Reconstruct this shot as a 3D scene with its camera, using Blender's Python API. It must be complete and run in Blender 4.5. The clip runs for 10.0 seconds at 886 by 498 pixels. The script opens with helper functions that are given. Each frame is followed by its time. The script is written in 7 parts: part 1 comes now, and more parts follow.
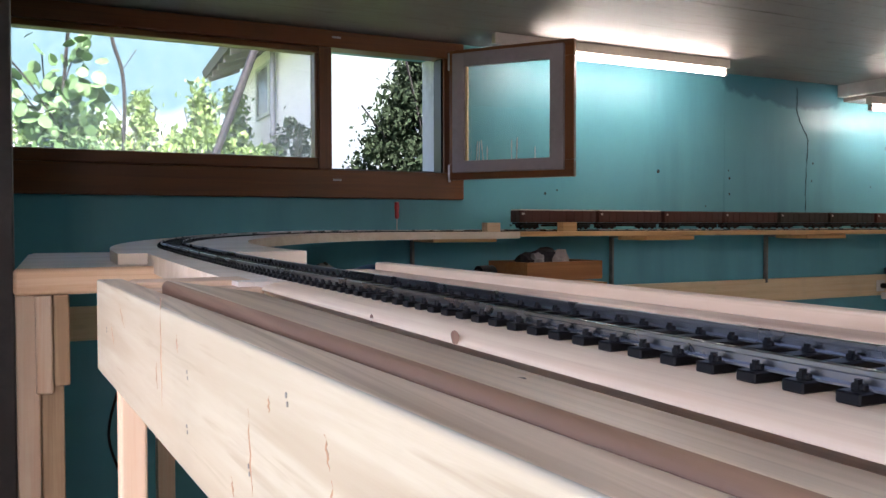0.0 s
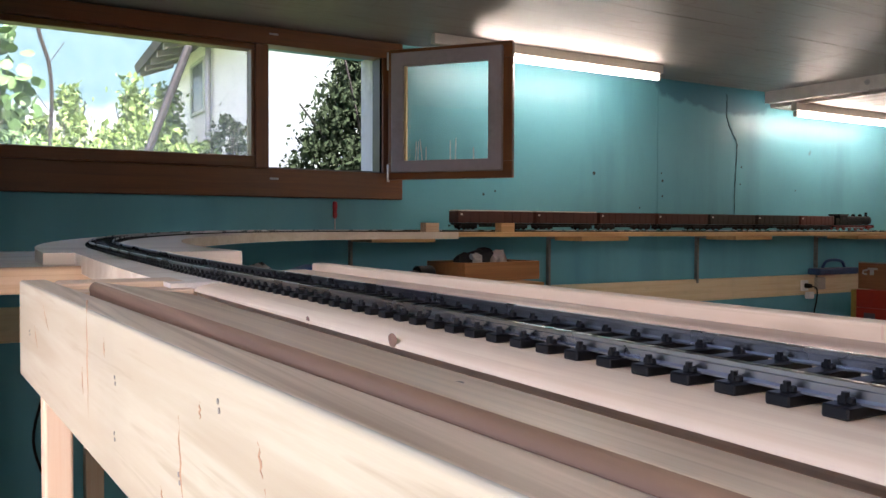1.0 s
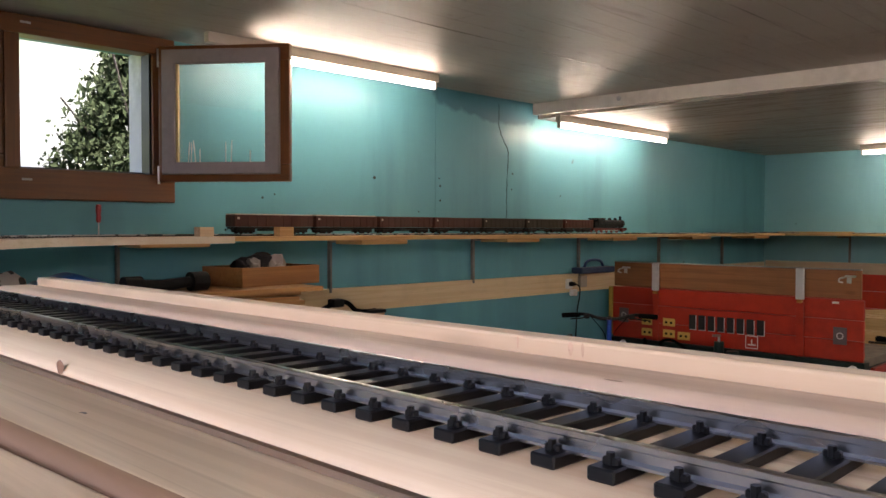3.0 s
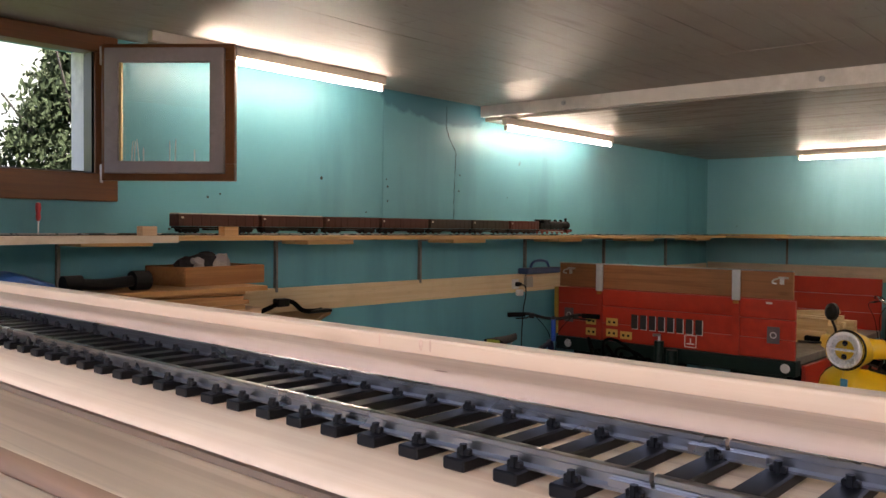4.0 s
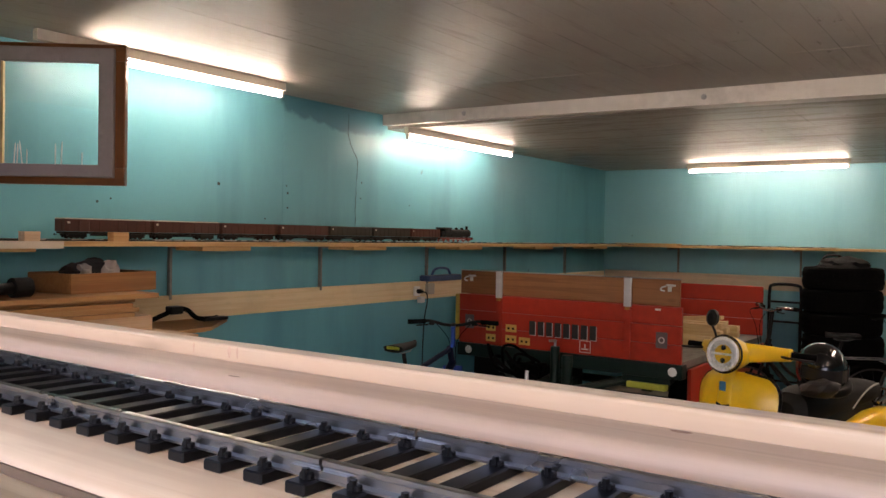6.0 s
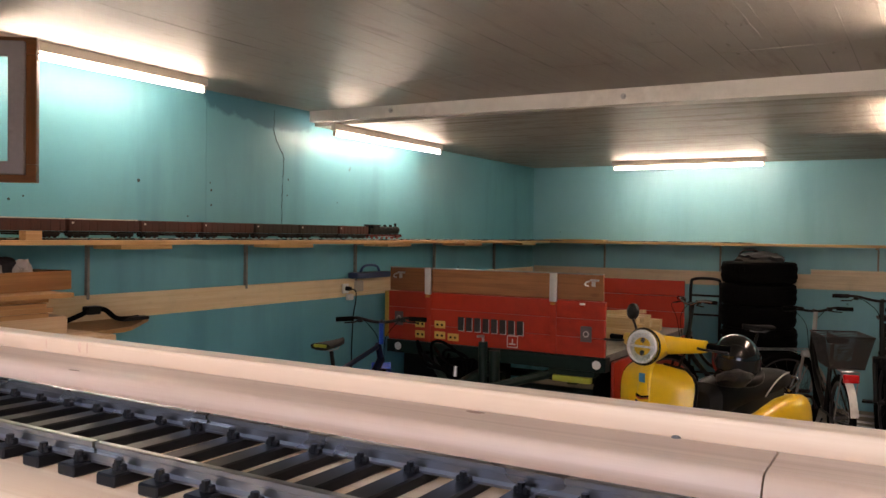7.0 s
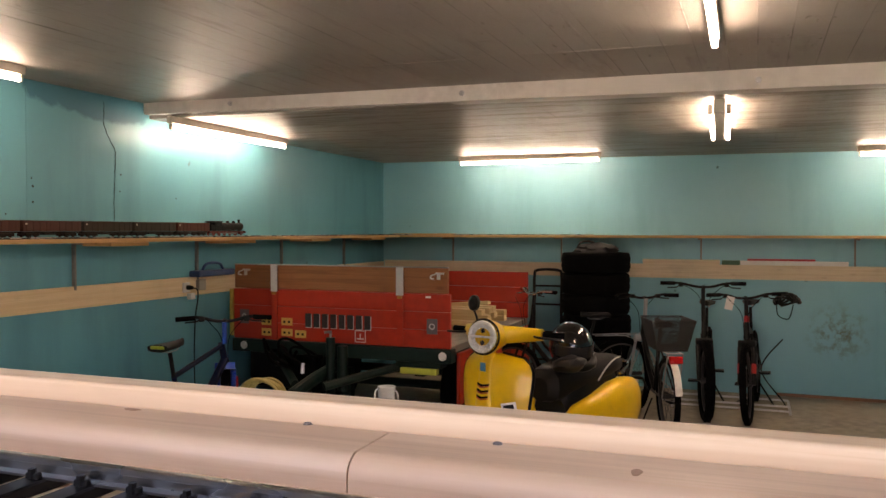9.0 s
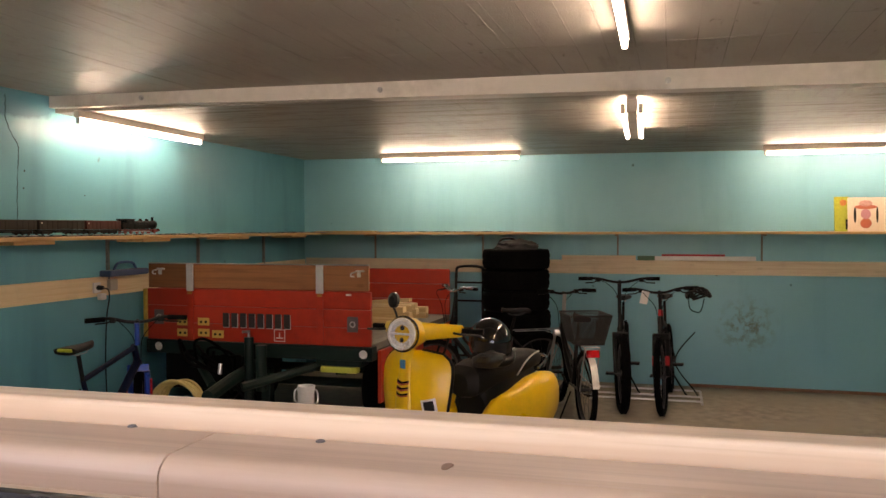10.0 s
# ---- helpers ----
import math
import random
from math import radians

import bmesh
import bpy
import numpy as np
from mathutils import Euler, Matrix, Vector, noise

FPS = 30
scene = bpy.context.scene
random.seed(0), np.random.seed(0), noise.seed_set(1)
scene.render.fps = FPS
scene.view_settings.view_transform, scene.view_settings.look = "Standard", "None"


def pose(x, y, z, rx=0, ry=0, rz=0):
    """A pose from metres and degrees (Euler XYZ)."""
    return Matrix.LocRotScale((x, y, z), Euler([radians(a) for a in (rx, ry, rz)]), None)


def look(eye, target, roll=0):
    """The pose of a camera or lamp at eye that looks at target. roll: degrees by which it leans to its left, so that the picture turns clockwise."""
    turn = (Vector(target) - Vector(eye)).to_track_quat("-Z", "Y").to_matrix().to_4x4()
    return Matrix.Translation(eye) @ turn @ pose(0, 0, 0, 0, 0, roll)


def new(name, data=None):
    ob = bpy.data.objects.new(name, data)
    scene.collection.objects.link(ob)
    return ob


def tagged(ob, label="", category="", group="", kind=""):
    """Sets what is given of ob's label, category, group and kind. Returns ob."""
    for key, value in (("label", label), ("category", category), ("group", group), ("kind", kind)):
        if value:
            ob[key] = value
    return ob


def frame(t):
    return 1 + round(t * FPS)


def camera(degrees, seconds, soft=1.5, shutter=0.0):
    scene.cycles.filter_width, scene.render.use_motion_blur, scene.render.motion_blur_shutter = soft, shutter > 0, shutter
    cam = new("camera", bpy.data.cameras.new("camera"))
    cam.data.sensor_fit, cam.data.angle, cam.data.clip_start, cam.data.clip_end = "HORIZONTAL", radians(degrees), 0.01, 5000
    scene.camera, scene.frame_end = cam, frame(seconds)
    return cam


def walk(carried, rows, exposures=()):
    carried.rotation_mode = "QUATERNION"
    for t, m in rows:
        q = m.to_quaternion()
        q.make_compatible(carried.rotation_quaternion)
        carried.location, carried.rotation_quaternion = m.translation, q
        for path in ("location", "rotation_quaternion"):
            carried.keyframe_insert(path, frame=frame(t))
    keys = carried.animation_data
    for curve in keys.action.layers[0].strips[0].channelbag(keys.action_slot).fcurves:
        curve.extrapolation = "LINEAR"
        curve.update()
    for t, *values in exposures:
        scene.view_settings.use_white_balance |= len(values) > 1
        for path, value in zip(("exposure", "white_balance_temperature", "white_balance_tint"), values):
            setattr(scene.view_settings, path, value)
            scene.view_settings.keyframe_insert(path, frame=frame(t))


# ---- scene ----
cam = camera(57.43, 10.0)
PATH = [
    (0, (0.7800, 0.2340, 1.6700), (1.6490, 2.0340, 1.6160), -0.10),
    (0.5, (0.7810, 0.2350, 1.6710), (1.7070, 2.0060, 1.6140), 0.00),
    (1, (0.7820, 0.2370, 1.6710), (1.7850, 1.9660, 1.6170), 0.20),
    (1.5, (0.7870, 0.2430, 1.6710), (1.8870, 1.9120, 1.6180), 0.40),
    (2, (0.7850, 0.2200, 1.6790), (1.9890, 1.8160, 1.6200), 0.50),
    (2.5, (0.8080, 0.2220, 1.6790), (2.1090, 1.7390, 1.6280), 0.50),
    (3, (0.8190, 0.1770, 1.6840), (2.2270, 1.5970, 1.6350), 0.10),
    (3.2, (0.8250, 0.1650, 1.6850), (2.2655, 1.5526, 1.6403), -0.11),
    (4.3, (0.8090, 0.0660, 1.6970), (2.3059, 1.3908, 1.6489), 0.40),
    (4.5, (0.8140, 0.0550, 1.7000), (2.3250, 1.3640, 1.6590), 0.10),
    (5, (0.8120, 0.0430, 1.6980), (2.3560, 1.3140, 1.6720), 0.80),
    (5.5, (0.8180, 0.0370, 1.6980), (2.3990, 1.2620, 1.6700), 1.10),
    (6.8, (0.8330, -0.0450, 1.6989), (2.5272, 1.0182, 1.6659), 0.70),
    (7, (0.8380, -0.0530, 1.6980), (2.5490, 0.9830, 1.6630), 0.70),
    (7.5, (0.8460, -0.0820, 1.7010), (2.5950, 0.8870, 1.6660), 0.60),
    (8, (0.8530, -0.1070, 1.7000), (2.6440, 0.7830, 1.6670), 0.50),
    (8.5, (0.8590, -0.1280, 1.6990), (2.6870, 0.6840, 1.6620), 0.30),
    (9, (0.8670, -0.1470, 1.7000), (2.7310, 0.5760, 1.6540), 0.00),
    (9.5, (0.8760, -0.1680, 1.7000), (2.7760, 0.4550, 1.6480), -0.10),
    (10, (0.8830, -0.1850, 1.6990), (2.8050, 0.3640, 1.6460), -0.20),
]
walk(cam, [(t, look(eye, target, roll)) for t, eye, target, roll in PATH],
     exposures=[(0, 2.96, 6300, 26), (3, 3.2, 7350, 28), (6, 3.37, 7350, 29), (10, 3.46, 8200, 30)])

# ---- world, sun, exposure ----
world = bpy.data.worlds.new("sky")
scene.world = world
world.use_nodes = True
wn = world.node_tree
sky = wn.nodes.new("ShaderNodeTexSky")
sky.sky_type = "NISHITA"
sky.sun_disc = False
sky.sun_elevation = radians(50)
sky.sun_rotation = radians(180)
sky.air_density, sky.dust_density, sky.ozone_density = 0.7, 4.0, 0.4
wn.links.new(sky.outputs[0], wn.nodes["Background"].inputs[0])
wn.nodes["Background"].inputs[1].default_value = 0.15
sun = new("sun", bpy.data.lights.new("sun", "SUN"))
sun.data.energy, sun.data.angle, sun.data.color = 4.0, radians(0.5), (1.0, 0.95, 0.86)
sun.matrix_world = look((0, 0, 0), (-0.02, 0.97, -1.19))


# ---- materials ----
def nodes_of(name):
    m = bpy.data.materials.new(name)
    m.use_nodes = True
    return m, m.node_tree, m.node_tree.nodes["Principled BSDF"]


def mix_rgb(nt, fac, a, b, mode="MIX"):
    n = nt.nodes.new("ShaderNodeMix")
    n.data_type, n.blend_type = "RGBA", mode
    for idx, v in ((0, fac), (6, a), (7, b)):
        if hasattr(v, "is_linked"):
            nt.links.new(v, n.inputs[idx])
        elif idx == 0:
            n.inputs[0].default_value = v
        else:
            n.inputs[idx].default_value = (*v, 1)
    return n.outputs[2]


def noise_tex(nt, scale, detail=4.0, rough=0.55, stretch=(1, 1, 1), distortion=0.0, coord="Object"):
    tc = nt.nodes.new("ShaderNodeTexCoord")
    mp = nt.nodes.new("ShaderNodeMapping")
    mp.inputs["Scale"].default_value = stretch
    nt.links.new(tc.outputs[coord], mp.inputs[0])
    n = nt.nodes.new("ShaderNodeTexNoise")
    n.inputs["Scale"].default_value, n.inputs["Detail"].default_value = scale, detail
    n.inputs["Roughness"].default_value, n.inputs["Distortion"].default_value = rough, distortion
    nt.links.new(mp.outputs[0], n.inputs["Vector"])
    return n.outputs["Fac"]


def ramp(nt, fac, lo, hi):
    r = nt.nodes.new("ShaderNodeMapRange")
    r.inputs["From Min"].default_value, r.inputs["From Max"].default_value = lo, hi
    nt.links.new(fac, r.inputs["Value"])
    return r.outputs["Result"]


def bump(nt, bsdf, height, strength, dist=0.002):
    b = nt.nodes.new("ShaderNodeBump")
    b.inputs["Strength"].default_value, b.inputs["Distance"].default_value = strength, dist
    nt.links.new(height, b.inputs["Height"])
    nt.links.new(b.outputs[0], bsdf.inputs["Normal"])


def plain(name, col, rough=0.5, metal=0.0, vary=0.12, scale=40.0, bumpy=0.0, spec=0.5, coat=0.0):
    """One surface colour with fine and broad variation."""
    m, nt, bs = nodes_of(name)
    fine, broad = noise_tex(nt, scale), noise_tex(nt, scale * 0.12, 3.0)
    dark = tuple(c * (1 - vary * 2) for c in col)
    light = tuple(min(1, c * (1 + vary)) for c in col)
    c1 = mix_rgb(nt, ramp(nt, fine, 0.3, 0.7), dark, light)
    c2 = mix_rgb(nt, ramp(nt, broad, 0.35, 0.65), c1, col)
    nt.links.new(c2, bs.inputs["Base Color"])
    r = nt.nodes.new("ShaderNodeMapRange")
    r.inputs["To Min"].default_value, r.inputs["To Max"].default_value = max(0.02, rough - 0.08), min(1, rough + 0.1)
    nt.links.new(broad, r.inputs["Value"])
    nt.links.new(r.outputs[0], bs.inputs["Roughness"])
    bs.inputs["Metallic"].default_value = metal
    bs.inputs["Specular IOR Level"].default_value = spec
    bs.inputs["Coat Weight"].default_value = coat
    if bumpy:
        bump(nt, bs, fine, bumpy)
    return m


def wood(name, pale, dark, axis, rough=0.55, scale=1.0, knots=0.5, spec=0.35, contrast=1.0):
    """Sawn or planed softwood: long grain along an axis, wavy year rings, a few knots, handling dirt."""
    m, nt, bs = nodes_of(name)
    k = "xyz".index(axis)

    def vec(along_, across):
        v = [across, across, across]
        v[k] = along_
        return v

    info = nt.nodes.new("ShaderNodeObjectInfo")
    tc = nt.nodes.new("ShaderNodeTexCoord")
    off = nt.nodes.new("ShaderNodeVectorMath")
    off.operation = "MULTIPLY_ADD"
    off.inputs[1].default_value = (7.0, 7.0, 7.0)
    cmb = nt.nodes.new("ShaderNodeCombineXYZ")
    for q in range(3):
        nt.links.new(info.outputs["Random"], cmb.inputs[q])
    nt.links.new(cmb.outputs[0], off.inputs[0])
    nt.links.new(tc.outputs["Object"], off.inputs[2])

    def nz(sc, st, detail=4.0, rg=0.55, dist=0.0):
        mp = nt.nodes.new("ShaderNodeMapping")
        mp.inputs["Scale"].default_value = st
        nt.links.new(off.outputs[0], mp.inputs[0])
        n = nt.nodes.new("ShaderNodeTexNoise")
        n.inputs["Scale"].default_value, n.inputs["Detail"].default_value = sc, detail
        n.inputs["Roughness"].default_value, n.inputs["Distortion"].default_value = rg, dist
        nt.links.new(mp.outputs[0], n.inputs["Vector"])
        return n.outputs["Fac"]

    def times(v, f):
        n = nt.nodes.new("ShaderNodeMath")
        n.operation = "MULTIPLY"
        nt.links.new(v, n.inputs[0])
        if hasattr(f, "is_linked"):
            nt.links.new(f, n.inputs[1])
        else:
            n.inputs[1].default_value = f
        return n.outputs[0]

    fibre = nz(330 * scale, vec(0.03, 1.0), 4.0, 0.6)
    rings = nz(34 * scale, vec(0.035, 1.0), 3.0, 0.55, 0.8)
    rings2 = nz(78 * scale, vec(0.02, 1.0), 2.0, 0.5, 0.4)
    patch = nz(5.0 * scale, vec(0.35, 1.0), 3.0)
    stain = nz(3.0, vec(1.0, 1.0), 5.0, 0.65)
    mid = tuple(p * 0.55 + d_ * 0.45 for p, d_ in zip(pale, dark))
    streak = nz(150 * scale, vec(0.012, 1.0), 3.0, 0.6, 0.3)
    c = mix_rgb(nt, times(ramp(nt, fibre, 0.38, 0.70), 0.75 * contrast), pale, mid)
    c = mix_rgb(nt, times(ramp(nt, rings, 0.47, 0.60), 0.70 * contrast), c, dark)
    c = mix_rgb(nt, times(ramp(nt, rings2, 0.50, 0.62), 0.60 * contrast), c, mid)
    c = mix_rgb(nt, times(ramp(nt, streak, 0.58, 0.70), 0.55 * contrast), c, tuple(d_ * 0.8 for d_ in dark))
    c = mix_rgb(nt, times(ramp(nt, patch, 0.45, 0.75), 0.45), c, (pale[0] * 0.92, pale[1] * 0.78, pale[2] * 0.70))
    c = mix_rgb(nt, times(info.outputs["Random"], 0.3), c, tuple(p * 0.8 for p in pale))
    mp = nt.nodes.new("ShaderNodeMapping")
    mp.inputs["Scale"].default_value = vec(0.42, 1.0)
    nt.links.new(off.outputs[0], mp.inputs[0])
    vo = nt.nodes.new("ShaderNodeTexVoronoi")
    vo.inputs["Scale"].default_value = 13.0 * scale
    nt.links.new(mp.outputs[0], vo.inputs["Vector"])
    rare = nt.nodes.new("ShaderNodeSeparateColor")
    nt.links.new(vo.outputs["Color"], rare.inputs[0])
    near = ramp(nt, vo.outputs["Distance"], 0.20, 0.09)
    c = mix_rgb(nt, times(times(ramp(nt, rare.outputs[0], 0.82, 0.85), near), knots), c, tuple(d_ * 0.5 for d_ in dark))
    c = mix_rgb(nt, times(ramp(nt, stain, 0.52, 0.78), 0.45), c, tuple(p * 0.55 for p in pale))
    nt.links.new(c, bs.inputs["Base Color"])
    rr = nt.nodes.new("ShaderNodeMapRange")
    rr.inputs["To Min"].default_value, rr.inputs["To Max"].default_value = rough - 0.1, rough + 0.12
    nt.links.new(rings, rr.inputs["Value"])
    nt.links.new(rr.outputs[0], bs.inputs["Roughness"])
    bs.inputs["Specular IOR Level"].default_value = spec
    sm = nt.nodes.new("ShaderNodeMath")
    nt.links.new(fibre, sm.inputs[0])
    nt.links.new(rings, sm.inputs[1])
    bump(nt, bs, sm.outputs[0], 0.22, 0.0008)
    return m



def wall_paint(name, lo, hi, worn):
    m, nt, bs = nodes_of(name)
    big = noise_tex(nt, 0.8, 4.0, 0.6)
    drips = noise_tex(nt, 2.5, 4.0, 0.6, (1.0, 1.0, 0.15))
    fine = noise_tex(nt, 60, 5.0, 0.6)
    c = mix_rgb(nt, ramp(nt, big, 0.3, 0.7), lo, hi)
    c = mix_rgb(nt, ramp(nt, drips, 0.52, 0.8), c, worn)
    tc = nt.nodes.new("ShaderNodeTexCoord")
    dist = nt.nodes.new("ShaderNodeVectorMath")
    dist.operation = "DISTANCE"
    dist.inputs[1].default_value = (9.85, -0.92, 0.66)
    nt.links.new(tc.outputs["Object"], dist.inputs[0])
    smear = noise_tex(nt, 11.0, 5.0, 0.7)
    sm = nt.nodes.new("ShaderNodeMath")
    sm.operation = "MULTIPLY"
    nt.links.new(ramp(nt, dist.outputs["Value"], 0.34, 0.05), sm.inputs[0])
    nt.links.new(ramp(nt, smear, 0.46, 0.62), sm.inputs[1])
    c = mix_rgb(nt, sm.outputs[0], c, (0.12, 0.15, 0.10))
    spots = noise_tex(nt, 7.0, 2.0, 0.4)
    c = mix_rgb(nt, ramp(nt, spots, 0.77, 0.80), c, (0.06, 0.17, 0.20))
    # the beam's shade painted into the colour along the top beside it
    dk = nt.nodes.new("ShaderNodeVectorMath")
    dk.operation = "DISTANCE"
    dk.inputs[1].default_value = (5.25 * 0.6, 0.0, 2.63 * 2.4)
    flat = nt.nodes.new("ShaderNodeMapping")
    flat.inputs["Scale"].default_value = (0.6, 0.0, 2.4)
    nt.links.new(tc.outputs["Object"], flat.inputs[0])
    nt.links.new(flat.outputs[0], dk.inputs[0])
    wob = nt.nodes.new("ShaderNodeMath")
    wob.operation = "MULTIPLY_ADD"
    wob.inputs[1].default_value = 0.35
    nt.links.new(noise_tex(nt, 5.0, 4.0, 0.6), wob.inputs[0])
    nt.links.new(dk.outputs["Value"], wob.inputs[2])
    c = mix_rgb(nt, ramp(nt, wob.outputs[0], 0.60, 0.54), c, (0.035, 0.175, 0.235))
    nt.links.new(c, bs.inputs["Base Color"])
    bs.inputs["Roughness"].default_value = 0.40
    bs.inputs["Specular IOR Level"].default_value = 0.5
    bump(nt, bs, fine, 0.15, 0.002)
    return m


def ceiling_paint():
    m, nt, bs = nodes_of("painted_board_marked_concrete")
    big = noise_tex(nt, 0.9, 5.0, 0.6)
    board = noise_tex(nt, 9.0, 4.0, 0.65, (0.14, 1.0, 1.0))
    fine = noise_tex(nt, 80, 5.0, 0.7)
    c = mix_rgb(nt, ramp(nt, big, 0.3, 0.7), (0.235, 0.215, 0.195), (0.31, 0.29, 0.262))
    c = mix_rgb(nt, ramp(nt, board, 0.58, 0.72), c, (0.205, 0.18, 0.158))
    pits = noise_tex(nt, 26.0, 3.0, 0.5, (0.35, 1.0, 1.0))
    c = mix_rgb(nt, ramp(nt, pits, 0.68, 0.72), c, (0.17, 0.15, 0.13))
    # marks of the shuttering boards; behind the beam they lie the other way
    tc = nt.nodes.new("ShaderNodeTexCoord")
    sx = nt.nodes.new("ShaderNodeSeparateXYZ")
    nt.links.new(tc.outputs["Object"], sx.inputs[0])
    rear = nt.nodes.new("ShaderNodeMath")
    rear.operation = "GREATER_THAN"
    rear.inputs[1].default_value = 5.76
    nt.links.new(sx.outputs["X"], rear.inputs[0])
    grainy = noise_tex(nt, 13.0, 5.0, 0.7, (1.0, 0.10, 1.0), 0.3)
    gm = nt.nodes.new("ShaderNodeMath")
    gm.operation = "MULTIPLY"
    nt.links.new(ramp(nt, grainy, 0.50, 0.64), gm.inputs[0])
    nt.links.new(rear.outputs[0], gm.inputs[1])
    c = mix_rgb(nt, gm.outputs[0], c, (0.15, 0.12, 0.085))
    bk = nt.nodes.new("ShaderNodeTexBrick")
    nt.links.new(tc.outputs["Object"], bk.inputs["Vector"])
    bk.inputs["Scale"].default_value = 1.0
    bk.inputs["Brick Width"].default_value, bk.inputs["Row Height"].default_value = 2.3, 0.145
    bk.inputs["Mortar Size"].default_value, bk.inputs["Mortar Smooth"].default_value = 0.004, 0.6
    bk.inputs["Color1"].default_value, bk.inputs["Color2"].default_value = (0.35, 0.35, 0.35, 1), (0.75, 0.75, 0.75, 1)
    bk.inputs["Mortar"].default_value = (1, 1, 1, 1)
    gone = noise_tex(nt, 1.7, 4.0, 0.7)
    seam = nt.nodes.new("ShaderNodeMath")
    seam.operation = "MULTIPLY"
    nt.links.new(bk.outputs["Fac"], seam.inputs[0])
    nt.links.new(ramp(nt, gone, 0.44, 0.62), seam.inputs[1])
    c = mix_rgb(nt, seam.outputs[0], c, (0.135, 0.12, 0.105))
    nt.links.new(c, bs.inputs["Base Color"])
    bs.inputs["Roughness"].default_value = 0.42
    bs.inputs["Specular IOR Level"].default_value = 0.30
    add = nt.nodes.new("ShaderNodeMath")
    add.operation = "ADD"
    nt.links.new(board, add.inputs[0])
    nt.links.new(fine, add.inputs[1])
    ad2 = nt.nodes.new("ShaderNodeMath")
    ad2.operation = "MULTIPLY_ADD"
    ad2.inputs[1].default_value = 0.9
    nt.links.new(bk.outputs["Color"], ad2.inputs[0])
    nt.links.new(add.outputs[0], ad2.inputs[2])
    ad3 = nt.nodes.new("ShaderNodeMath")
    ad3.operation = "MULTIPLY_ADD"
    ad3.inputs[1].default_value = 1.3
    nt.links.new(gm.outputs[0], ad3.inputs[0])
    nt.links.new(ad2.outputs[0], ad3.inputs[2])
    bump(nt, bs, ad3.outputs[0], 0.65, 0.005)
    return m


def glow(name, col, strength):
    m = bpy.data.materials.new(name)
    m.use_nodes = True
    nt = m.node_tree
    nt.nodes.remove(nt.nodes["Principled BSDF"])
    e = nt.nodes.new("ShaderNodeEmission")
    e.inputs[0].default_value, e.inputs[1].default_value = (*col, 1), strength
    nt.links.new(e.outputs[0], nt.nodes["Material Output"].inputs[0])
    return m


def dusty_glass():
    """Clear glass under a film of dust and dried drops, thicker towards the bottom."""
    m, nt, bs = nodes_of("dusty_window_glass")
    bs.inputs["Transmission Weight"].default_value = 1.0
    bs.inputs["Roughness"].default_value = 0.0
    bs.inputs["Specular IOR Level"].default_value = 0.15
    dust = nt.nodes.new("ShaderNodeBsdfTranslucent")
    dust.inputs[0].default_value = (0.85, 0.87, 0.85, 1)
    tc = nt.nodes.new("ShaderNodeTexCoord")
    sp = nt.nodes.new("ShaderNodeSeparateXYZ")
    nt.links.new(tc.outputs["Object"], sp.inputs[0])
    film = nt.nodes.new("ShaderNodeMapRange")
    for k, v in (("From Min", 2.5), ("From Max", 2.02), ("To Min", 0.03), ("To Max", 0.11)):
        film.inputs[k].default_value = v
    nt.links.new(sp.outputs["Z"], film.inputs["Value"])
    drops = nt.nodes.new("ShaderNodeMath")
    drops.operation = "MULTIPLY_ADD"
    drops.inputs[1].default_value = 0.15
    nt.links.new(ramp(nt, noise_tex(nt, 70.0, 2.0, 0.5), 0.60, 0.68), drops.inputs[0])
    nt.links.new(film.outputs[0], drops.inputs[2])
    mx = nt.nodes.new("ShaderNodeMixShader")
    nt.links.new(drops.outputs[0], mx.inputs[0])
    nt.links.new(bs.outputs[0], mx.inputs[1])
    nt.links.new(dust.outputs[0], mx.inputs[2])
    nt.links.new(mx.outputs[0], nt.nodes["Material Output"].inputs[0])
    return m


def clear_glass():
    m, nt, bs = nodes_of("window_glass")
    bs.inputs["Base Color"].default_value = (1, 1, 1, 1)
    bs.inputs["Transmission Weight"].default_value = 1.0
    bs.inputs["Roughness"].default_value = 0.0
    bs.inputs["IOR"].default_value = 1.45
    bs.inputs["Specular IOR Level"].default_value = 0.15
    return m


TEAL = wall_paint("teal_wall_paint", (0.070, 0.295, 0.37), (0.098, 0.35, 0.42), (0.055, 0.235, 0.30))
# the same teal, lightened for the stronger light on the back wall
LIT_TEAL = wall_paint("lit_teal_wall_paint", (0.175, 0.465, 0.565), (0.21, 0.51, 0.605), (0.15, 0.41, 0.51))
CEIL, GLASS = ceiling_paint(), clear_glass()
FLOOR = plain("concrete_floor", (0.32, 0.275, 0.21), 0.6, 0, 0.2, 9.0, 0.3)
PINE_Y = wood("planed_pine_along", (0.82, 0.645, 0.44), (0.60, 0.375, 0.21), "y", 0.5)
PINE_DULL = wood("weathered_planed_pine", (0.64, 0.485, 0.34), (0.34, 0.22, 0.135), "y", 0.42, 1.0, 0.7, 0.5, 1.0)
PINE_TAN = wood("tan_planed_pine", (0.69, 0.50, 0.345), (0.48, 0.295, 0.175), "y", 0.45, 1.0, 0.5, 0.4, 0.55)
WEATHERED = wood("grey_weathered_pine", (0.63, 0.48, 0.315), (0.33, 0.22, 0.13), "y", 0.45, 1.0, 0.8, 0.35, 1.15)
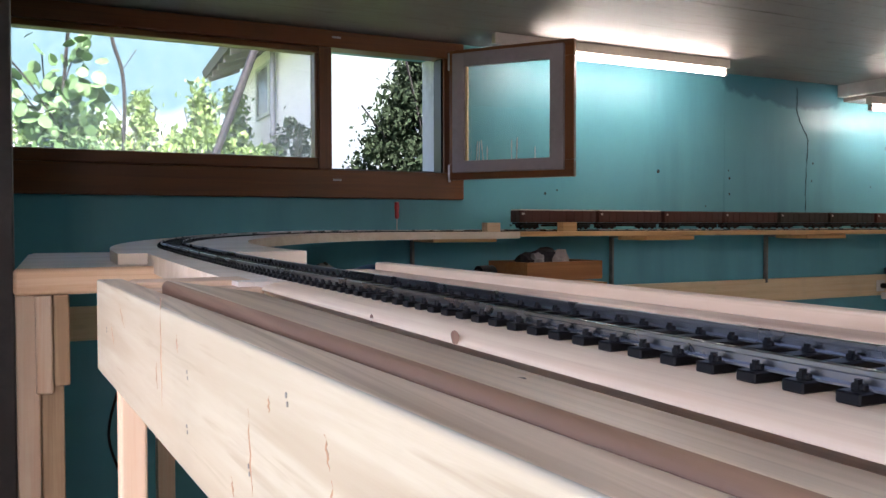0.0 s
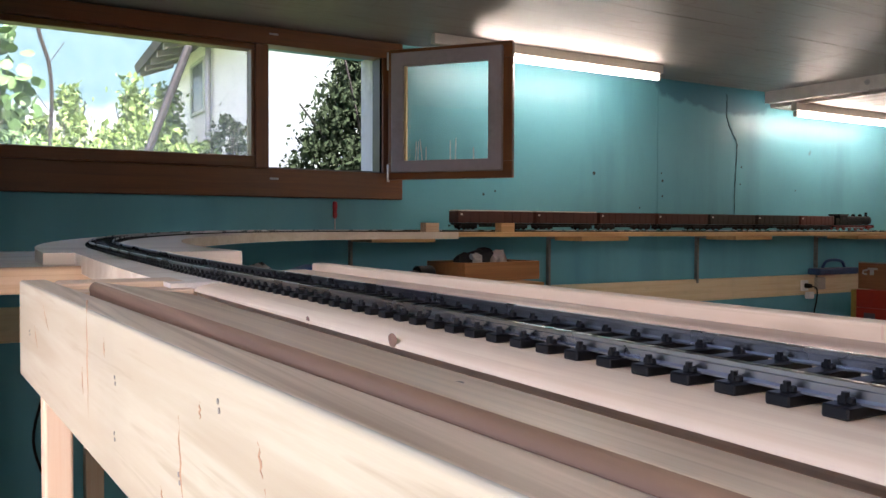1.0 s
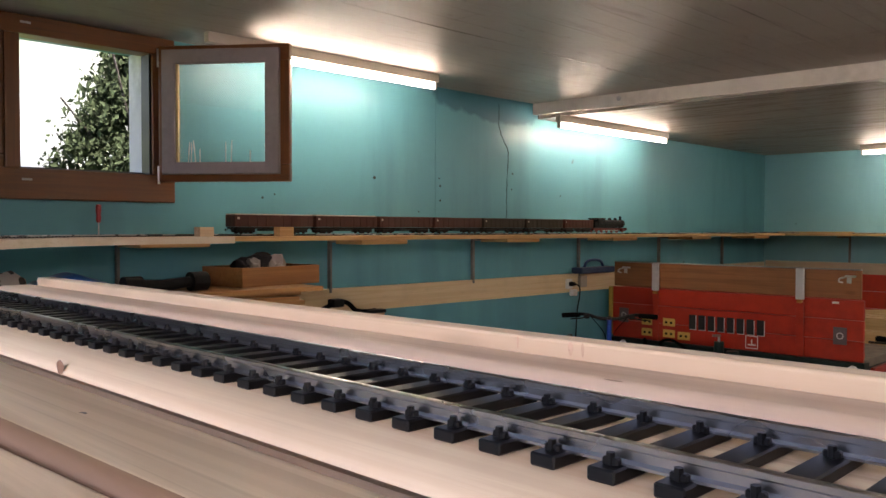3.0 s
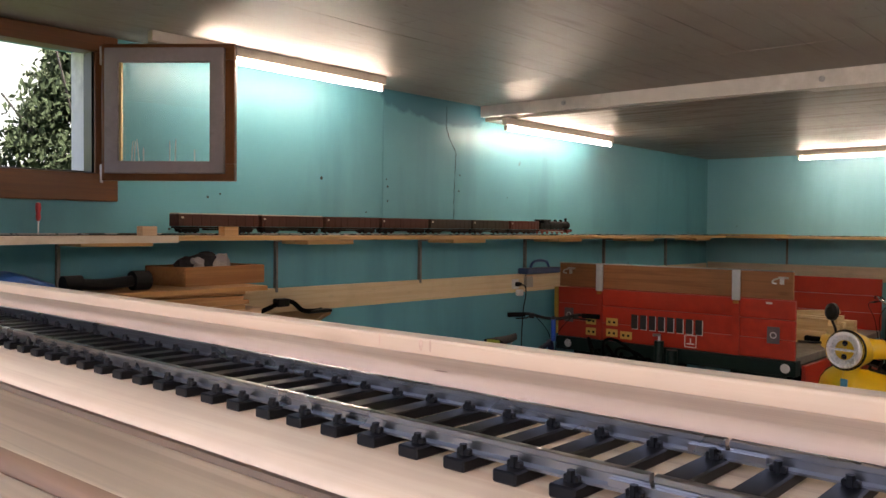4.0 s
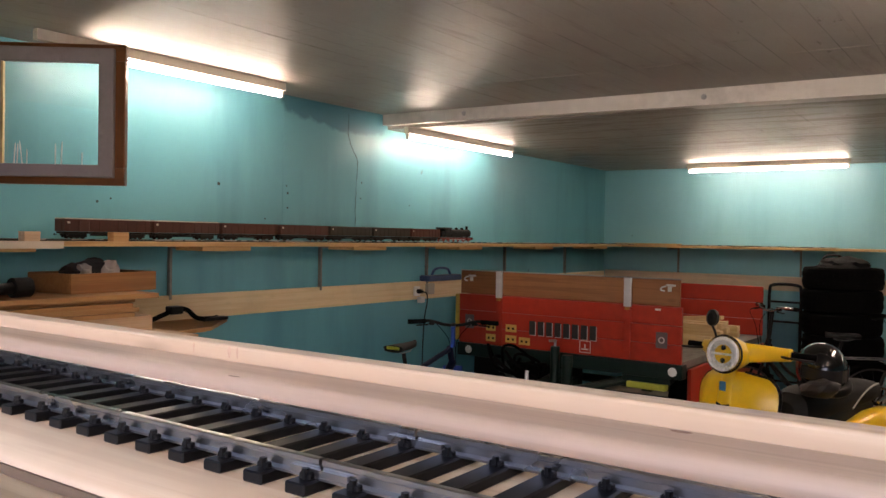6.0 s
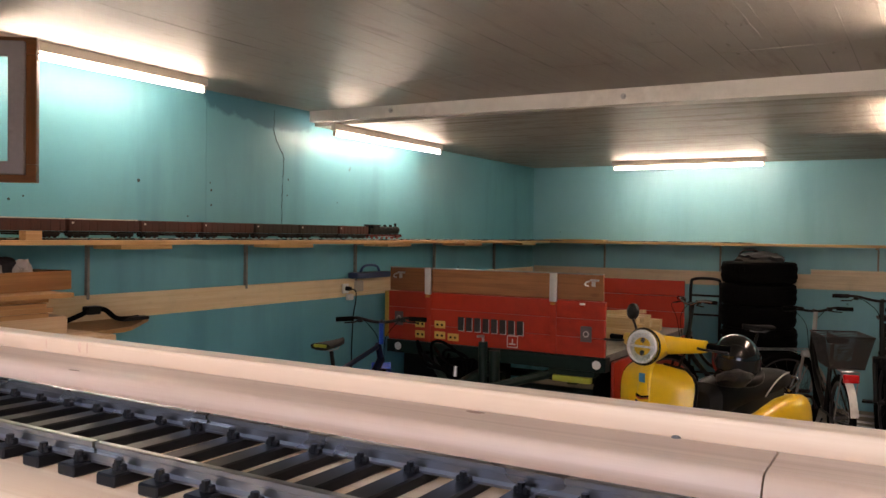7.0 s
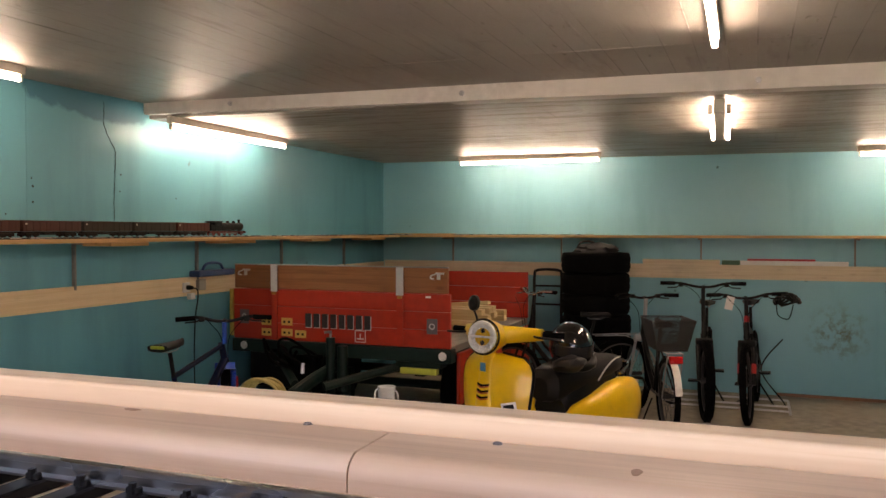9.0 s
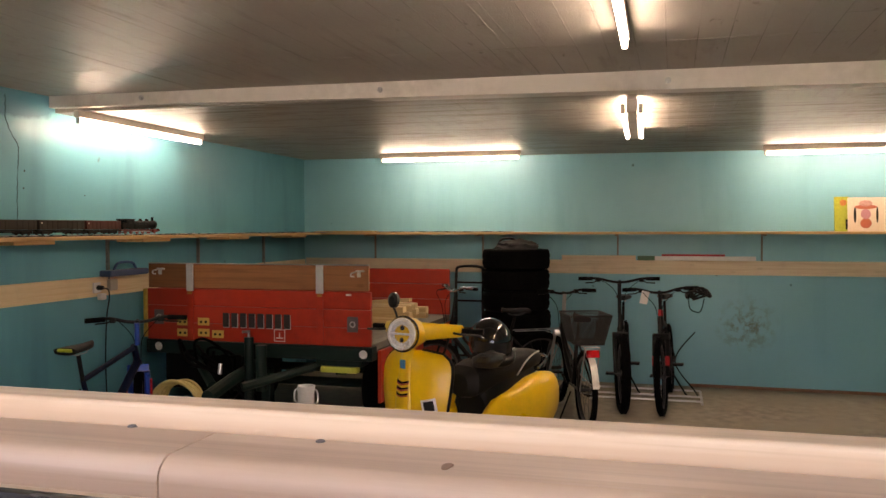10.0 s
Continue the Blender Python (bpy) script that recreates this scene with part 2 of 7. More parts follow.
# worn brown edge, darkened further for the shade beside the front beam
BROWN_EDGE = wood("worn_shaded_brown_edge", (0.25, 0.145, 0.085), (0.13, 0.07, 0.04), "y", 0.5, 1.0, 0.3, 0.2, 1.0)
PINE_CREAM = wood("cream_spruce_side_board", (0.315, 0.29, 0.22), (0.225, 0.18, 0.12), "y", 0.6, 0.7, 0.5, 0.3, 0.9)
PINE_X = wood("pine_lengthwise", (0.66, 0.47, 0.30), (0.46, 0.27, 0.14), "x")
PINE_Z = wood("pine_upright", (0.52, 0.40, 0.28), (0.48, 0.29, 0.18), "z")
# darker copy of the upright pine, for table pieces that stand in shade
SHADED_PINE_Z = wood("shaded_upright_pine", (0.36, 0.25, 0.14), (0.26, 0.16, 0.085), "z")
PLY = wood("pale_plywood", (0.74, 0.66, 0.54), (0.60, 0.49, 0.36), "x", 0.5, 0.5, 0.15)
SHELF_X = wood("shelf_pine", (0.60, 0.37, 0.165), (0.40, 0.21, 0.085), "x")
SHELF_Y = wood("shelf_pine_across", (0.60, 0.40, 0.19), (0.42, 0.23, 0.10), "y")
STRIP_X = wood("pale_board_on_wall", (0.74, 0.60, 0.38), (0.60, 0.44, 0.25), "x", 0.5, 1.0, 0.2)
STRIP_Y = wood("pale_board_on_back_wall", (0.74, 0.62, 0.46), (0.60, 0.47, 0.32), "y", 0.5, 1.0, 0.2)
FRAME_X = wood("stained_window_timber", (0.155, 0.052, 0.011), (0.08, 0.027, 0.008), "x", 0.35, 1.0, 0.2, 0.5)
FRAME_Z = wood("stained_window_timber_upright", (0.155, 0.052, 0.011), (0.08, 0.027, 0.008), "z", 0.35, 1.0, 0.2, 0.5)
BROWN_BOARD = wood("brown_trailer_boards", (0.30, 0.13, 0.055), (0.17, 0.07, 0.03), "y", 0.5, 0.8, 0.3)
WHITE_METAL = plain("white_enamel", (0.55, 0.50, 0.44), 0.4, 0, 0.06, 30)
BEAM_PAINT = plain("white_painted_beam", (0.58, 0.55, 0.52), 0.5, 0, 0.1, 14, 0.2)
GATE = plain("grey_brown_coated_steel", (0.06, 0.05, 0.048), 0.4, 0.3, 0.1, 40)
STEEL = plain("bare_steel", (0.42, 0.42, 0.44), 0.35, 1.0, 0.12, 60)
RAIL = plain("drawn_rail_metal", (0.31, 0.305, 0.31), 0.27, 1.0, 0.08, 120)
BLACK = plain("black_plastic", (0.004, 0.004, 0.0043), 0.42, 0, 0.15, 70, 0, 0.2)
RUBBER = plain("black_rubber", (0.003, 0.003, 0.0033), 0.85, 0, 0.15, 60, 0.3, 0.05)
RED = plain("red_trailer_paint", (0.40, 0.024, 0.008), 0.42, 0, 0.12, 12, 0.05)
DKGREEN = plain("dark_green_paint", (0.003, 0.015, 0.0125), 0.5, 0, 0.15, 20, 0, 0.25)
CHROME = plain("chrome", (0.70, 0.70, 0.71), 0.15, 1.0, 0.04, 60)
TUBE = glow("lit_fluorescent_tube", (1.0, 0.89, 0.72), 7.7)


# ---- building blocks ----
def mesh_of(bm, name, mat, smooth=False):
    bmesh.ops.recalc_face_normals(bm, faces=bm.faces)
    me = bpy.data.meshes.new(name)
    bm.to_mesh(me)
    bm.free()
    for m in (mat if isinstance(mat, (list, tuple)) else (mat,)):
        me.materials.append(m)
    if smooth:
        me.polygons.foreach_set("use_smooth", [True] * len(me.polygons))
        me.set_sharp_from_angle(angle=radians(38))
        for p in me.polygons:
            if max(abs(c) for c in p.normal) > 0.9999 and p.area > 4e-4:
                p.use_smooth = False
    return me


def part(name, bm, mat, parent=None, label="", smooth=False):
    ob = new(name, mesh_of(bm, name, mat, smooth))
    if parent is not None:
        ob.parent = parent
    if label:
        tagged(ob, label)
    return ob


def thing(name, m, label, category, group="", kind=""):
    e = new(name)
    e.empty_display_size = 0.1
    e.matrix_basis = m
    return tagged(e, label, category, group, kind)


def box(bm, x0, x1, y0, y1, z0, z1, bev=0.0, seg=2, m=None):
    r = bmesh.ops.create_cube(bm, size=1.0)
    vs = r["verts"]
    for v in vs:
        v.co = Vector((x0 + (v.co.x + 0.5) * (x1 - x0), y0 + (v.co.y + 0.5) * (y1 - y0), z0 + (v.co.z + 0.5) * (z1 - z0)))
    if bev:
        es = {e for v in vs for e in v.link_edges}
        r2 = bmesh.ops.bevel(bm, geom=list(es), offset=bev, segments=seg, profile=0.5, affect="EDGES")
        vs = list({v for f in r2["faces"] for v in f.verts} | {v for v in vs if v.is_valid})
    if m is not None:
        bmesh.ops.transform(bm, matrix=m, verts=vs)
    return vs


def Box(x0, x1, y0, y1, z0, z1, bev=0.0, seg=2):
    bm = bmesh.new()
    box(bm, x0, x1, y0, y1, z0, z1, bev, seg)
    return bm


def rod(bm, a, b, r, seg=12, r2=None):
    a, b = Vector(a), Vector(b)
    d = b - a
    m = Matrix.Translation((a + b) / 2) @ d.to_track_quat("Z", "Y").to_matrix().to_4x4()
    bmesh.ops.create_cone(bm, cap_ends=True, segments=seg, radius1=r, radius2=r if r2 is None else r2, depth=d.length, matrix=m)


def Rod(a, b, r, seg=12, r2=None):
    bm = bmesh.new()
    rod(bm, a, b, r, seg, r2)
    return bm


def pipe(bm, pts, r, seg=8, radii=None, closed=False):
    """A round bar along points."""
    pts = [Vector(p) for p in pts]
    rings = []
    n = len(pts)
    side = None
    for i, p in enumerate(pts):
        if closed:
            d = pts[(i + 1) % n] - pts[i - 1]
        else:
            d = pts[min(i + 1, n - 1)] - pts[max(i - 1, 0)]
        d.normalize()
        if side is None:
            side = d.orthogonal().normalized()
        else:
            side = (side - d * side.dot(d)).normalized()
        up = d.cross(side)
        rr = radii[i] if radii else r
        rings.append([bm.verts.new(p + side * rr * math.cos(2 * math.pi * k / seg) + up * rr * math.sin(2 * math.pi * k / seg)) for k in range(seg)])
    for i in range(n if closed else n - 1):
        a, b = rings[i], rings[(i + 1) % n]
        for k in range(seg):
            bm.faces.new((a[k], a[(k + 1) % seg], b[(k + 1) % seg], b[k]))
    if not closed:
        bm.faces.new(rings[0][::-1])
        bm.faces.new(rings[-1])


def Pipe(pts, r, seg=8, radii=None, closed=False):
    bm = bmesh.new()
    pipe(bm, pts, r, seg, radii, closed)
    return bm


def smooth_line(pts, n=6):
    """Catmull-Rom through points."""
    pts = [Vector(p) for p in pts]
    out = []
    for i in range(len(pts) - 1):
        p0, p1, p2, p3 = pts[max(i - 1, 0)], pts[i], pts[i + 1], pts[min(i + 2, len(pts) - 1)]
        for k in range(n):
            t = k / n
            out.append(0.5 * ((2 * p1) + (p2 - p0) * t + (2 * p0 - 5 * p1 + 4 * p2 - p3) * t * t + (3 * p1 - p0 - 3 * p2 + p3) * t ** 3))
    out.append(pts[-1])
    return out


def lathe(bm, prof, m=None, seg=24, arc=2 * math.pi):
    """Turn a profile of (radius, height) round z."""
    rings = []
    full = abs(arc - 2 * math.pi) < 1e-6
    cnt = seg if full else seg + 1
    for k in range(cnt):
        a = arc * k / seg
        ring = []
        for r, z in prof:
            v = Vector((r * math.cos(a), r * math.sin(a), z))
            ring.append(bm.verts.new(m @ v if m is not None else v))
        rings.append(ring)
    for k in range(seg):
        a, b = rings[k], rings[(k + 1) % cnt]
        for i in range(len(prof) - 1):
            if (a[i].co - b[i].co).length < 1e-7 and (a[i + 1].co - b[i + 1].co).length < 1e-7:
                continue
            bm.faces.new((a[i], b[i], b[i + 1], a[i + 1]))
    bmesh.ops.remove_doubles(bm, verts=list(bm.verts), dist=1e-6)


def Lathe(prof, m=None, seg=24):
    bm = bmesh.new()
    lathe(bm, prof, m, seg)
    return bm


def sweep(bm, prof, pts, caps=True):
    """Sweep a closed profile of (across, up) along points that lie nearly level."""
    rings = []
    n = len(pts)
    for i, p in enumerate(pts):
        d = (Vector(pts[min(i + 1, n - 1)]) - Vector(pts[max(i - 1, 0)]))
        d.z = 0
        d.normalize()
        right = Vector((d.y, -d.x, 0))
        rings.append([bm.verts.new(Vector(p) + right * a + Vector((0, 0, b))) for a, b in prof])
    k = len(prof)
    for i in range(n - 1):
        for j in range(k):
            bm.faces.new((rings[i][j], rings[i][(j + 1) % k], rings[i + 1][(j + 1) % k], rings[i + 1][j]))
    if caps:
        bm.faces.new(rings[0])
        bm.faces.new(rings[-1][::-1])


def slab(outline, z0, z1):
    """A flat plate from a plan outline."""
    bm = bmesh.new()
    lo = [bm.verts.new((x, y, z0)) for x, y in outline]
    hi = [bm.verts.new((x, y, z1)) for x, y in outline]
    bm.faces.new(lo[::-1])
    bm.faces.new(hi)
    n = len(outline)
    for i in range(n):
        bm.faces.new((lo[i], lo[(i + 1) % n], hi[(i + 1) % n], hi[i]))
    return bm


def loft(bm, rings, cap=True):
    """Join rings of equally many points."""
    vs = [[bm.verts.new(p) for p in r] for r in rings]
    k = len(vs[0])
    for a, b in zip(vs, vs[1:]):
        for i in range(k):
            bm.faces.new((a[i], a[(i + 1) % k], b[(i + 1) % k], b[i]))
    if cap:
        bm.faces.new(vs[0][::-1])
        bm.faces.new(vs[-1])


def structure(ob, label="", category=""):
    return tagged(ob, label, category, "", "structure")


# ---- the room ----
WY, BX = 4.12, 9.85                    # window wall and back wall
X0, Y0 = 0.36, -4.2                     # gateway wall and the wall on the far side
# southern edge is unseen and set to limit daylight in the room
DY0, DY1 = -1.05, 2.50                  # the open gateway
WX0, WX1, WZ0, WZ1 = 0.57, 2.70, 1.86, 2.60   # window opening


def ceil_z(x, y):
    """The underside of the ceiling, lower behind the beam."""
    if x < 5.75:
        return 2.648 - 0.012 * (WY - y)
    return 2.537 - 0.007 * (WY - y) - 0.003 * (x - 5.75)


def beam_z(y):
    return 2.566 - 0.019 * (WY - y)



bm = bmesh.new()
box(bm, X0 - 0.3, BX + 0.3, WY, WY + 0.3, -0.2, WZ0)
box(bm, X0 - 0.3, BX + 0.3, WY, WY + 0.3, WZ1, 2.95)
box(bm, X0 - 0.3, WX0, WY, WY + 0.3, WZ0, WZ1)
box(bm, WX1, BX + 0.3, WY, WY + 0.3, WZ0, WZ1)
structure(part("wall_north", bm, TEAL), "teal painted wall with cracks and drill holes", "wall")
structure(part("wall_east", Box(BX, BX + 0.3, Y0 - 0.3, WY, -0.2, 2.95), LIT_TEAL), "teal painted back wall of the garage", "wall")
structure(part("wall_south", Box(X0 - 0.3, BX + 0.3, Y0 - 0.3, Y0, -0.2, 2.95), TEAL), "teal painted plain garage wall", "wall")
bm = bmesh.new()
box(bm, X0 - 0.1, X0 + 0.2, DY1, WY, -0.2, 2.95)
box(bm, X0, X0 + 0.3, Y0, DY0, -0.2, 2.95)
box(bm, X0, X0 + 0.3, DY0, DY1, 2.42, 2.95)
structure(part("wall_west", bm, TEAL), "teal painted garage wall with the open gateway", "wall")
gate = structure(new("door_1"), "open garage gateway with grey steel frame", "door frame")
part("door_post", Box(X0 + 0.22, X0 + 0.335, DY1 - 0.07, DY1 - 0.002, 0.0, 2.42, 0.004), GATE, gate, "grey brown steel door post")
part("door_post", Box(X0 + 0.22, X0 + 0.335, DY0 + 0.002, DY0 + 0.07, 0.0, 2.42, 0.004), GATE, gate, "grey brown steel door post")
part("door_head", Box(X0 + 0.22, X0 + 0.335, DY0 + 0.071, DY1 - 0.071, 2.36, 2.418, 0.004), GATE, gate)
# unseen closed leaf, added to cut the daylight through the gateway
leaf_ = part("blocking_gate_leaf", Box(X0 + 0.10, X0 + 0.15, 1.25, DY1 - 0.071, 0.01, 2.36, 0.004), GATE, gate, "closed grey gate leaf, added unseen to hold back daylight")
for zz in (0.5, 1.1, 1.7):
    part("leaf_panel", Box(X0 + 0.151, X0 + 0.158, 1.32, DY1 - 0.14, zz - 0.24, zz + 0.24, 0.004), GATE, leaf_)
lk = part("lock_plate", Box(X0 + 0.336, X0 + 0.342, DY1 - 0.06, DY1 - 0.02, 0.90, 1.16, 0.003), STEEL, gate, "steel lock plate")
for zz in (0.95, 1.03, 1.11):
    part("keep", Box(X0 + 0.3425, X0 + 0.35, DY1 - 0.05, DY1 - 0.03, zz - 0.02, zz + 0.02, 0.003), STEEL, lk)
structure(part("floor", Box(X0, BX, Y0, WY, -0.2, 0.0), FLOOR), "worn bare concrete garage floor", "floor")

bm = bmesh.new()
for xs in ((X0 - 0.3, 3.2, 5.74), (5.76, BX + 0.3)):
    rows_ = [[bm.verts.new((x, y, ceil_z(x, y))) for y in (Y0 - 0.3, WY + 0.3)] for x in xs]
    tops = [[bm.verts.new((x, y, 3.05)) for y in (Y0 - 0.3, WY + 0.3)] for x in xs]
    for i in range(len(xs) - 1):
        bm.faces.new((rows_[i][0], rows_[i][1], rows_[i + 1][1], rows_[i + 1][0]))
        bm.faces.new((tops[i][0], tops[i + 1][0], tops[i + 1][1], tops[i][1]))
        for j in (0, 1):
            bm.faces.new((rows_[i][j], rows_[i + 1][j], tops[i + 1][j], tops[i][j]))
    bm.faces.new((rows_[0][0], rows_[0][1], tops[0][1], tops[0][0]))
    bm.faces.new((rows_[-1][0], rows_[-1][1], tops[-1][1], tops[-1][0]))
for x0, x1, y in ((0.7, 5.69, 2.9), (0.7, 5.69, 1.75), (1.2, 5.69, 0.62), (0.7, 5.69, -0.55), (0.7, 5.69, -1.7), (5.9, 9.8, 2.75), (5.9, 9.8, 1.2), (5.9, 9.8, -0.3), (5.9, 9.8, -1.6)):
    pts = []
    n = 40
    for k in range(n + 1):
        x = x0 + (x1 - x0) * k / n
        yy = y + 0.012 * noise.noise((x * 1.3, y, 0)) + 0.003 * random.uniform(-1, 1)
        pts.append((x, yy, ceil_z(x, yy)))
    pipe(bm, pts, 0.003, 4, [max(0.0006, 0.0045 * noise.noise((p[0] * 2.1, y * 3, 5)) + 0.001) for p in pts])
for x, y0, y1 in ((4.95, -3.5, 3.6), (2.4, -2.0, 3.0), (7.6, -3.0, 3.5)):
    pts = []
    for k in range(51):
        y = y0 + (y1 - y0) * k / 50
        xx = x + 0.02 * noise.noise((x, y * 0.8, 3)) + 0.003 * random.uniform(-1, 1)
        pts.append((xx, y, ceil_z(xx, y)))
    pipe(bm, pts, 0.003, 4, [max(0.0006, 0.005 * noise.noise((x, p[1] * 2.3, 1)) + 0.0015) for p in pts])
structure(part("ceiling", bm, CEIL), "grey painted concrete ceiling with board marks", "ceiling")

# white beam under the ceiling, with bolts
bm = bmesh.new()
loft(bm, [[(5.70, y, beam_z(y)), (5.84, y, beam_z(y)), (5.84, y, 2.75), (5.70, y, 2.75)] for y in (WY, Y0)])
beam = structure(part("ceiling_beam", bm, BEAM_PAINT), "white painted beam crossing the ceiling", "beam")
for y in (3.35, 1.60, -0.15, -1.9):
    part("bolt", Lathe([(0, -0.012), (0.012, -0.012), (0.012, 0), (0.018, 0), (0.018, 0.004), (0, 0.004)], pose(5.696, y, beam_z(y) + 0.05, 0, 90, 0), 10), STEEL, beam, "steel bolt head")


def tube_light(m, length, tubes=1, inset=0.0):
    e = thing("fluorescent_light", m, "lit white fluorescent batten light under the ceiling", "ceiling light", "fluorescent lights")
    part("housing", Box(-length / 2 - 0.02, length / 2 + 0.02, -0.022 - 0.012 * (tubes > 1), 0.022 + 0.012 * (tubes > 1), -0.052 - 0.035 * (tubes > 1), 0.0, 0.004), WHITE_METAL, e)
    for s in (-1, 1):
        for y in ((-0.055, 0.055) if tubes > 1 else (0.0,)):
            x = s * length / 2 + (inset if s < 0 else 0.0)
            part("end_cap", Box(x - 0.008, x + 0.008, y - 0.014, y + 0.014, -0.094, -0.052 if tubes == 1 else -0.030, 0.004), WHITE_METAL, e)
    for y in ((-0.055, 0.055) if tubes > 1 else (0.0,)):
        part("tube", Rod((-length / 2 + 0.012 + inset, y, -0.078), (length / 2 - 0.012, y, -0.078), 0.013, 14), TUBE, e, "glowing tube", True)
    return e


tube_light(pose(3.57, 3.80, ceil_z(3.57, 3.8)), 1.53, 1, 0.24)
tube_light(pose(6.44, 3.85, ceil_z(6.44, 3.85)), 1.53)
tube_light(pose(9.30, 2.15, ceil_z(9.3, 2.15), 0, 0, 90), 1.53)
tube_light(pose(9.30, -1.80, ceil_z(9.3, -1.8), 0, 0, 90), 1.53)
tube_light(pose(6.90, 0.10, ceil_z(6.9, 0.1), 0, 0, 2), 1.53, 2)
tube_light(pose(3.90, 0.02, ceil_z(3.9, 0.02), 0, 0, 1), 1.53)

# ---- the window ----
win = structure(new("window_1"), "brown stained timber window with one casement open", "window")
FY = WY - 0.045                        # face of the fixed frame


def bar(name, x0, x1, z0, z1, y0, y1, mat, parent, label=""):
    return part(name, Box(x0, x1, y0, y1, z0, z1, 0.006), mat, parent, label)


bar("frame_head", 0.562, 2.76, 2.555, 2.640, FY, WY + 0.06, FRAME_X, win)
bar("frame_sill", 0.562, 2.76, 1.815, 1.955, FY, WY + 0.06, FRAME_X, win)
bar("frame_post", 2.64, 2.76, 1.955, 2.555, FY, WY + 0.06, FRAME_Z, win)
bar("frame_post", 1.965, 2.03, 1.955, 2.555, FY + 0.004, WY + 0.06, FRAME_Z, win)
bar("sash_rail", 0.562, 1.965, 1.956, 2.013, FY + 0.012, WY + 0.05, FRAME_X, win)
bar("sash_rail", 0.562, 1.965, 2.525, 2.554, FY + 0.012, WY + 0.05, FRAME_X, win)
bar("sash_stile", 1.945, 1.965, 2.013, 2.525, FY + 0.012, WY + 0.05, FRAME_Z, win)
part("reveal_lining", Box(2.672, 2.699, WY + 0.061, WY + 0.30, 1.86, 2.60, 0.003), plain("grey_reveal_plaster", (0.42, 0.42, 0.43), 0.8, 0, 0.15, 18), win, "grey plastered window reveal")
for zz in (1.90, 2.60):
    part("striker", Box(2.03, 2.075, FY - 0.006, FY - 0.001, zz, zz + 0.01, 0.002), STEEL, win, "steel striker plate")
part("seal", Box(2.628, 2.6395, FY + 0.01, WY + 0.055, 1.956, 2.554, 0.002), BLACK, win, "black rubber seal")
part("weather_bar", Box(2.031, 2.627, WY + 0.045, WY + 0.075, 1.956, 1.968, 0.003), GATE, win, "dark metal weather bar")
pane = part("pane", Box(0.57, 1.945, WY + 0.016, WY + 0.022, 2.013, 2.525), dusty_glass(), win, "dusty fixed glass pane")
pane.visible_shadow = False

# open casement, swung into the room on its hinges
cas = thing("window_casement", pose(2.685, 4.072, 1.918, 0, 0, -51), "open window casement, grey outside and brown inside", "window sash")
SW, SH = 0.672, 0.675
LILAC = plain("grey_lilac_cladding", (0.23, 0.20, 0.215), 0.45, 0, 0.08, 40)
for z0, z1 in ((0.035, 0.095), (SH - 0.095, SH - 0.025)):
    part("clad_rail", Box(0.03, SW - 0.045, -0.062, -0.03, z0, z1, 0.004), LILAC, cas, "grey lilac clad rail")
for x0, x1 in ((0.03, 0.10), (SW - 0.115, SW - 0.045)):
    part("clad_stile", Box(x0, x1, -0.0625, -0.0305, 0.035, SH - 0.025, 0.004), LILAC, cas, "grey lilac clad stile")
for z0, z1 in ((0.0, 0.085), (SH - 0.08, SH)):
    part("timber_rail", Box(0.0, SW, -0.03, 0.012, z0, z1, 0.005), FRAME_X, cas, "brown stained rail")
for x0, x1 in ((0.0, 0.09), (SW - 0.09, SW)):
    part("timber_stile", Box(x0, x1, -0.0295, 0.0125, 0.085, SH - 0.08, 0.005), FRAME_Z, cas, "brown stained stile")
part("glazing_bead", Box(0.1, 0.112, -0.052, -0.031, 0.095, SH - 0.095, 0.002), plain("pale_brass_spacer", (0.55, 0.42, 0.22), 0.4, 0.5), cas, "pale brass spacer bar")
pane = part("pane", Box(0.09, SW - 0.09, -0.024, -0.018, 0.085, SH - 0.08), GLASS, cas, "clear glass pane")
pane.visible_shadow = False
# reflections in the pane, modelled as thin white streaks
REFLECTION = plain("white_pane_reflection", (0.62, 0.66, 0.68), 0.7, 0, 0.05, 40)
for x, h, lean in ((0.105, 0.085, 0.0), (0.152, 0.10, 0.006), (0.166, 0.10, 0.004), (0.190, 0.11, -0.012), (0.212, 0.07, 0.0), (0.345, 0.10, 0.0), (0.372, 0.11, 0.004), (0.470, 0.06, 0.0), (0.548, 0.12, 0.0), (0.562, 0.12, 0.0)):
    bm = bmesh.new()
    loft(bm, [[(x + lean * u + sx * w, yy, 0.096 + h * u) for sx, yy in ((-1, -0.0246), (1, -0.0246), (1, -0.0241), (-1, -0.0241))] for u, w in ((0.0, 0.0030), (0.3, 0.0022), (0.7, 0.0034), (1.0, 0.0012))])
    part("reflection_streak", bm, REFLECTION, cas, "white streak on the glass imitating a reflection")
for zz in (0.03, SH - 0.06):
    part("hinge", Rod((-0.008, -0.012, zz - 0.04), (-0.008, -0.012, zz + 0.05), 0.008, 10), STEEL, cas, "steel hinge")
part("handle", Box(SW - 0.06, SW - 0.045, 0.013, 0.05, 0.28, 0.36, 0.004), STEEL, cas, "steel handle")

# ---- bench and track ----
ZB = 1.6125
bench = thing("railway_bench", pose(1.0, 0.4, ZB, 0, 0, 0.69) @ pose(-1.0, 0.05, 0), "pale pine plank bench carrying model railway track", "bench")
YA, YE = -1.75, 0.62                   # ends, seen from the bench's own middle


def plank(name, x0, x1, z0, z1, y0, y1, mat, bev, label=""):
    return part(name, Box(x0, x1, y0, y1, z0, z1, bev, 3), mat, bench, label, True)


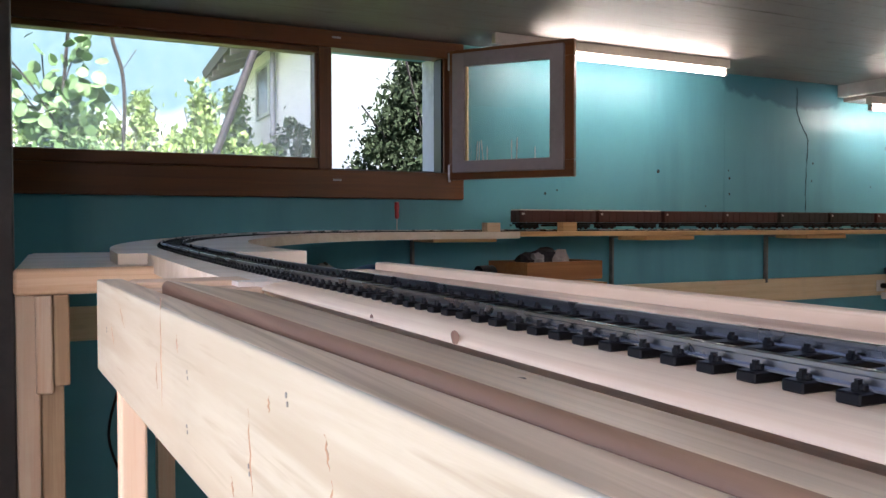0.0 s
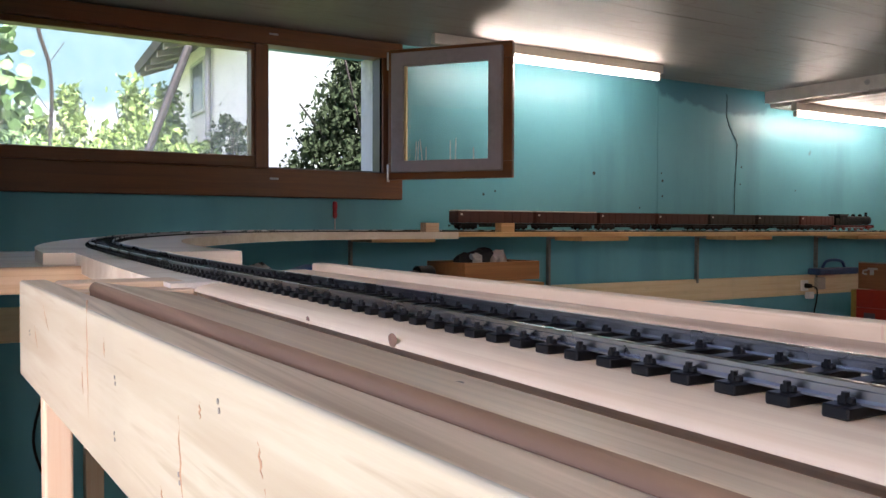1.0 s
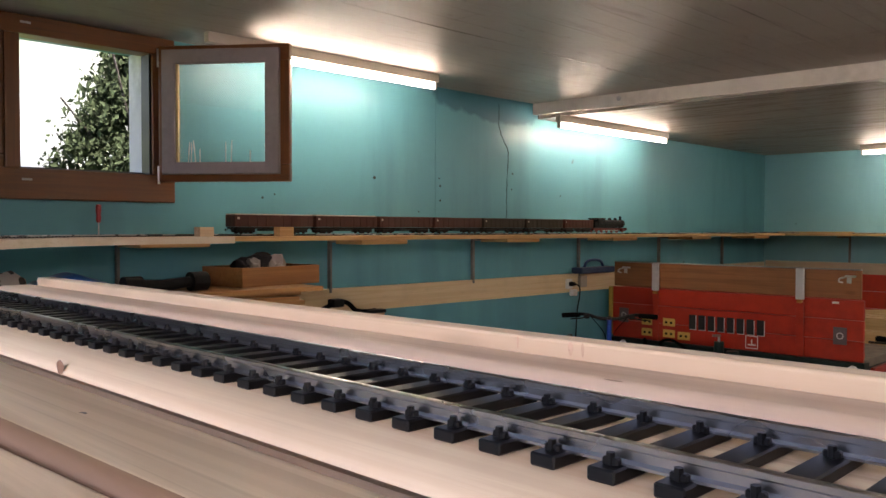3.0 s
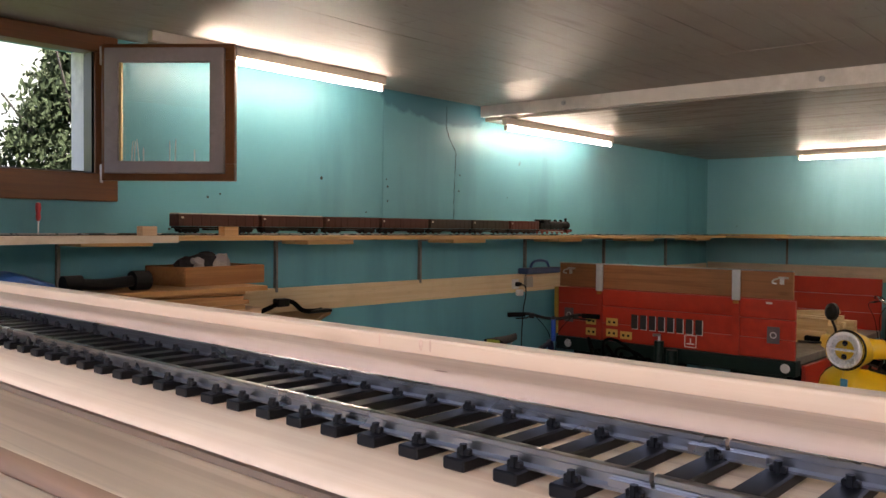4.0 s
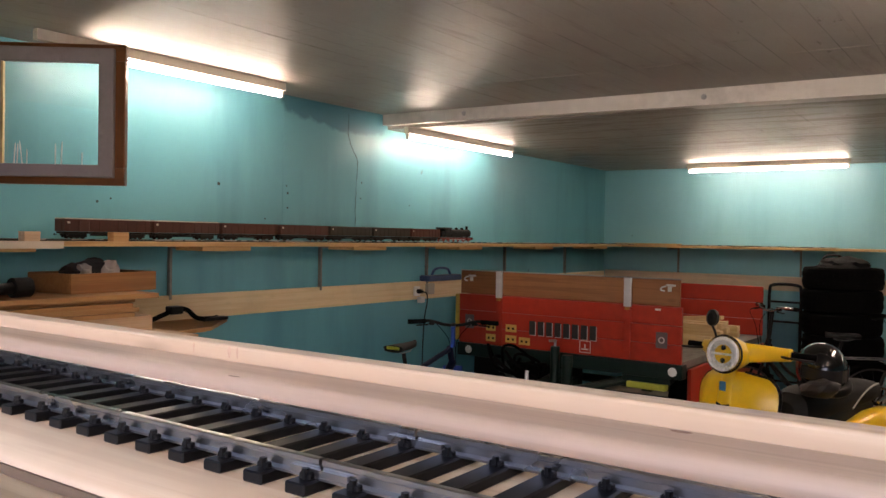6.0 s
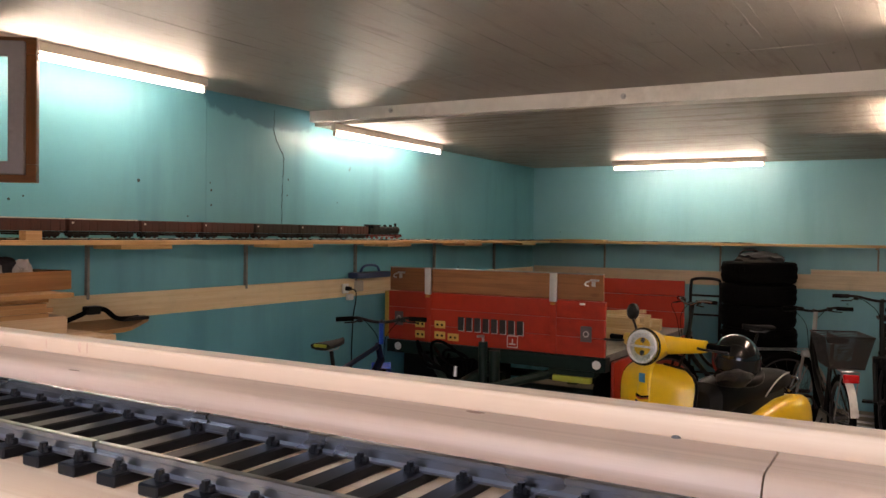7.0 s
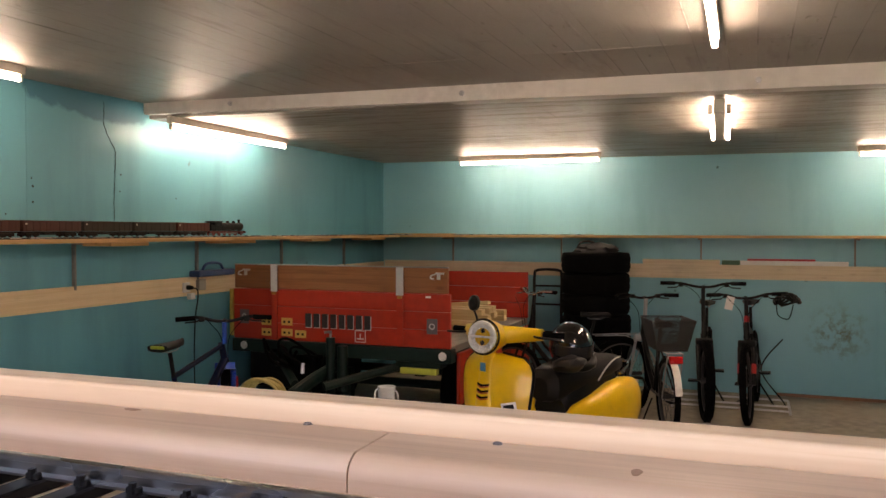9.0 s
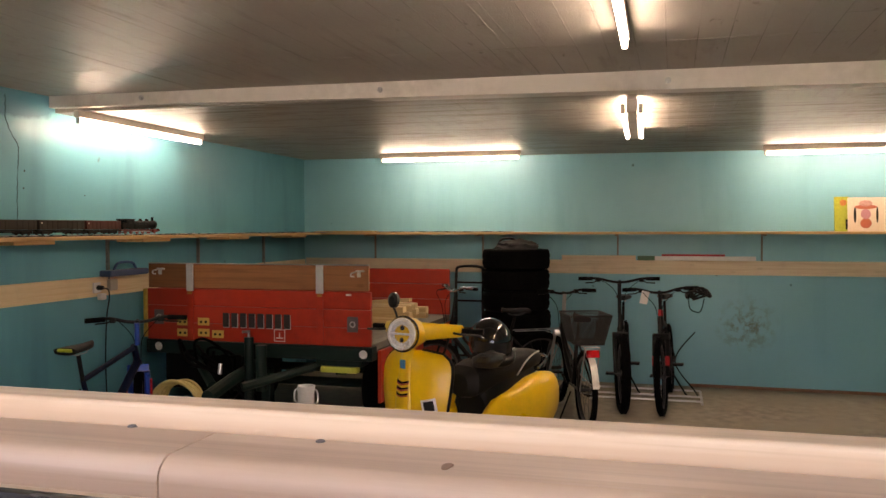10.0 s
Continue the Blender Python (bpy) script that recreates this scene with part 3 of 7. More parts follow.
# the front beam and the board beside it run a little out of line with the track
def skew(name, x_mid, lean, width, z0, z1, y0, y1, bev, mats, label, back=None):
    """A straight board with rounded top edges; x_mid is its front edge at the bench's middle, lean its drift along the bench."""
    a, b = x_mid + lean * (y0 + 0.05), x_mid + lean * (y1 + 0.05)
    bm = slab([(a, y0), (a + width if back is None else back, y0), (b + width if back is None else back, y1), (b, y1)], z0, z1)
    top = [e for e in bm.edges if all(v.co.z > z1 - 1e-4 for v in e.verts)]
    bmesh.ops.bevel(bm, geom=top, offset=bev, segments=4, affect="EDGES", profile=0.5)
    bm.normal_update()
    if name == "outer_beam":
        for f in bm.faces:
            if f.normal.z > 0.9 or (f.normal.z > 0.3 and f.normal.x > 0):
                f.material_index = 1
    return part(name, bm, mats, bench, label, True)


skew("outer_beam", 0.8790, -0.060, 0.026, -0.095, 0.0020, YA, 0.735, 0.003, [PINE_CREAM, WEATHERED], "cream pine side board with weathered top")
plank("base_board", 0.918, 1.180, -0.060, -0.034, YA, YE - 0.03, PINE_DULL, 0.002)
for k in range(4):
    part("cross_bearer", Box(0.919, 1.178, YA + 0.2 + 0.5 * k, YA + 0.26 + 0.5 * k, -0.0335, -0.0225, 0.002), PINE_X, bench)
def nosed(name, prof, lean, y0, y1, mats, label, brown=None):
    """A board along the bench from a cross section of (x, z), drifting sideways by lean; faces that look forward past brown take the second material."""
    bm = bmesh.new()
    loft(bm, [[(px + lean * (y + 0.05) * k_, y, pz) for px, pz, k_ in prof] for y in (y0, y1)])
    bm.normal_update()
    bmesh.ops.recalc_face_normals(bm, faces=bm.faces)
    if brown is not None:
        for f in bm.faces:
            if f.normal.x < brown:
                f.material_index = 1
    return part(name, bm, mats, bench, label, True)


def nose(x, z, dx, dz, n=7):
    """A quarter round from (x, z - dz) up to (x + dx, z)."""
    return [(x + dx * (1 - math.cos(math.pi / 2 * i / n)), z - dz * (1 - math.sin(math.pi / 2 * i / n))) for i in range(n + 1)]


REAR_Z = 0.0020                        # top of the board behind the track
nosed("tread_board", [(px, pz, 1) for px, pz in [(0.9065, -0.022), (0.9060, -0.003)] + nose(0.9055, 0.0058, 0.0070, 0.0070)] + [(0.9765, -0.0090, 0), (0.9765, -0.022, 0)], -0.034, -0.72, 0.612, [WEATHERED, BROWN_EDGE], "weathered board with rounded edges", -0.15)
nosed("track_board", [(px, pz, 0) for px, pz in [(0.9930, -0.024), (0.9900, -0.0130), (0.9835, -0.0085)] + nose(0.9798, 0.0006, 0.022, 0.0070, 8) + [(1.098, 0.0006), (1.098, -0.024)]], 0.0, YA, 0.61, PINE_Y, "pale board with rounded edges under the track")
for y0, y1 in ((-0.4546, 0.80), (YA, -0.4554)):
    bm = slab([(1.132, y0), (1.1795, y0), (1.1795, y1), (1.132, y1)], -0.0335, REAR_Z)
    bmesh.ops.bevel(bm, geom=[e for e in bm.edges if all(v.co.z > 0 for v in e.verts) and abs(e.verts[0].co.x - e.verts[1].co.x) < 1e-4], offset=0.0085, segments=6, affect="EDGES", profile=0.5)
    part("rear_board", bm, PINE_TAN, bench, "tan board with rounded edges behind the track", True)
plank("rear_batten", 1.180, 1.198, -0.05, 0.0105, YA, 0.80, PINE_Y, 0.002, "pale pine edge batten")
part("end_board", Box(0.866, 0.985, 0.616, 0.668, -0.03, -0.0045, 0.003), PINE_X, bench, "short cross board closing the end")
part("end_board", Box(0.864, 0.985, 0.670, 0.732, -0.03, 0.0010, 0.003), PINE_X, bench, "short cross board closing the end")
part("end_bearer", Box(0.905, 0.975, 0.52, 0.585, -0.0335, -0.0225, 0.002), PINE_X, bench)
KNOT = wood("knot_wood", (0.36, 0.20, 0.12), (0.20, 0.10, 0.055), "x", 0.5, 2.0, 0.0)


FAINT_KNOT = wood("faint_reddish_knot", (0.72, 0.47, 0.31), (0.58, 0.34, 0.21), "x", 0.5, 2.0, 0.0)


def knot(x, y, z, face, rx_, ry_, mat):
    """A round knot, flush in a board: on a face towards the beam, or on top."""
    bm = bmesh.new()
    ring0, ring1 = [], []
    for k in range(14):
        a_ = 2 * math.pi * k / 14
        u, v = rx_ * math.cos(a_) * (1 + 0.15 * math.sin(3 * a_)), ry_ * math.sin(a_)
        if face == "side":
            ring0.append((x, y + u, z + v))
            ring1.append((x - 0.00015, y + u * 0.9, z + v * 0.9))
        else:
            ring0.append((x + v, y + u, z))
            ring1.append((x + v * 0.9, y + u * 0.9, z + 0.00015))
    loft(bm, [ring0, ring1])
    part("knot", bm, mat, bench, "knot in the wood")


def rear_top(x):
    """The height of the rear board's top, with its rounded front edge."""
    return REAR_Z if x > 1.1405 else REAR_Z - 0.0085 + math.sqrt(max(0.0, 0.0085 ** 2 - (1.1405 - x) ** 2))


knot(0.9800, 0.178, -0.0030, "side", 0.005, 0.0042, KNOT)
knot(0.9805, 0.3035, -0.0048, "side", 0.003, 0.003, KNOT)
for y, w in ((-0.011, 0.0018), (-0.019, 0.0010), (0.026, 0.0008)):
    knot(1.1798, y, 0.0062, "side", w, 0.0040, FAINT_KNOT)
for x, y, w, d, mat in ((1.168, -0.322, 0.005, 0.0020, KNOT), (1.1375, -0.065, 0.005, 0.0012, KNOT), (1.144, 0.230, 0.010, 0.002, FAINT_KNOT), (1.147, 0.360, 0.007, 0.002, FAINT_KNOT), (1.150, -0.560, 0.0020, 0.0045, KNOT)):
    knot(x, y, rear_top(x) + 0.0001, "top", w, d, mat)
NAIL = plain("dark_nail_head", (0.14, 0.13, 0.12), 0.5, 0.4)
SPLIT = plain("brown_resin_split", (0.26, 0.15, 0.085), 0.6, 0, 0.2, 60)


def beam_face(y):
    return 0.8790 - 0.060 * (y + 0.05)


for y, z in ((0.300, -0.035), (0.302, -0.069), (0.115, -0.016), (0.66, -0.046), (0.17, -0.060), (-0.3, -0.02)):
    for dy, dz in ((0.0, 0.0), (0.0015, 0.0035)):
        part("nail", Lathe([(0, 0.0006), (0.0011, 0.0005), (0.0014, 0.0)], pose(beam_face(y + dy), y + dy, z + dz, 0, -90, 0), 8), NAIL, bench, "small dark nail head")


def split(y, z, dz, tilt):
    """A thin dark resin split in the outer face of the side board."""
    bm = bmesh.new()
    pts = []
    for k in range(9):
        yy = y + tilt * (k / 8 - 0.5) + 0.0010 * math.sin(k * 2.1 + y * 50)
        pts.append((beam_face(yy) + 0.0002, yy, z + dz * (k / 8 - 0.5)))
    pipe(bm, pts, 0.0006, 5, [0.0002 + 0.0006 * abs(math.sin(math.pi * k / 8 + 0.4 * math.sin(k * 3))) for k in range(9)])
    part("split", bm, SPLIT, bench, "short resin split")


for y, z, dz, tilt in ((0.383, -0.032, 0.08, 0.004), (0.169, -0.05, 0.042, 0.006), (0.071, -0.026, 0.013, 0.004), (0.14, -0.021, 0.008, 0.001), (0.068, -0.045, 0.02, -0.004), (0.56, -0.022, 0.02, 0.03), (0.62, -0.045, 0.02, 0.02), (0.33, -0.018, 0.012, 0.002), (0.045, -0.05, 0.012, 0.008), (0.4, -0.05, 0.02, 0.003), (0.2, -0.075, 0.01, 0.004)):
    split(y, z, dz, tilt)
for x, y in ((0.9390, 0.044), (1.172, -0.415), (1.1695, -0.503)):
    part("screw", Lathe([(0, 0.0002), (0.0016, 0.0006), (0.0024, -0.0006)], pose(x, y, REAR_Z + 0.0001 if x > 1 else 0.0003), 10), NAIL, bench, "sunk screw head")
for y in (0.66, YA + 0.15):
    for x in (0.846, 1.15):
        part("leg", Box(x, x + 0.026, y - 0.016, y + 0.016, -ZB, -0.061 if x > 1 else -0.0955, 0.003), PINE_Z, bench)

PITCH = 0.0208
GAUGE = 0.0260                         # from the middle of the track to each rail


def sleeper_mesh(name):
    bm = bmesh.new()
    box(bm, -0.0360, 0.0360, -0.0046, 0.0046, 0.0, 0.0042, 0.0006, 1)
    for s in (-1, 1):
        for q in (-1, 1):
            box(bm, s * GAUGE + q * 0.0040 - 0.0014, s * GAUGE + q * 0.0040 + 0.0014, -0.0026, 0.0026, 0.0040, 0.0064, 0.0005, 1)
            rod(bm, Vector((s * GAUGE + q * 0.0046, 0, 0.0040)), Vector((s * GAUGE + q * 0.0046, 0, 0.0078)), 0.0014, 6)
    return mesh_of(bm, name, BLACK)


SLEEPER = sleeper_mesh("sleeper")
RAIL_PROF = [(a_, 0.0040 + (b_ - 0.0063) * 0.78) for a_, b_ in [(-0.003, 0.0063), (0.003, 0.0063), (0.003, 0.0074), (0.0008, 0.0082), (0.0008, 0.0115), (0.0015, 0.0122), (0.0015, 0.0143), (0.0010, 0.0148), (-0.0010, 0.0148), (-0.0015, 0.0143), (-0.0015, 0.0122), (-0.0008, 0.0115), (-0.0008, 0.0082), (-0.003, 0.0074)]]

# the line of the track: along the bench, round the curve, along the window wall, round the corner
R1, XT, YT = 1.75, 1.0335, 3.86
line = []
y = -1.25
while y < YT - R1:
    line.append((XT + 0.0055 * (YT - R1 - y), y))
    y += 0.02
for i in range(1, 70):
    a = math.pi * 0.5 * i / 70
    line.append((XT + R1 * (1 - math.cos(a)), YT - R1 + R1 * math.sin(a)))
x = XT + R1
while x < 9.52 - 0.55:
    line.append((x, YT))
    x += 0.04
for i in range(1, 30):
    a = math.pi * 0.5 * i / 30
    line.append((8.97 + 0.62 * math.sin(a), YT - 0.62 * (1 - math.cos(a))))
y = YT - 0.62
while y > 1.45:
    line.append((9.59, y))
    y -= 0.05
SHELF_Z = 1.648


def ease(t):
    t = min(1, max(0, t))
    return t * t * (3 - 2 * t)


TRACK = []
run = 0.0
for i, (x, y) in enumerate(line):
    if i:
        run += math.hypot(x - line[i - 1][0], y - line[i - 1][1])
    TRACK.append((x, y, 1.6133 + (SHELF_Z - 0.0008 - 1.6133) * ease((run - 2.35) / 3.05), run))


def along(s):
    """The place and heading of the track at a length s from its start."""
    lo, hi = 0, len(TRACK) - 2
    while lo < hi:
        mid = (lo + hi + 1) // 2
        if TRACK[mid][3] <= s:
            lo = mid
        else:
            hi = mid - 1
    a, b = TRACK[lo], TRACK[lo + 1]
    t = (s - a[3]) / (b[3] - a[3])
    p = Vector(a[:3]).lerp(Vector(b[:3]), t)
    d = Vector(b[:3]) - Vector(a[:3])
    return p, math.degrees(math.atan2(d.y, d.x)), math.degrees(math.atan2(d.z, math.hypot(d.x, d.y)))


track = thing("model_track", pose(0, 0, 0), "model railway track with black sleepers and steel rails", "railway track")
JOINT = 1.4475


def run_of(s0, s1):
    return [tuple(along(s0)[0])] + [p[:3] for p in TRACK if s0 + 0.002 < p[3] < s1 - 0.002] + [tuple(along(s1)[0])]


for s in (-1, 1):
    for s0, s1 in ((0.0, JOINT - 0.0007), (JOINT + 0.0007, TRACK[-1][3] - 0.01)):
        bm = bmesh.new()
        sweep(bm, [(a + s * GAUGE, b) for a, b in RAIL_PROF], run_of(s0, s1))
        part("rail", bm, RAIL, track)
    for q in (-1, 1):
        bm = bmesh.new()
        sweep(bm, [(s * GAUGE + q * 0.0019 + a, b) for a, b in ((-0.0008, 0.0045), (0.0008, 0.0045), (0.0008, 0.0072), (-0.0008, 0.0072))], run_of(JOINT - 0.013, JOINT + 0.013))
        part("rail_joiner", bm, RAIL, track, "bright metal rail joiner")
n_sleepers = int((TRACK[-1][3] - 0.03) / PITCH)
far_bm = bmesh.new()
for i in range(n_sleepers):
    p, yaw, pitch = along(i * PITCH + 0.0158)
    m = pose(p.x, p.y, p.z, 0, 0, yaw - 90 + random.uniform(-0.5, 0.5))
    if i < 200:
        ob = new("sleeper", SLEEPER)
        ob.parent = track
        ob.matrix_basis = m
    else:
        box(far_bm, -0.0360, 0.0360, -0.0046, 0.0046, 0.0, 0.0042, 0, 1, m)
tagged(part("track_bed", far_bm, BLACK, track), "black plastic sleepers further along", "", "", "stuff")

# plywood under the curve
def band(s0, s1, half_in, half_out, z_lo, z_hi, name, mat, label, n=40, grow=0.0):
    bm = bmesh.new()
    sec = []
    for i in range(n + 1):
        p, yaw, _ = along(s0 + (s1 - s0) * i / n)
        r = Vector((math.sin(radians(yaw)), -math.cos(radians(yaw)), 0))
        w_in = half_in + (grow - half_in) * min(1.0, (s1 - s0) * i / n / 0.85) if grow else half_in
        sec.append([p + r * w_in + Vector((0, 0, z_hi)), p - r * half_out + Vector((0, 0, z_hi)), p - r * half_out + Vector((0, 0, z_lo)), p + r * w_in + Vector((0, 0, z_lo))])
    loft(bm, sec)
    return part(name, bm, mat, None, label)


tagged(band(2.335, 3.18, 0.04, 0.085, -0.034, -0.0005, "joining_board", PLY, "", 12), "pale plywood board joining the bench to the curve", "board")
tagged(band(3.185, 6.2, 0.24, 0.14, -0.034, -0.0005, "curve_board", PLY, "", 60, 0.17), "curved pale plywood board carrying the track bend", "board")

# ---- shelves along the walls ----
BRACKET = plain("dull_bracket_steel", (0.20, 0.19, 0.175), 0.55, 0.3, 0.2, 30)
sh = thing("wall_shelf", pose(0, 0, 0), "long narrow pine shelf on brackets along the window wall", "shelf")
part("shelf_board", Box(2.35, 6.95, 3.70, WY - 0.002, SHELF_Z - 0.026, SHELF_Z - 0.001, 0.003), SHELF_X, sh)
part("shelf_board", Box(6.953, 9.40, 3.70, WY - 0.002, SHELF_Z - 0.026, SHELF_Z - 0.001, 0.003), SHELF_X, sh)
for x in (2.47, 3.755, 5.01, 6.28, 7.54, 8.8):
    part("bracket", Box(x - 0.008, x + 0.008, WY - 0.03, WY - 0.001, 1.30, SHELF_Z - 0.027, 0.003), BRACKET, sh, "dull grey steel bracket")
    part("bracket_arm", Box(x - 0.010, x + 0.010, WY - 0.36, WY - 0.031, SHELF_Z - 0.045, SHELF_Z - 0.027, 0.003), BRACKET, sh, "dull grey steel bracket arm")
    part("joint_batten", Box(x - 0.05, x + 0.30, 3.74, 3.98, SHELF_Z - 0.052, SHELF_Z - 0.046 + 0.0185, 0.003), SHELF_X, sh)
sb = thing("wall_shelf", pose(0, 0, 0), "long narrow pine shelf on brackets along the back wall", "shelf")
part("shelf_board", Box(9.41, BX - 0.002, 1.0, WY - 0.002, SHELF_Z - 0.026, SHELF_Z - 0.001, 0.003), SHELF_Y, sb)
part("shelf_board", Box(9.41, BX - 0.002, -3.2, 0.997, SHELF_Z - 0.026, SHELF_Z - 0.001, 0.003), SHELF_Y, sb)
for y in (3.2, 1.9, 0.4, -1.06, -2.6):
    part("bracket", Box(BX - 0.03, BX - 0.001, y - 0.008, y + 0.008, 1.34, SHELF_Z - 0.027, 0.003), BRACKET, sb, "dull grey steel bracket")
    part("bracket_arm", Box(BX - 0.36, BX - 0.031, y - 0.01, y + 0.01, SHELF_Z - 0.045, SHELF_Z - 0.027, 0.003), BRACKET, sb, "dull grey steel bracket arm")
structure(part("trim", Box(0.70, BX - 0.03, WY - 0.022, WY - 0.002, 1.175, 1.325, 0.003), STRIP_X), "pale pine board fixed along the wall", "trim")
structure(part("trim", Box(BX - 0.022, BX - 0.002, -4.1, WY - 0.024, 1.19, 1.34, 0.003), STRIP_Y), "pale pine board fixed along the back wall", "trim")

# ---- trailer ----
def trailer():
    e = thing("farm_trailer", pose(6.66, 2.04, 0), "red farm tipping trailer with brown raised boards and green chassis", "trailer")
    for z0, z1 in ((0.785, 0.925), (0.928, 1.066), (1.069, 1.205)):
        part("front_board", Box(0, 0.03, 0.0, 1.98, z0, z1, 0.004), RED, e, "red painted front board")
    part("extension_board", Box(0.004, 0.030, 0.02, 1.97, 1.212, 1.408, 0.004), BROWN_BOARD, e, "brown wooden raised board")
    part("edge_strip", Box(0.0, 0.034, 0.02, 1.97, 1.409, 1.417, 0.002), STEEL, e)
    part("side_board", Box(0.034, 2.25, 1.95, 1.98, 0.785, 1.20, 0.004), RED, e, "red side board")
    for z0, z1 in ((0.80, 0.955), (0.958, 1.113), (1.116, 1.27)):
        part("rear_board", Box(2.25, 2.28, 0.0, 1.98, z0, z1, 0.004), RED, e, "red tailboard plank")
    part("bed", Box(0.034, 2.25, 0.0, 1.949, 0.745, 0.80, 0.004), plain("grey_bed_sheet", (0.16, 0.15, 0.13), 0.6, 0, 0.25, 15), e, "worn grey load bed")
    part("dropped_side_board", Box(0.12, 2.2, -0.035, -0.008, 0.33, 0.74, 0.004), RED, e, "red side board folded down")
    part("frame_beam", Box(-0.012, 0.10, -0.01, 1.99, 0.672, 0.78, 0.006), DKGREEN, e, "dark green steel cross beam")
    for y in (0.30, 1.60):
        part("chassis_rail", Box(0.1, 2.2, y - 0.04, y + 0.04, 0.54, 0.74, 0.005), DKGREEN, e, "dark green chassis rail")
    for y in (0.42, 1.57):
        part("post", Box(-0.02, -0.001, y - 0.03, y + 0.03, 1.19, 1.412, 0.004), plain("galvanised_post", (0.55, 0.57, 0.60), 0.4, 0.6, 0.08, 30), e, "galvanised stake holder")
        part("rib", Box(-0.014, -0.001, y - 0.028, y + 0.028, 0.785, 1.17, 0.004), RED, e)
        part("latch", Box(-0.026, -0.002, y - 0.018, y + 0.018, 1.165, 1.187, 0.003), plain("brass_latch", (0.45, 0.22, 0.06), 0.4, 0.6), e)
    for y in (0.06, 1.87):
        part("reflector", Lathe([(0, 0.006), (0.03, 0.005), (0.034, 0.0), (0.034, -0.01)], pose(-0.014, y, 0.728, 0, -90, 0), 20), plain("white_reflector", (0.75, 0.74, 0.72), 0.3), e, "round white reflector")
    return e


trailer()

# ---- table at the end of the bench ----
tb = thing("corner_table", pose(0, 0, 0), "pine corner table top with thick edge on square legs", "table")
part("tabletop", Box(0.718, 1.17, 1.86, 3.3, 1.556, 1.5845, 0.003), PLY, tb)
part("edge_rail", Box(0.716, 1.17, 1.832, 1.858, 1.550, 1.598, 0.008, 3), PINE_X, tb, "rounded pine edge rail", True)
part("top_sheet", Box(0.719, 1.16, 1.860, 2.75, 1.585, 1.5965, 0.002), PLY, tb, "pale plywood sheet")
for y in (1.862, 3.2):
    part("leg", Box(0.718, 0.756, y, y + 0.06, 0.0, 1.555, 0.004), PINE_Z, tb)
    part("leg", Box(0.758, 0.796, y + 0.012, y + 0.06, 0.0, 1.555, 0.003), SHADED_PINE_Z, tb, "post beside the leg, shade in its colour")
    part("leg", Box(1.10, 1.16, y, y + 0.06, 0.0, 1.555, 0.004), PINE_Z, tb)
part("bracing_block", Box(0.750, 0.778, 1.834, 1.8615, 1.372, 1.5495, 0.004), PINE_Z, tb, "bracing block beside the leg")
part("bracing_block", Box(0.780, 0.806, 1.838, 1.8615, 1.385, 1.5495, 0.003), SHADED_PINE_Z, tb, "block beside the leg, shade in its colour")
part("end_block", Box(1.105, 1.160, 1.765, 1.829, 1.560, 1.600, 0.003), PINE_X, tb, "small pine block at the edge")

# ---- trailer fittings ----
MBLACK0 = plain("dull_black_steel", (0.004, 0.004, 0.0045), 0.6, 0, 0.1, 40, 0, 0.15)
YELLOW_STICKER = plain("yellow_sticker", (0.62, 0.44, 0.11), 0.5, 0, 0.08, 60)
SILVER = plain("silver_fitting", (0.60, 0.60, 0.61), 0.35, 0.7, 0.08, 50)
WHITE = plain("white_paint", (0.72, 0.71, 0.69), 0.45, 0, 0.06, 50)
trl = [o for o in scene.collection.objects if o.name == "farm_trailer"][0]
for i in range(8):                     # maker's lettering as plain bars
    y = 1.275 - i * 0.0775
    lt = part("letter_bar", Box(-0.008, -0.004, y - 0.054, y, 0.905, 1.018, 0.002), plain("letter_dark", (0.018, 0.018, 0.02), 0.45), trl, "dark raised letter shape")
    part("letter_edge", Box(-0.0035, -0.0005, y - 0.059, y - 0.004, 0.899, 1.012, 0.001), SILVER, lt, "white letter edge")
for y, z in ((1.70, 0.955), (1.70, 0.865), (1.505, 0.96), (1.505, 0.87), (1.375, 0.862)):
    st = part("warning_sticker", Box(-0.003, -0.0005, y - 0.105, y, z - 0.05, z + 0.012, 0.0), YELLOW_STICKER, trl, "yellow warning sticker")
    for k in (0.028, 0.072):
        part("warning_sign", slab([(-0.0045, y - k - 0.011), (-0.0032, y - k - 0.011), (-0.0032, y - k + 0.009), (-0.0045, y - k + 0.009)], z - 0.030, z - 0.012), BLACK, st)
for y, z in ((0.15, 0.955), (1.87, 0.97)):
    em = part("emblem", Box(-0.004, -0.0005, y - 0.045, y + 0.045, z - 0.06, z + 0.06, 0.002), plain("grey_emblem", (0.12, 0.10, 0.11), 0.5), trl, "dark square emblem plate")
    part("emblem_shape", Lathe([(0.024, -0.002), (0.024, 0.0), (0.017, 0.0), (0.017, -0.002)], pose(-0.0045, y, z, 0, -90, 0), 16), SILVER, em)
em = part("emblem", Box(-0.004, -0.0005, 0.72, 0.82, 0.80, 0.90, 0.002), RED, trl, "red emblem with white outline")
for c in ((0.722, 0.728, 0.802, 0.898), (0.812, 0.818, 0.802, 0.898), (0.729, 0.811, 0.802, 0.808), (0.729, 0.811, 0.892, 0.898), (0.74, 0.80, 0.825, 0.835), (0.765, 0.775, 0.836, 0.87)):
    part("outline_bar", Box(-0.006, -0.0042, *c), WHITE, em)
part("white_tag", Box(-0.003, -0.0005, 0.16, 0.205, 1.175, 1.19, 0.002), WHITE, trl)
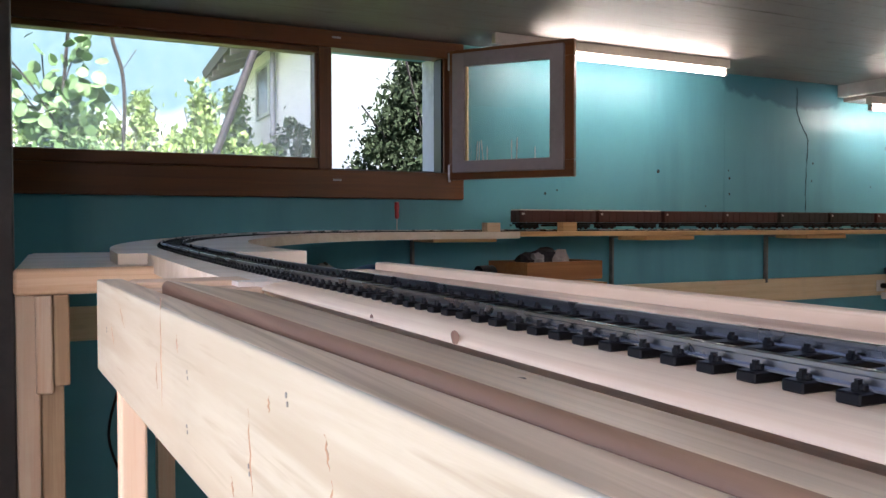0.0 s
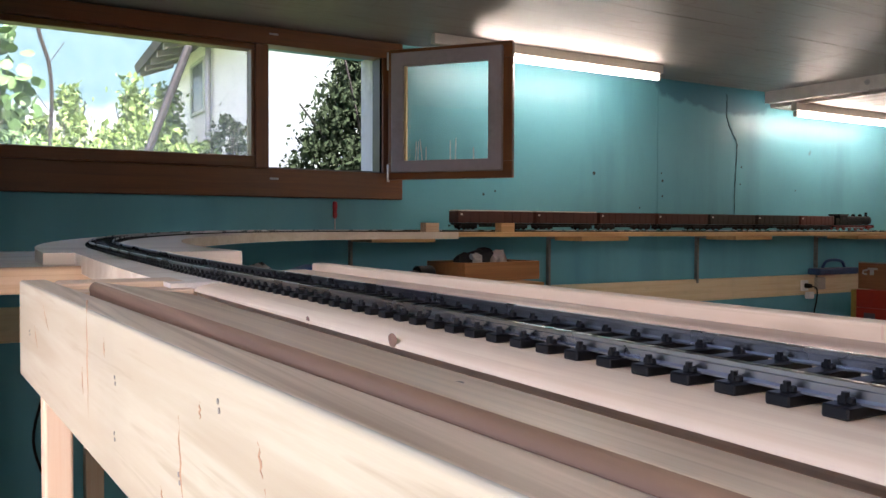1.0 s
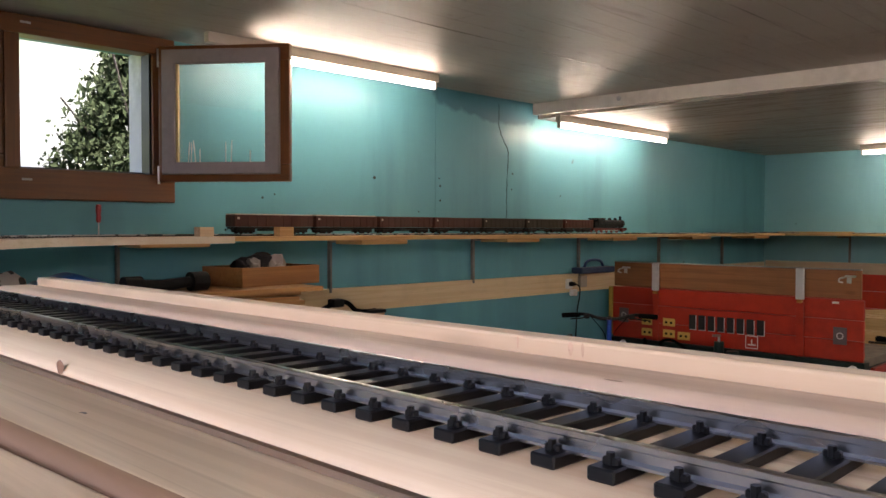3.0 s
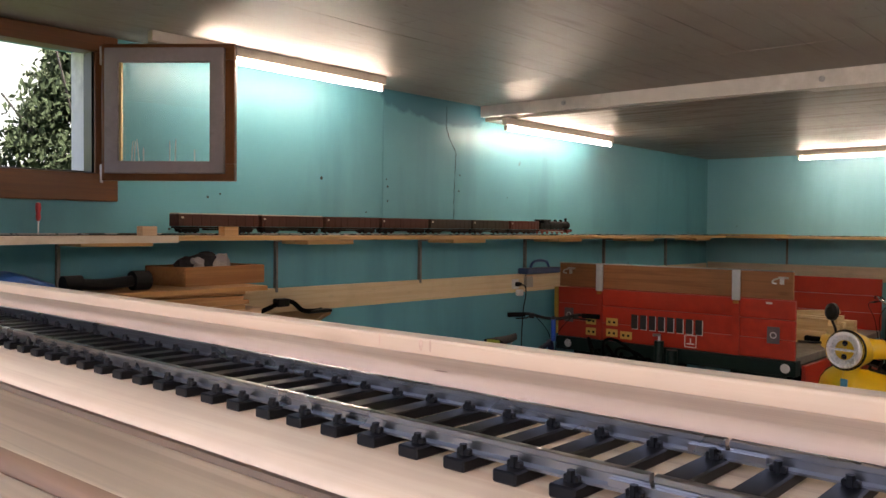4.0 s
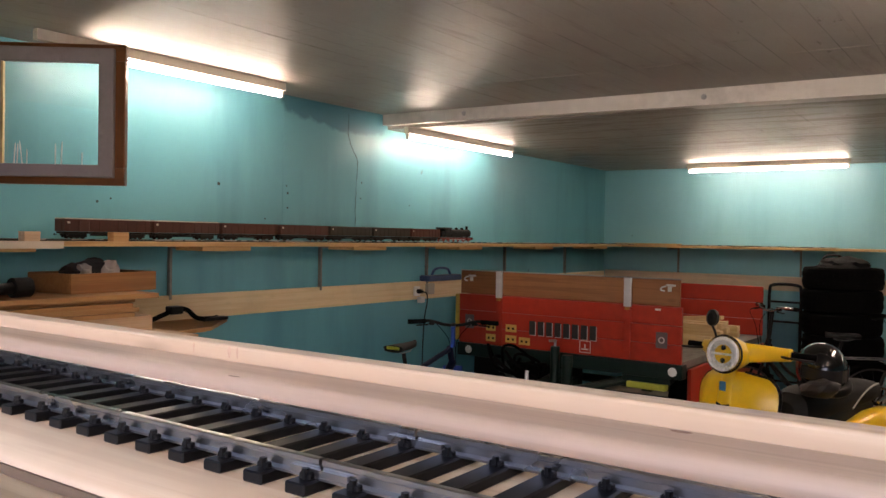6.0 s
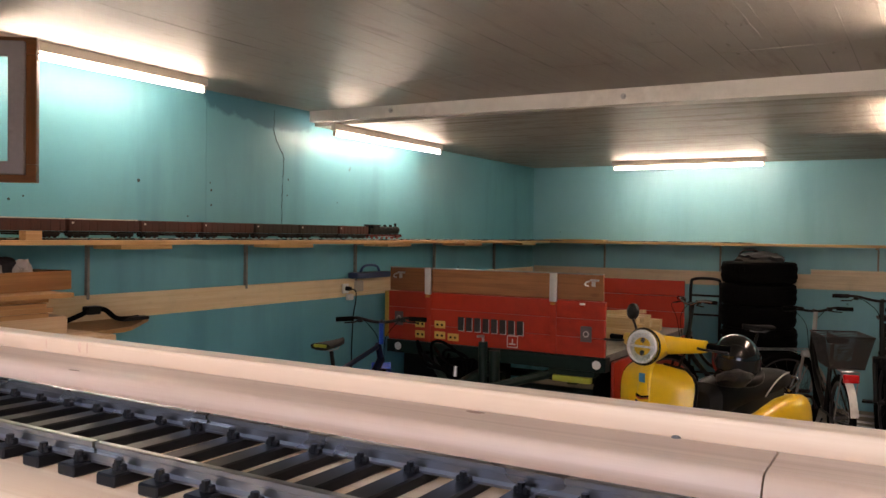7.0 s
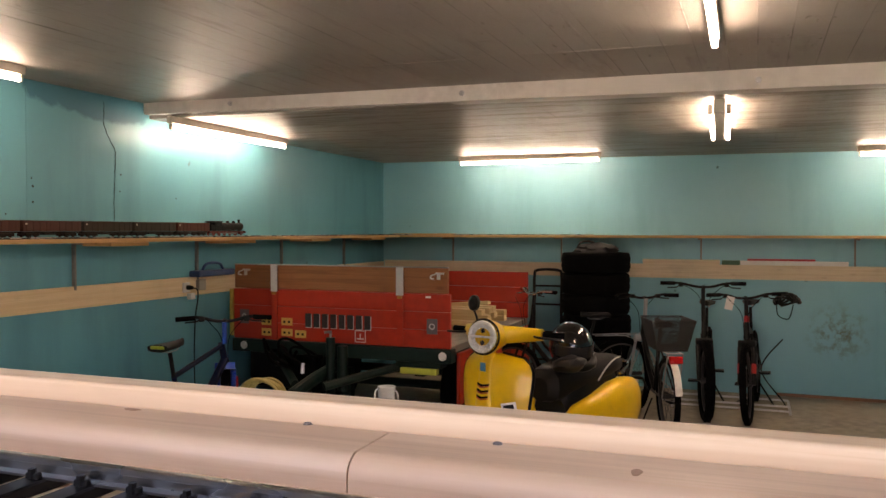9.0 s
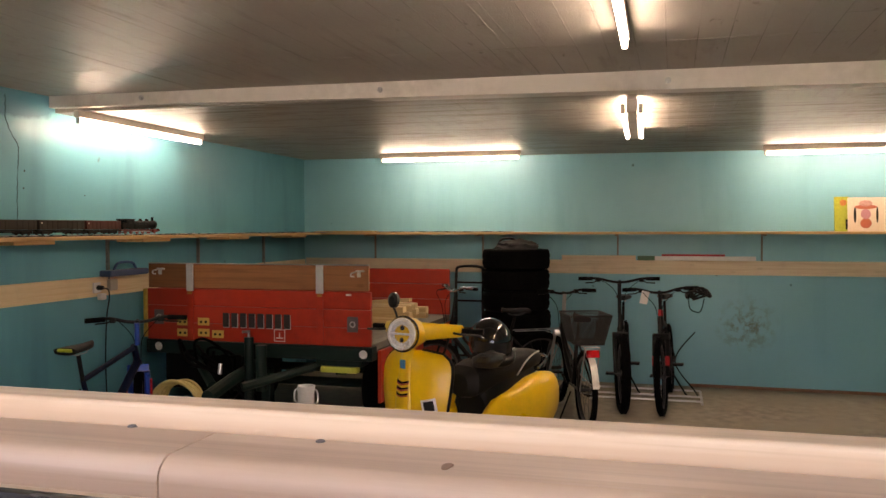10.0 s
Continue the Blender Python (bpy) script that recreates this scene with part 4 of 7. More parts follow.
for y, s in ((0.10, 1), (1.86, 1)):
    lt = part("tension_latch", Box(-0.018, -0.001, y - 0.05, y + 0.02, 1.36, 1.375, 0.003), SILVER, trl, "steel tension latch")
    part("latch_hook", Pipe(smooth_line([(-0.014, y + 0.02, 1.36), (-0.02, y + 0.05, 1.35), (-0.02, y + 0.055, 1.33), (-0.014, y + 0.03, 1.325)], 5), 0.006, 8), SILVER, lt)
    part("latch_plate", Box(-0.008, -0.001, y - 0.02, y + 0.01, 1.32, 1.358, 0.002), SILVER, lt)
part("corner_post", Box(-0.006, 0.05, 1.985, 2.02, 0.80, 1.20, 0.004), plain("yellow_strap", (0.42, 0.30, 0.05), 0.6), trl, "yellow strap at the corner")
part("drawbar", Pipe([(0.05, 1.0, 0.60), (-0.35, 0.98, 0.56), (-0.75, 0.95, 0.50)], 0.05, 10), DKGREEN, trl, "dark green drawbar")
part("drawbar_brace", Pipe([(0.05, 0.45, 0.62), (-0.45, 0.85, 0.52)], 0.035, 8), DKGREEN, trl)
part("drawbar_brace", Pipe([(0.05, 1.55, 0.62), (-0.45, 1.1, 0.52)], 0.035, 8), DKGREEN, trl)
jk = part("jack_stand", Pipe([(-0.22, 0.92, 0.02), (-0.22, 0.92, 0.86)], 0.036, 14), DKGREEN, trl, "dark green jack tube", True)
part("jack_crank", Pipe(smooth_line([(-0.22, 0.92, 0.86), (-0.22, 0.92, 0.90), (-0.26, 0.90, 0.91), (-0.30, 0.93, 0.91)], 4), 0.010, 8), STEEL, jk)
part("jack_sleeve", Pipe([(-0.21, 0.82, 0.45), (-0.21, 0.82, 0.80)], 0.042, 14), DKGREEN, trl, "dark green sleeve", True)
part("tail_lamp", Box(-0.015, 0.05, 0.11, 0.42, 0.575, 0.625, 0.01), plain("yellow_green_cover", (0.42, 0.45, 0.06), 0.5), trl, "yellow green lamp cover")
part("lamp_bracket", Box(0.0, 0.05, 0.08, 0.46, 0.626, 0.67, 0.004), DKGREEN, trl)
for k, (y0, y1, zz) in enumerate(((1.55, 1.05, 0.60), (1.45, 0.95, 0.66), (1.35, 1.15, 0.52), (1.62, 1.2, 0.70))):
    part("hydraulic_hose", Pipe(smooth_line([(-0.02, y0, 0.70), (-0.12, y0 - 0.02, zz + 0.1), (-0.30, (y0 + y1) / 2, zz + 0.05 - 0.03 * k), (-0.22, y1, zz - 0.12), (-0.1, y1 - 0.06, zz - 0.3)], 8), 0.014, 8), RUBBER, trl, "black hydraulic hose", True)
part("hose_coupling", Pipe([(-0.31, 1.12, 0.58), (-0.30, 1.12, 0.66)], 0.016, 10), SILVER, trl, "silver hose coupling")


def wheel(name, parent, r, width, x, y, z, rim_mat, tread, hub=0.5, axis_turn=90):
    """A tyre with its rim; the axle lies along y before turning."""
    rt = [(r - width * 0.55, -width * 0.42), (r - width * 0.25, -width * 0.5), (r - 0.012, -width * 0.40), (r, -width * 0.25), (r, width * 0.25), (r - 0.012, width * 0.40), (r - width * 0.25, width * 0.5), (r - width * 0.55, width * 0.42), (r - width * 0.6, 0)]
    ty = part("tyre", Lathe(rt + [rt[0]], pose(x, y, z, 90, 0, 0), 36), tread, parent, "", True)
    rr = r - width * 0.55
    part("rim", Lathe([(rr + 0.005, -width * 0.36), (rr - 0.02, -width * 0.36), (rr * hub, -width * 0.12), (0.02, -width * 0.2), (0.02, width * 0.2), (rr * hub, width * 0.12), (rr - 0.02, width * 0.36), (rr + 0.005, width * 0.36)], pose(x, y, z, 90, 0, 0), 28), rim_mat, ty)
    return ty


for y in (0.25, 1.72):
    wheel("wheel", trl, 0.36, 0.24, 1.35, y, 0.36, DKGREEN, RUBBER)
part("axle", Rod((1.35, 0.1, 0.36), (1.35, 1.87, 0.36), 0.04, 12), DKGREEN, trl)
part("rest_leg", Box(0.15, 0.23, 0.94, 1.02, 0.0, 0.56, 0.006), DKGREEN, trl)

# road wheels, dark mudguards and box added to deepen the shade under the trailer
for y in (0.20, 1.77):
    wheel("wheel", trl, 0.33, 0.22, 0.85, y, 0.33, MBLACK0, RUBBER)
    part("mudguard", Box(0.42, 1.28, y - 0.13, y + 0.13, 0.665, 0.68, 0.004), DKGREEN, trl, "dark mudguard added to deepen the shade")
part("axle", Pipe([(0.85, 0.12, 0.33), (0.85, 1.85, 0.33)], 0.04, 10), DKGREEN, trl)
part("shade_box", Box(0.12, 0.55, 1.05, 1.90, 0.36, 0.66, 0.01), MBLACK0, trl, "black box added to deepen the shade under the bed")
for k in range(3):
    part("feed_hose", Pipe(smooth_line([(-0.03, 1.50 - 0.1 * k, 0.62), (-0.18, 1.42 - 0.12 * k, 0.80 - 0.05 * k), (-0.26, 1.25 - 0.1 * k, 0.83 - 0.06 * k), (-0.24, 1.08 - 0.05 * k, 0.70), (-0.15, 1.12, 0.5)], 8), 0.011, 8), RUBBER, trl, "black feed hose", True)

# timber lying on the load bed
YELLOWISH = wood("fresh_sawn_timber", (0.66, 0.50, 0.27), (0.48, 0.32, 0.14), "y", 0.6, 0.8, 0.3)
for k in range(15):
    a = random.uniform(-7, 5)
    o = thing("timber_offcut", pose(7.62 + 0.17 * (k % 4) + random.uniform(-0.02, 0.02), 2.26 + random.uniform(-0.05, 0.04), 0.802 + 0.0505 * (k // 4), 0, 0, a), "pale sawn timber offcut lying on the trailer", "timber", "offcuts on the trailer")
    part("batten", Box(-0.045, 0.045, -0.14 - 0.03 * (k % 3), 0.50 - 0.04 * (k // 4), 0.0, 0.05, 0.002), YELLOWISH, o)
o = thing("timber_board", pose(6.80, 2.42, 0.802, 0, 0, 6), "short pale board standing on the trailer", "timber")
part("board", Box(0, 0.10, -0.30, 0.03, 0, 0.20, 0.003), plain("yellow_board", (0.62, 0.47, 0.22), 0.6, 0, 0.1, 20), o)
o = thing("timber_batten", pose(7.62, 2.60, 1.008, -5, 0, -14), "long pale batten laid across the timber", "timber")
part("batten", Box(0, 0.05, -0.62, 0.05, 0.0, 0.03, 0.002), YELLOWISH, o)


# ---- bicycles ----
RIM = plain("dark_rim", (0.05, 0.05, 0.055), 0.4, 0.4, 0.1, 60)


def spoked_wheel(parent, x, z, r, turn=None, tyre_w=0.05, rim_mat=RIM, y=0.0):
    m = pose(x, y, z, 90, 0, 0) if turn is None else turn @ pose(0, 0, 0, 90, 0, 0)
    w = tyre_w
    prof = [(r - w, -w * 0.4), (r - w * 0.35, -w * 0.5), (r - 0.004, -w * 0.28), (r, 0), (r - 0.004, w * 0.28), (r - w * 0.35, w * 0.5), (r - w, w * 0.4)]
    bm = bmesh.new()
    lathe(bm, prof + [prof[0]], m, 40)
    n = 40
    for k in range(n):                 # tread blocks
        a = 2 * math.pi * k / n
        for s in (-1, 1):
            box(bm, r - 0.003, r + 0.003, s * w * 0.22 - 0.007, s * w * 0.22 + 0.007, -0.007, 0.007, 0, 1, m @ Matrix.Rotation(a + 0.03 * s, 4, "Z") @ pose(0, 0, 0, 90, 0, 0))
    ty = part("tyre", bm, RUBBER, parent)
    part("rim", Lathe([(r - w, -0.012), (r - w - 0.018, -0.010), (r - w - 0.018, 0.010), (r - w, 0.012), (r - w, -0.012)], m, 40), rim_mat, ty)
    bm = bmesh.new()
    for k in range(16):
        a = 2 * math.pi * k / 16
        s = 1 if k % 2 else -1
        p0 = m @ Vector((0.02 * math.cos(a + 0.8), 0.02 * math.sin(a + 0.8), s * 0.025))
        p1 = m @ Vector(((r - w - 0.01) * math.cos(a), (r - w - 0.01) * math.sin(a), 0))
        rod(bm, p0, p1, 0.0014, 5)
    rod(bm, m @ Vector((0, 0, -0.05)), m @ Vector((0, 0, 0.05)), 0.018, 12)
    part("hub_and_spokes", bm, RIM if rim_mat is RIM else STEEL, ty)
    return ty


def bicycle(m, label, frame_mat, fork_mat, r=0.35, steer=0.0, low_step=False, bar_h=1.06, bar_w=0.70, seat_h=0.95, tyre_w=0.055, guards=False, basket=False, rim_mat=RIM, bar_mat=None, seat_mat=None, shock=True, tail_mat=None, decal_mat=None):
    e = thing("bicycle", m, label, "bicycle", "bicycles in the garage")
    wb = 0.56
    bar_mat, seat_mat = bar_mat or BIKE_BLACK, seat_mat or BIKE_BLACK
    bb = Vector((-0.10, 0, 0.30))
    head_lo, head_hi = Vector((0.36, 0, 0.72)), Vector((0.31, 0, 0.87))
    seat_top = Vector((-0.26, 0, 0.72))
    rear = Vector((-wb, 0, r))
    bm = bmesh.new()
    pipe(bm, [head_lo, head_hi], 0.024, 10)
    pipe(bm, [bb, seat_top], 0.017, 10)
    if low_step:
        pipe(bm, smooth_line([head_lo + Vector((0, 0, 0.02)), (0.15, 0, 0.48), (-0.02, 0, 0.36), bb], 5), 0.022, 10)
        pipe(bm, smooth_line([head_hi - Vector((0, 0, 0.04)), (0.14, 0, 0.58), (-0.16, 0, 0.44)], 5), 0.014, 8)
    else:
        pipe(bm, [head_lo + Vector((0, 0, 0.03)), bb], 0.030, 12)
        pipe(bm, [head_hi - Vector((0, 0, 0.02)), seat_top], 0.019, 10)
    for s in (-1, 1):
        pipe(bm, [bb + Vector((0, s * 0.03, 0)), rear + Vector((0, s * 0.06, 0))], 0.010, 8)
        pipe(bm, [seat_top + Vector((0, s * 0.02, -0.06)), rear + Vector((0, s * 0.06, 0))], 0.008, 8)
    part("frame", bm, frame_mat, e, "", True)
    pv = Matrix.Translation(head_lo) @ Matrix.Rotation(radians(steer), 4, "Z") @ Matrix.Translation(-head_lo)
    axle = pv @ Vector((wb - 0.02, 0, r))
    for s in (-1, 1):
        a = pv @ Vector((0.40, s * 0.058, 0.66))
        part("fork_leg", Pipe([a, pv @ Vector((wb - 0.02, s * 0.058, r))], 0.021 if shock else 0.012, 10), fork_mat, e, "", True)
    bm = bmesh.new()
    box(bm, -0.03, 0.03, -0.075, 0.075, -0.02, 0.03, 0.008, 2, pv @ pose(0.385, 0, 0.685, 0, 15, 0))
    pipe(bm, [pv @ Vector((0.31, 0, 0.87)), pv @ Vector((0.28, 0, bar_h - 0.03))], 0.018, 10)
    part("fork_crown", bm, fork_mat, e, "", True)
    wm = Matrix.Translation(axle) @ Matrix.Rotation(radians(steer), 4, "Z")
    spoked_wheel(e, 0, 0, r, wm, tyre_w, rim_mat)
    spoked_wheel(e, -wb, r, r, None, tyre_w, rim_mat)
    h = bar_h
    pts = [(0.24, bar_w / 2, h), (0.30, bar_w * 0.28, h + 0.005), (0.32, 0.06, h - 0.025), (0.32, -0.06, h - 0.025), (0.30, -bar_w * 0.28, h + 0.005), (0.24, -bar_w / 2, h)]
    hb = part("handlebar", Pipe([pv @ p for p in smooth_line(pts, 5)], 0.012, 10), bar_mat, e, "", True)
    for s in (-1, 1):
        part("grip", Pipe([pv @ Vector((0.238, s * (bar_w / 2 + 0.005), h)), pv @ Vector((0.275, s * (bar_w / 2 - 0.12), h + 0.003))], 0.018, 10), RUBBER, hb)
        bm = bmesh.new()
        pipe(bm, [pv @ Vector((0.29, s * (bar_w / 2 - 0.16), h - 0.01)), pv @ Vector((0.345, s * (bar_w / 2 - 0.13), h - 0.03)), pv @ Vector((0.33, s * (bar_w / 2 - 0.05), h - 0.035))], 0.006, 6)
        box(bm, -0.02, 0.02, -0.02, 0.02, -0.018, 0.018, 0.005, 1, pv @ pose(0.30, s * (bar_w / 2 - 0.17), h - 0.008))
        part("brake_lever", bm, BIKE_BLACK, hb)
        part("brake_cable", Pipe([pv @ p for p in smooth_line([(0.32, s * (bar_w / 2 - 0.18), h - 0.01), (0.42, s * 0.12, h - 0.04), (0.42, s * 0.03, h - 0.16), (0.38, s * 0.02, 0.74)], 6)], 0.003, 5), RUBBER, hb)
    part("stem", Pipe([pv @ Vector((0.28, 0, h - 0.03)), pv @ Vector((0.325, 0, h - 0.025))], 0.018, 10), BIKE_BLACK, e)
    part("seat_post", Pipe([seat_top, (-0.30, 0, seat_h - 0.04)], 0.014, 10), BIKE_BLACK, e)
    rings = []
    for t in range(9):
        u = t / 8
        x = -0.43 + 0.27 * u
        half = 0.066 * (1 - u) ** 0.8 + 0.015
        zz = seat_h + 0.030 * u + 0.010 * math.sin(u * 3.1 + 2.0)
        rings.append([(x, half * math.cos(a), zz + 0.018 * math.sin(a) - (0.014 if math.sin(a) < 0 else 0)) for a in [2 * math.pi * k / 12 for k in range(12)]])
    bm = bmesh.new()
    loft(bm, rings)
    sd_ = part("saddle", bm, seat_mat, e, "", True)
    for s in (-1, 1):
        part("saddle_rail", Pipe([(-0.41, s * 0.020, seat_h - 0.012), (-0.35, s * 0.022, seat_h - 0.034), (-0.25, s * 0.020, seat_h - 0.030), (-0.19, s * 0.010, seat_h + 0.008)], 0.004, 6), STEEL, sd_)
    if tail_mat:
        part("saddle_tail", Box(-0.438, -0.398, -0.055, 0.055, seat_h - 0.004, seat_h + 0.021, 0.011), tail_mat, sd_, "yellow-green saddle tail")
        for s in (-1, 1):
            part("fork_guard", Pipe([pv @ Vector((0.415, s * 0.085, 0.60)), pv @ Vector((wb - 0.05, s * 0.085, r + 0.03))], 0.009, 8), REDP, e, "red fork edge")
    if decal_mat:
        for s in (-1, 1):
            part("fork_decal", Pipe([pv @ Vector((0.464, s * 0.058, 0.52)), pv @ Vector((0.500, s * 0.058, 0.44))], 0.0225, 10), decal_mat, e, "red fork decal")
        part("stem_spacer", Pipe([pv @ Vector((0.318, 0, 0.875)), pv @ Vector((0.305, 0, 0.93))], 0.024, 10), decal_mat, e, "red stem spacer")
    bm = bmesh.new()
    lathe(bm, [(0.0, -0.006), (0.085, -0.006), (0.09, 0.0), (0.085, 0.006), (0.0, 0.006)], pose(bb.x, -0.055, bb.z, 90, 0, 0), 24)
    for s, a in ((1, 0.5), (-1, 0.5 + math.pi)):
        q = bb + Vector((0.165 * math.cos(a), s * 0.075, 0.165 * math.sin(a)))
        part("crank_arm", Pipe([bb + Vector((0, s * 0.06, 0)), q], 0.010, 6), BIKE_BLACK, e)
        pb = bmesh.new()
        box(pb, -0.045, 0.045, -0.045 + s * 0.05, 0.045 + s * 0.05, -0.010, 0.010, 0.004, 1, Matrix.Translation(q))
        part("pedal", pb, BIKE_BLACK, e)
    part("chainring", bm, BIKE_BLACK, e)
    part("chain", Pipe([bb + Vector((0, -0.055, 0.085)), rear + Vector((0, -0.05, 0.04)), rear + Vector((-0.04, -0.05, 0)), rear + Vector((0, -0.05, -0.04)), bb + Vector((0, -0.055, -0.085))], 0.005, 5), STEEL, e)
    part("kickstand", Pipe([bb + Vector((-0.12, 0.05, -0.05)), (-0.30, 0.17, 0.008)], 0.008, 6), BIKE_BLACK, e)
    if guards:
        for mm in (pose(-wb, 0, r, 90, 0, 0),):
            bm = bmesh.new()
            rings = []
            for k in range(15):
                a = radians(100 + 68 * k / 14)
                rr = r + 0.018
                rings.append([mm @ Vector((rr * math.cos(a), rr * math.sin(a), z)) for z in (-0.028, 0.028)] + [mm @ Vector(((rr + 0.004) * math.cos(a), (rr + 0.004) * math.sin(a), z)) for z in (0.028, -0.028)])
            loft(bm, rings)
            part("mudguard", bm, plain("silver_mudguard", (0.62, 0.61, 0.59), 0.35, 0.2), e, "silver mudguard")
        bm = bmesh.new()
        for s in (-1, 1):
            pipe(bm, [(-0.28, s * 0.05, 0.715), (-0.78, s * 0.06, 0.715), (-0.62, s * 0.065, r)], 0.006, 6)
        for x in (-0.4, -0.52, -0.64, -0.76):
            pipe(bm, [(x, -0.06, 0.715), (x, 0.06, 0.715)], 0.005, 6)
        rk = part("rear_rack", bm, STEEL, e, "steel luggage rack")
        part("tail_light", Box(-0.815, -0.785, -0.055, 0.055, 0.64, 0.70, 0.008), plain("red_lens", (0.55, 0.015, 0.02), 0.25), e, "red tail light")
    if basket:
        bm = bmesh.new()
        def ring(z, gx, gy):
            return [Vector((-0.53 + sx * gx, sy * gy, z)) for sx, sy in ((-1, -1), (1, -1), (1, 1), (-1, 1))]
        for i in range(22):
            u = i / 21
            pipe(bm, ring(0.73 + 0.24 * u, 0.17 + 0.045 * u, 0.12 + 0.055 * u), 0.003 if 0 < i < 21 else 0.006, 5, None, True)
        for side in range(4):
            for k in range(30):
                f = k / 30
                lo, hi = ring(0.73, 0.17, 0.12), ring(0.97, 0.215, 0.175)
                pipe(bm, [lo[side].lerp(lo[(side + 1) % 4], f), hi[side].lerp(hi[(side + 1) % 4], f)], 0.002, 4)
        for k in range(10):
            x = -0.69 + 0.32 * k / 9
            pipe(bm, [(x, -0.12, 0.73), (x, 0.12, 0.73)], 0.003, 4)
        part("basket", bm, plain("dark_wire", (0.016, 0.016, 0.017), 0.5, 0.3), e, "dark wire mesh basket")
    return e


NAVY = plain("navy_frame_paint", (0.002, 0.005, 0.022), 0.45, 0, 0.1, 60, 0, 0.12)
BLUE = plain("bright_blue_paint", (0.01, 0.07, 0.42), 0.3, 0, 0.08, 60, 0, 0.5, 0.4)
MBLACK = plain("matt_black_paint", (0.004, 0.004, 0.0045), 0.45, 0, 0.1, 60, 0, 0.25)
BIKE_BLACK = plain("black_bike_fittings", (0.004, 0.004, 0.0045), 0.5, 0, 0.1, 60, 0, 0.2)
DSILVER = plain("silver_frame_paint", (0.42, 0.43, 0.45), 0.35, 0.5, 0.08, 50)
REDP = plain("red_bike_part", (0.42, 0.015, 0.02), 0.4, 0, 0.1, 50)
bicycle(pose(5.50, 3.50, 0, 0, 0, 4), "dark blue mountain bike leaning in front of the trailer", NAVY, BLUE, 0.35, 30, False, 1.06, 0.66, 0.93, 0.06, tail_mat=plain("yellow_green_plastic", (0.30, 0.36, 0.03), 0.45, 0, 0.1, 60))
bicycle(pose(8.93, 0.30, 0, 0, 0, 181), "black mountain bike with wide bars beside the wall", MBLACK, MBLACK, 0.36, 9, False, 1.21, 0.74, 0.98, 0.078)
bicycle(pose(8.93, -0.13, 0, 3, 0, 177), "black trekking bike with red fork details and hanging helmet", MBLACK, MBLACK, 0.35, -2, False, 1.12, 0.68, 1.0, 0.058, decal_mat=REDP)
bicycle(pose(8.244, 0.715, 0, 0, 0, 20), "silver and black city bike with rear wire basket", MBLACK, DSILVER, 0.33, 6, True, 1.10, 0.58, 0.905, 0.048, True, True, RIM, BIKE_BLACK, BIKE_BLACK, False)
bicycle(pose(8.30, 1.52, 0, 0, 0, 122), "old dark city bike with silver handlebar and rack", MBLACK, MBLACK, 0.34, 15, True, 1.14, 0.58, 0.90, 0.045, True, False, RIM, CHROME, plain("dark_grey_saddle", (0.010, 0.010, 0.011), 0.5, 0, 0.1, 60, 0, 0.2), False)

# helmet hanging on the trekking bike, bike rack on the floor
hel = thing("bicycle_helmet", pose(8.66, -0.40, 1.04, 15, 10, 30), "black vented bicycle helmet hanging on a handlebar", "helmet")
bm = bmesh.new()
for k in range(7):
    a0 = -1.1 + 2.2 * k / 6
    pts = [(0.14 * math.cos(t), 0.095 * math.sin(a0) * math.sin(t) ** 0.6, 0.10 * math.sin(t) * math.cos(a0)) for t in [0.15 + 2.85 * i / 12 for i in range(13)]]
    pipe(bm, pts, 0.011, 6)
part("shell_rib", bm, BLACK, hel)
part("strap", Pipe(smooth_line([(0.03, 0.08, 0.02), (0.02, 0.06, -0.10), (0, 0, -0.13), (0.02, -0.06, -0.10), (0.03, -0.08, 0.02)], 5), 0.005, 5), RUBBER, hel)
rk = thing("bike_rack", pose(9.15, 0.1, 0), "low silver steel bike rack on the floor", "bike rack")
for y in (-0.55, 0.5):
    part("rack_foot", Pipe([(-0.25, y, 0.012), (0.35, y, 0.012)], 0.012, 8), SILVER, rk)
for x in (-0.22, 0.0, 0.3):
    part("rack_bar", Pipe([(x, -0.55, 0.03), (x, 0.5, 0.03)], 0.010, 8), SILVER, rk)

# ---- tyre stack ----
for k in range(7):
    z = 0.002 + 0.211 * k
    ty = thing("car_tyre", pose(9.17 + random.uniform(-0.012, 0.012), 1.385 + random.uniform(-0.012, 0.012), z), "black car tyre in a tall stack", "tyre", "stack of tyres")
    r = 0.345 if k > 2 else 0.352
    prof = [(0.20, 0.02), (0.26, 0.0), (r - 0.016, 0.006), (r - 0.003, 0.022), (r, 0.06), (r, 0.15), (r - 0.003, 0.188), (r - 0.016, 0.204), (0.26, 0.21), (0.20, 0.19), (0.19, 0.10), (0.20, 0.02)]
    bm = Lathe(prof, None, 44)
    for i in range(44):
        a = 2 * math.pi * i / 44
        for s in (-1, 1):
            box(bm, r - 0.004, r + 0.004, -0.014, 0.014, 0.105 + s * 0.035 - 0.018, 0.105 + s * 0.035 + 0.018, 0, 1, Matrix.Rotation(a + 0.05 * s, 4, "Z"))
    part("tyre_body", bm, RUBBER, ty, "", False)
bag = thing("black_bag", pose(9.17, 1.38, 1.478), "black folded bag lying on the tyre stack", "bag")
bm = bmesh.new()
bmesh.ops.create_icosphere(bm, subdivisions=3, radius=1.0)
for v in bm.verts:
    nz = noise.noise(v.co * 2.3) * 0.25
    v.co = Vector((v.co.x * 0.22 * (1 + nz), v.co.y * 0.22 * (1 + nz), max(0, v.co.z * 0.07 * (1 + nz * 2) + 0.02)))
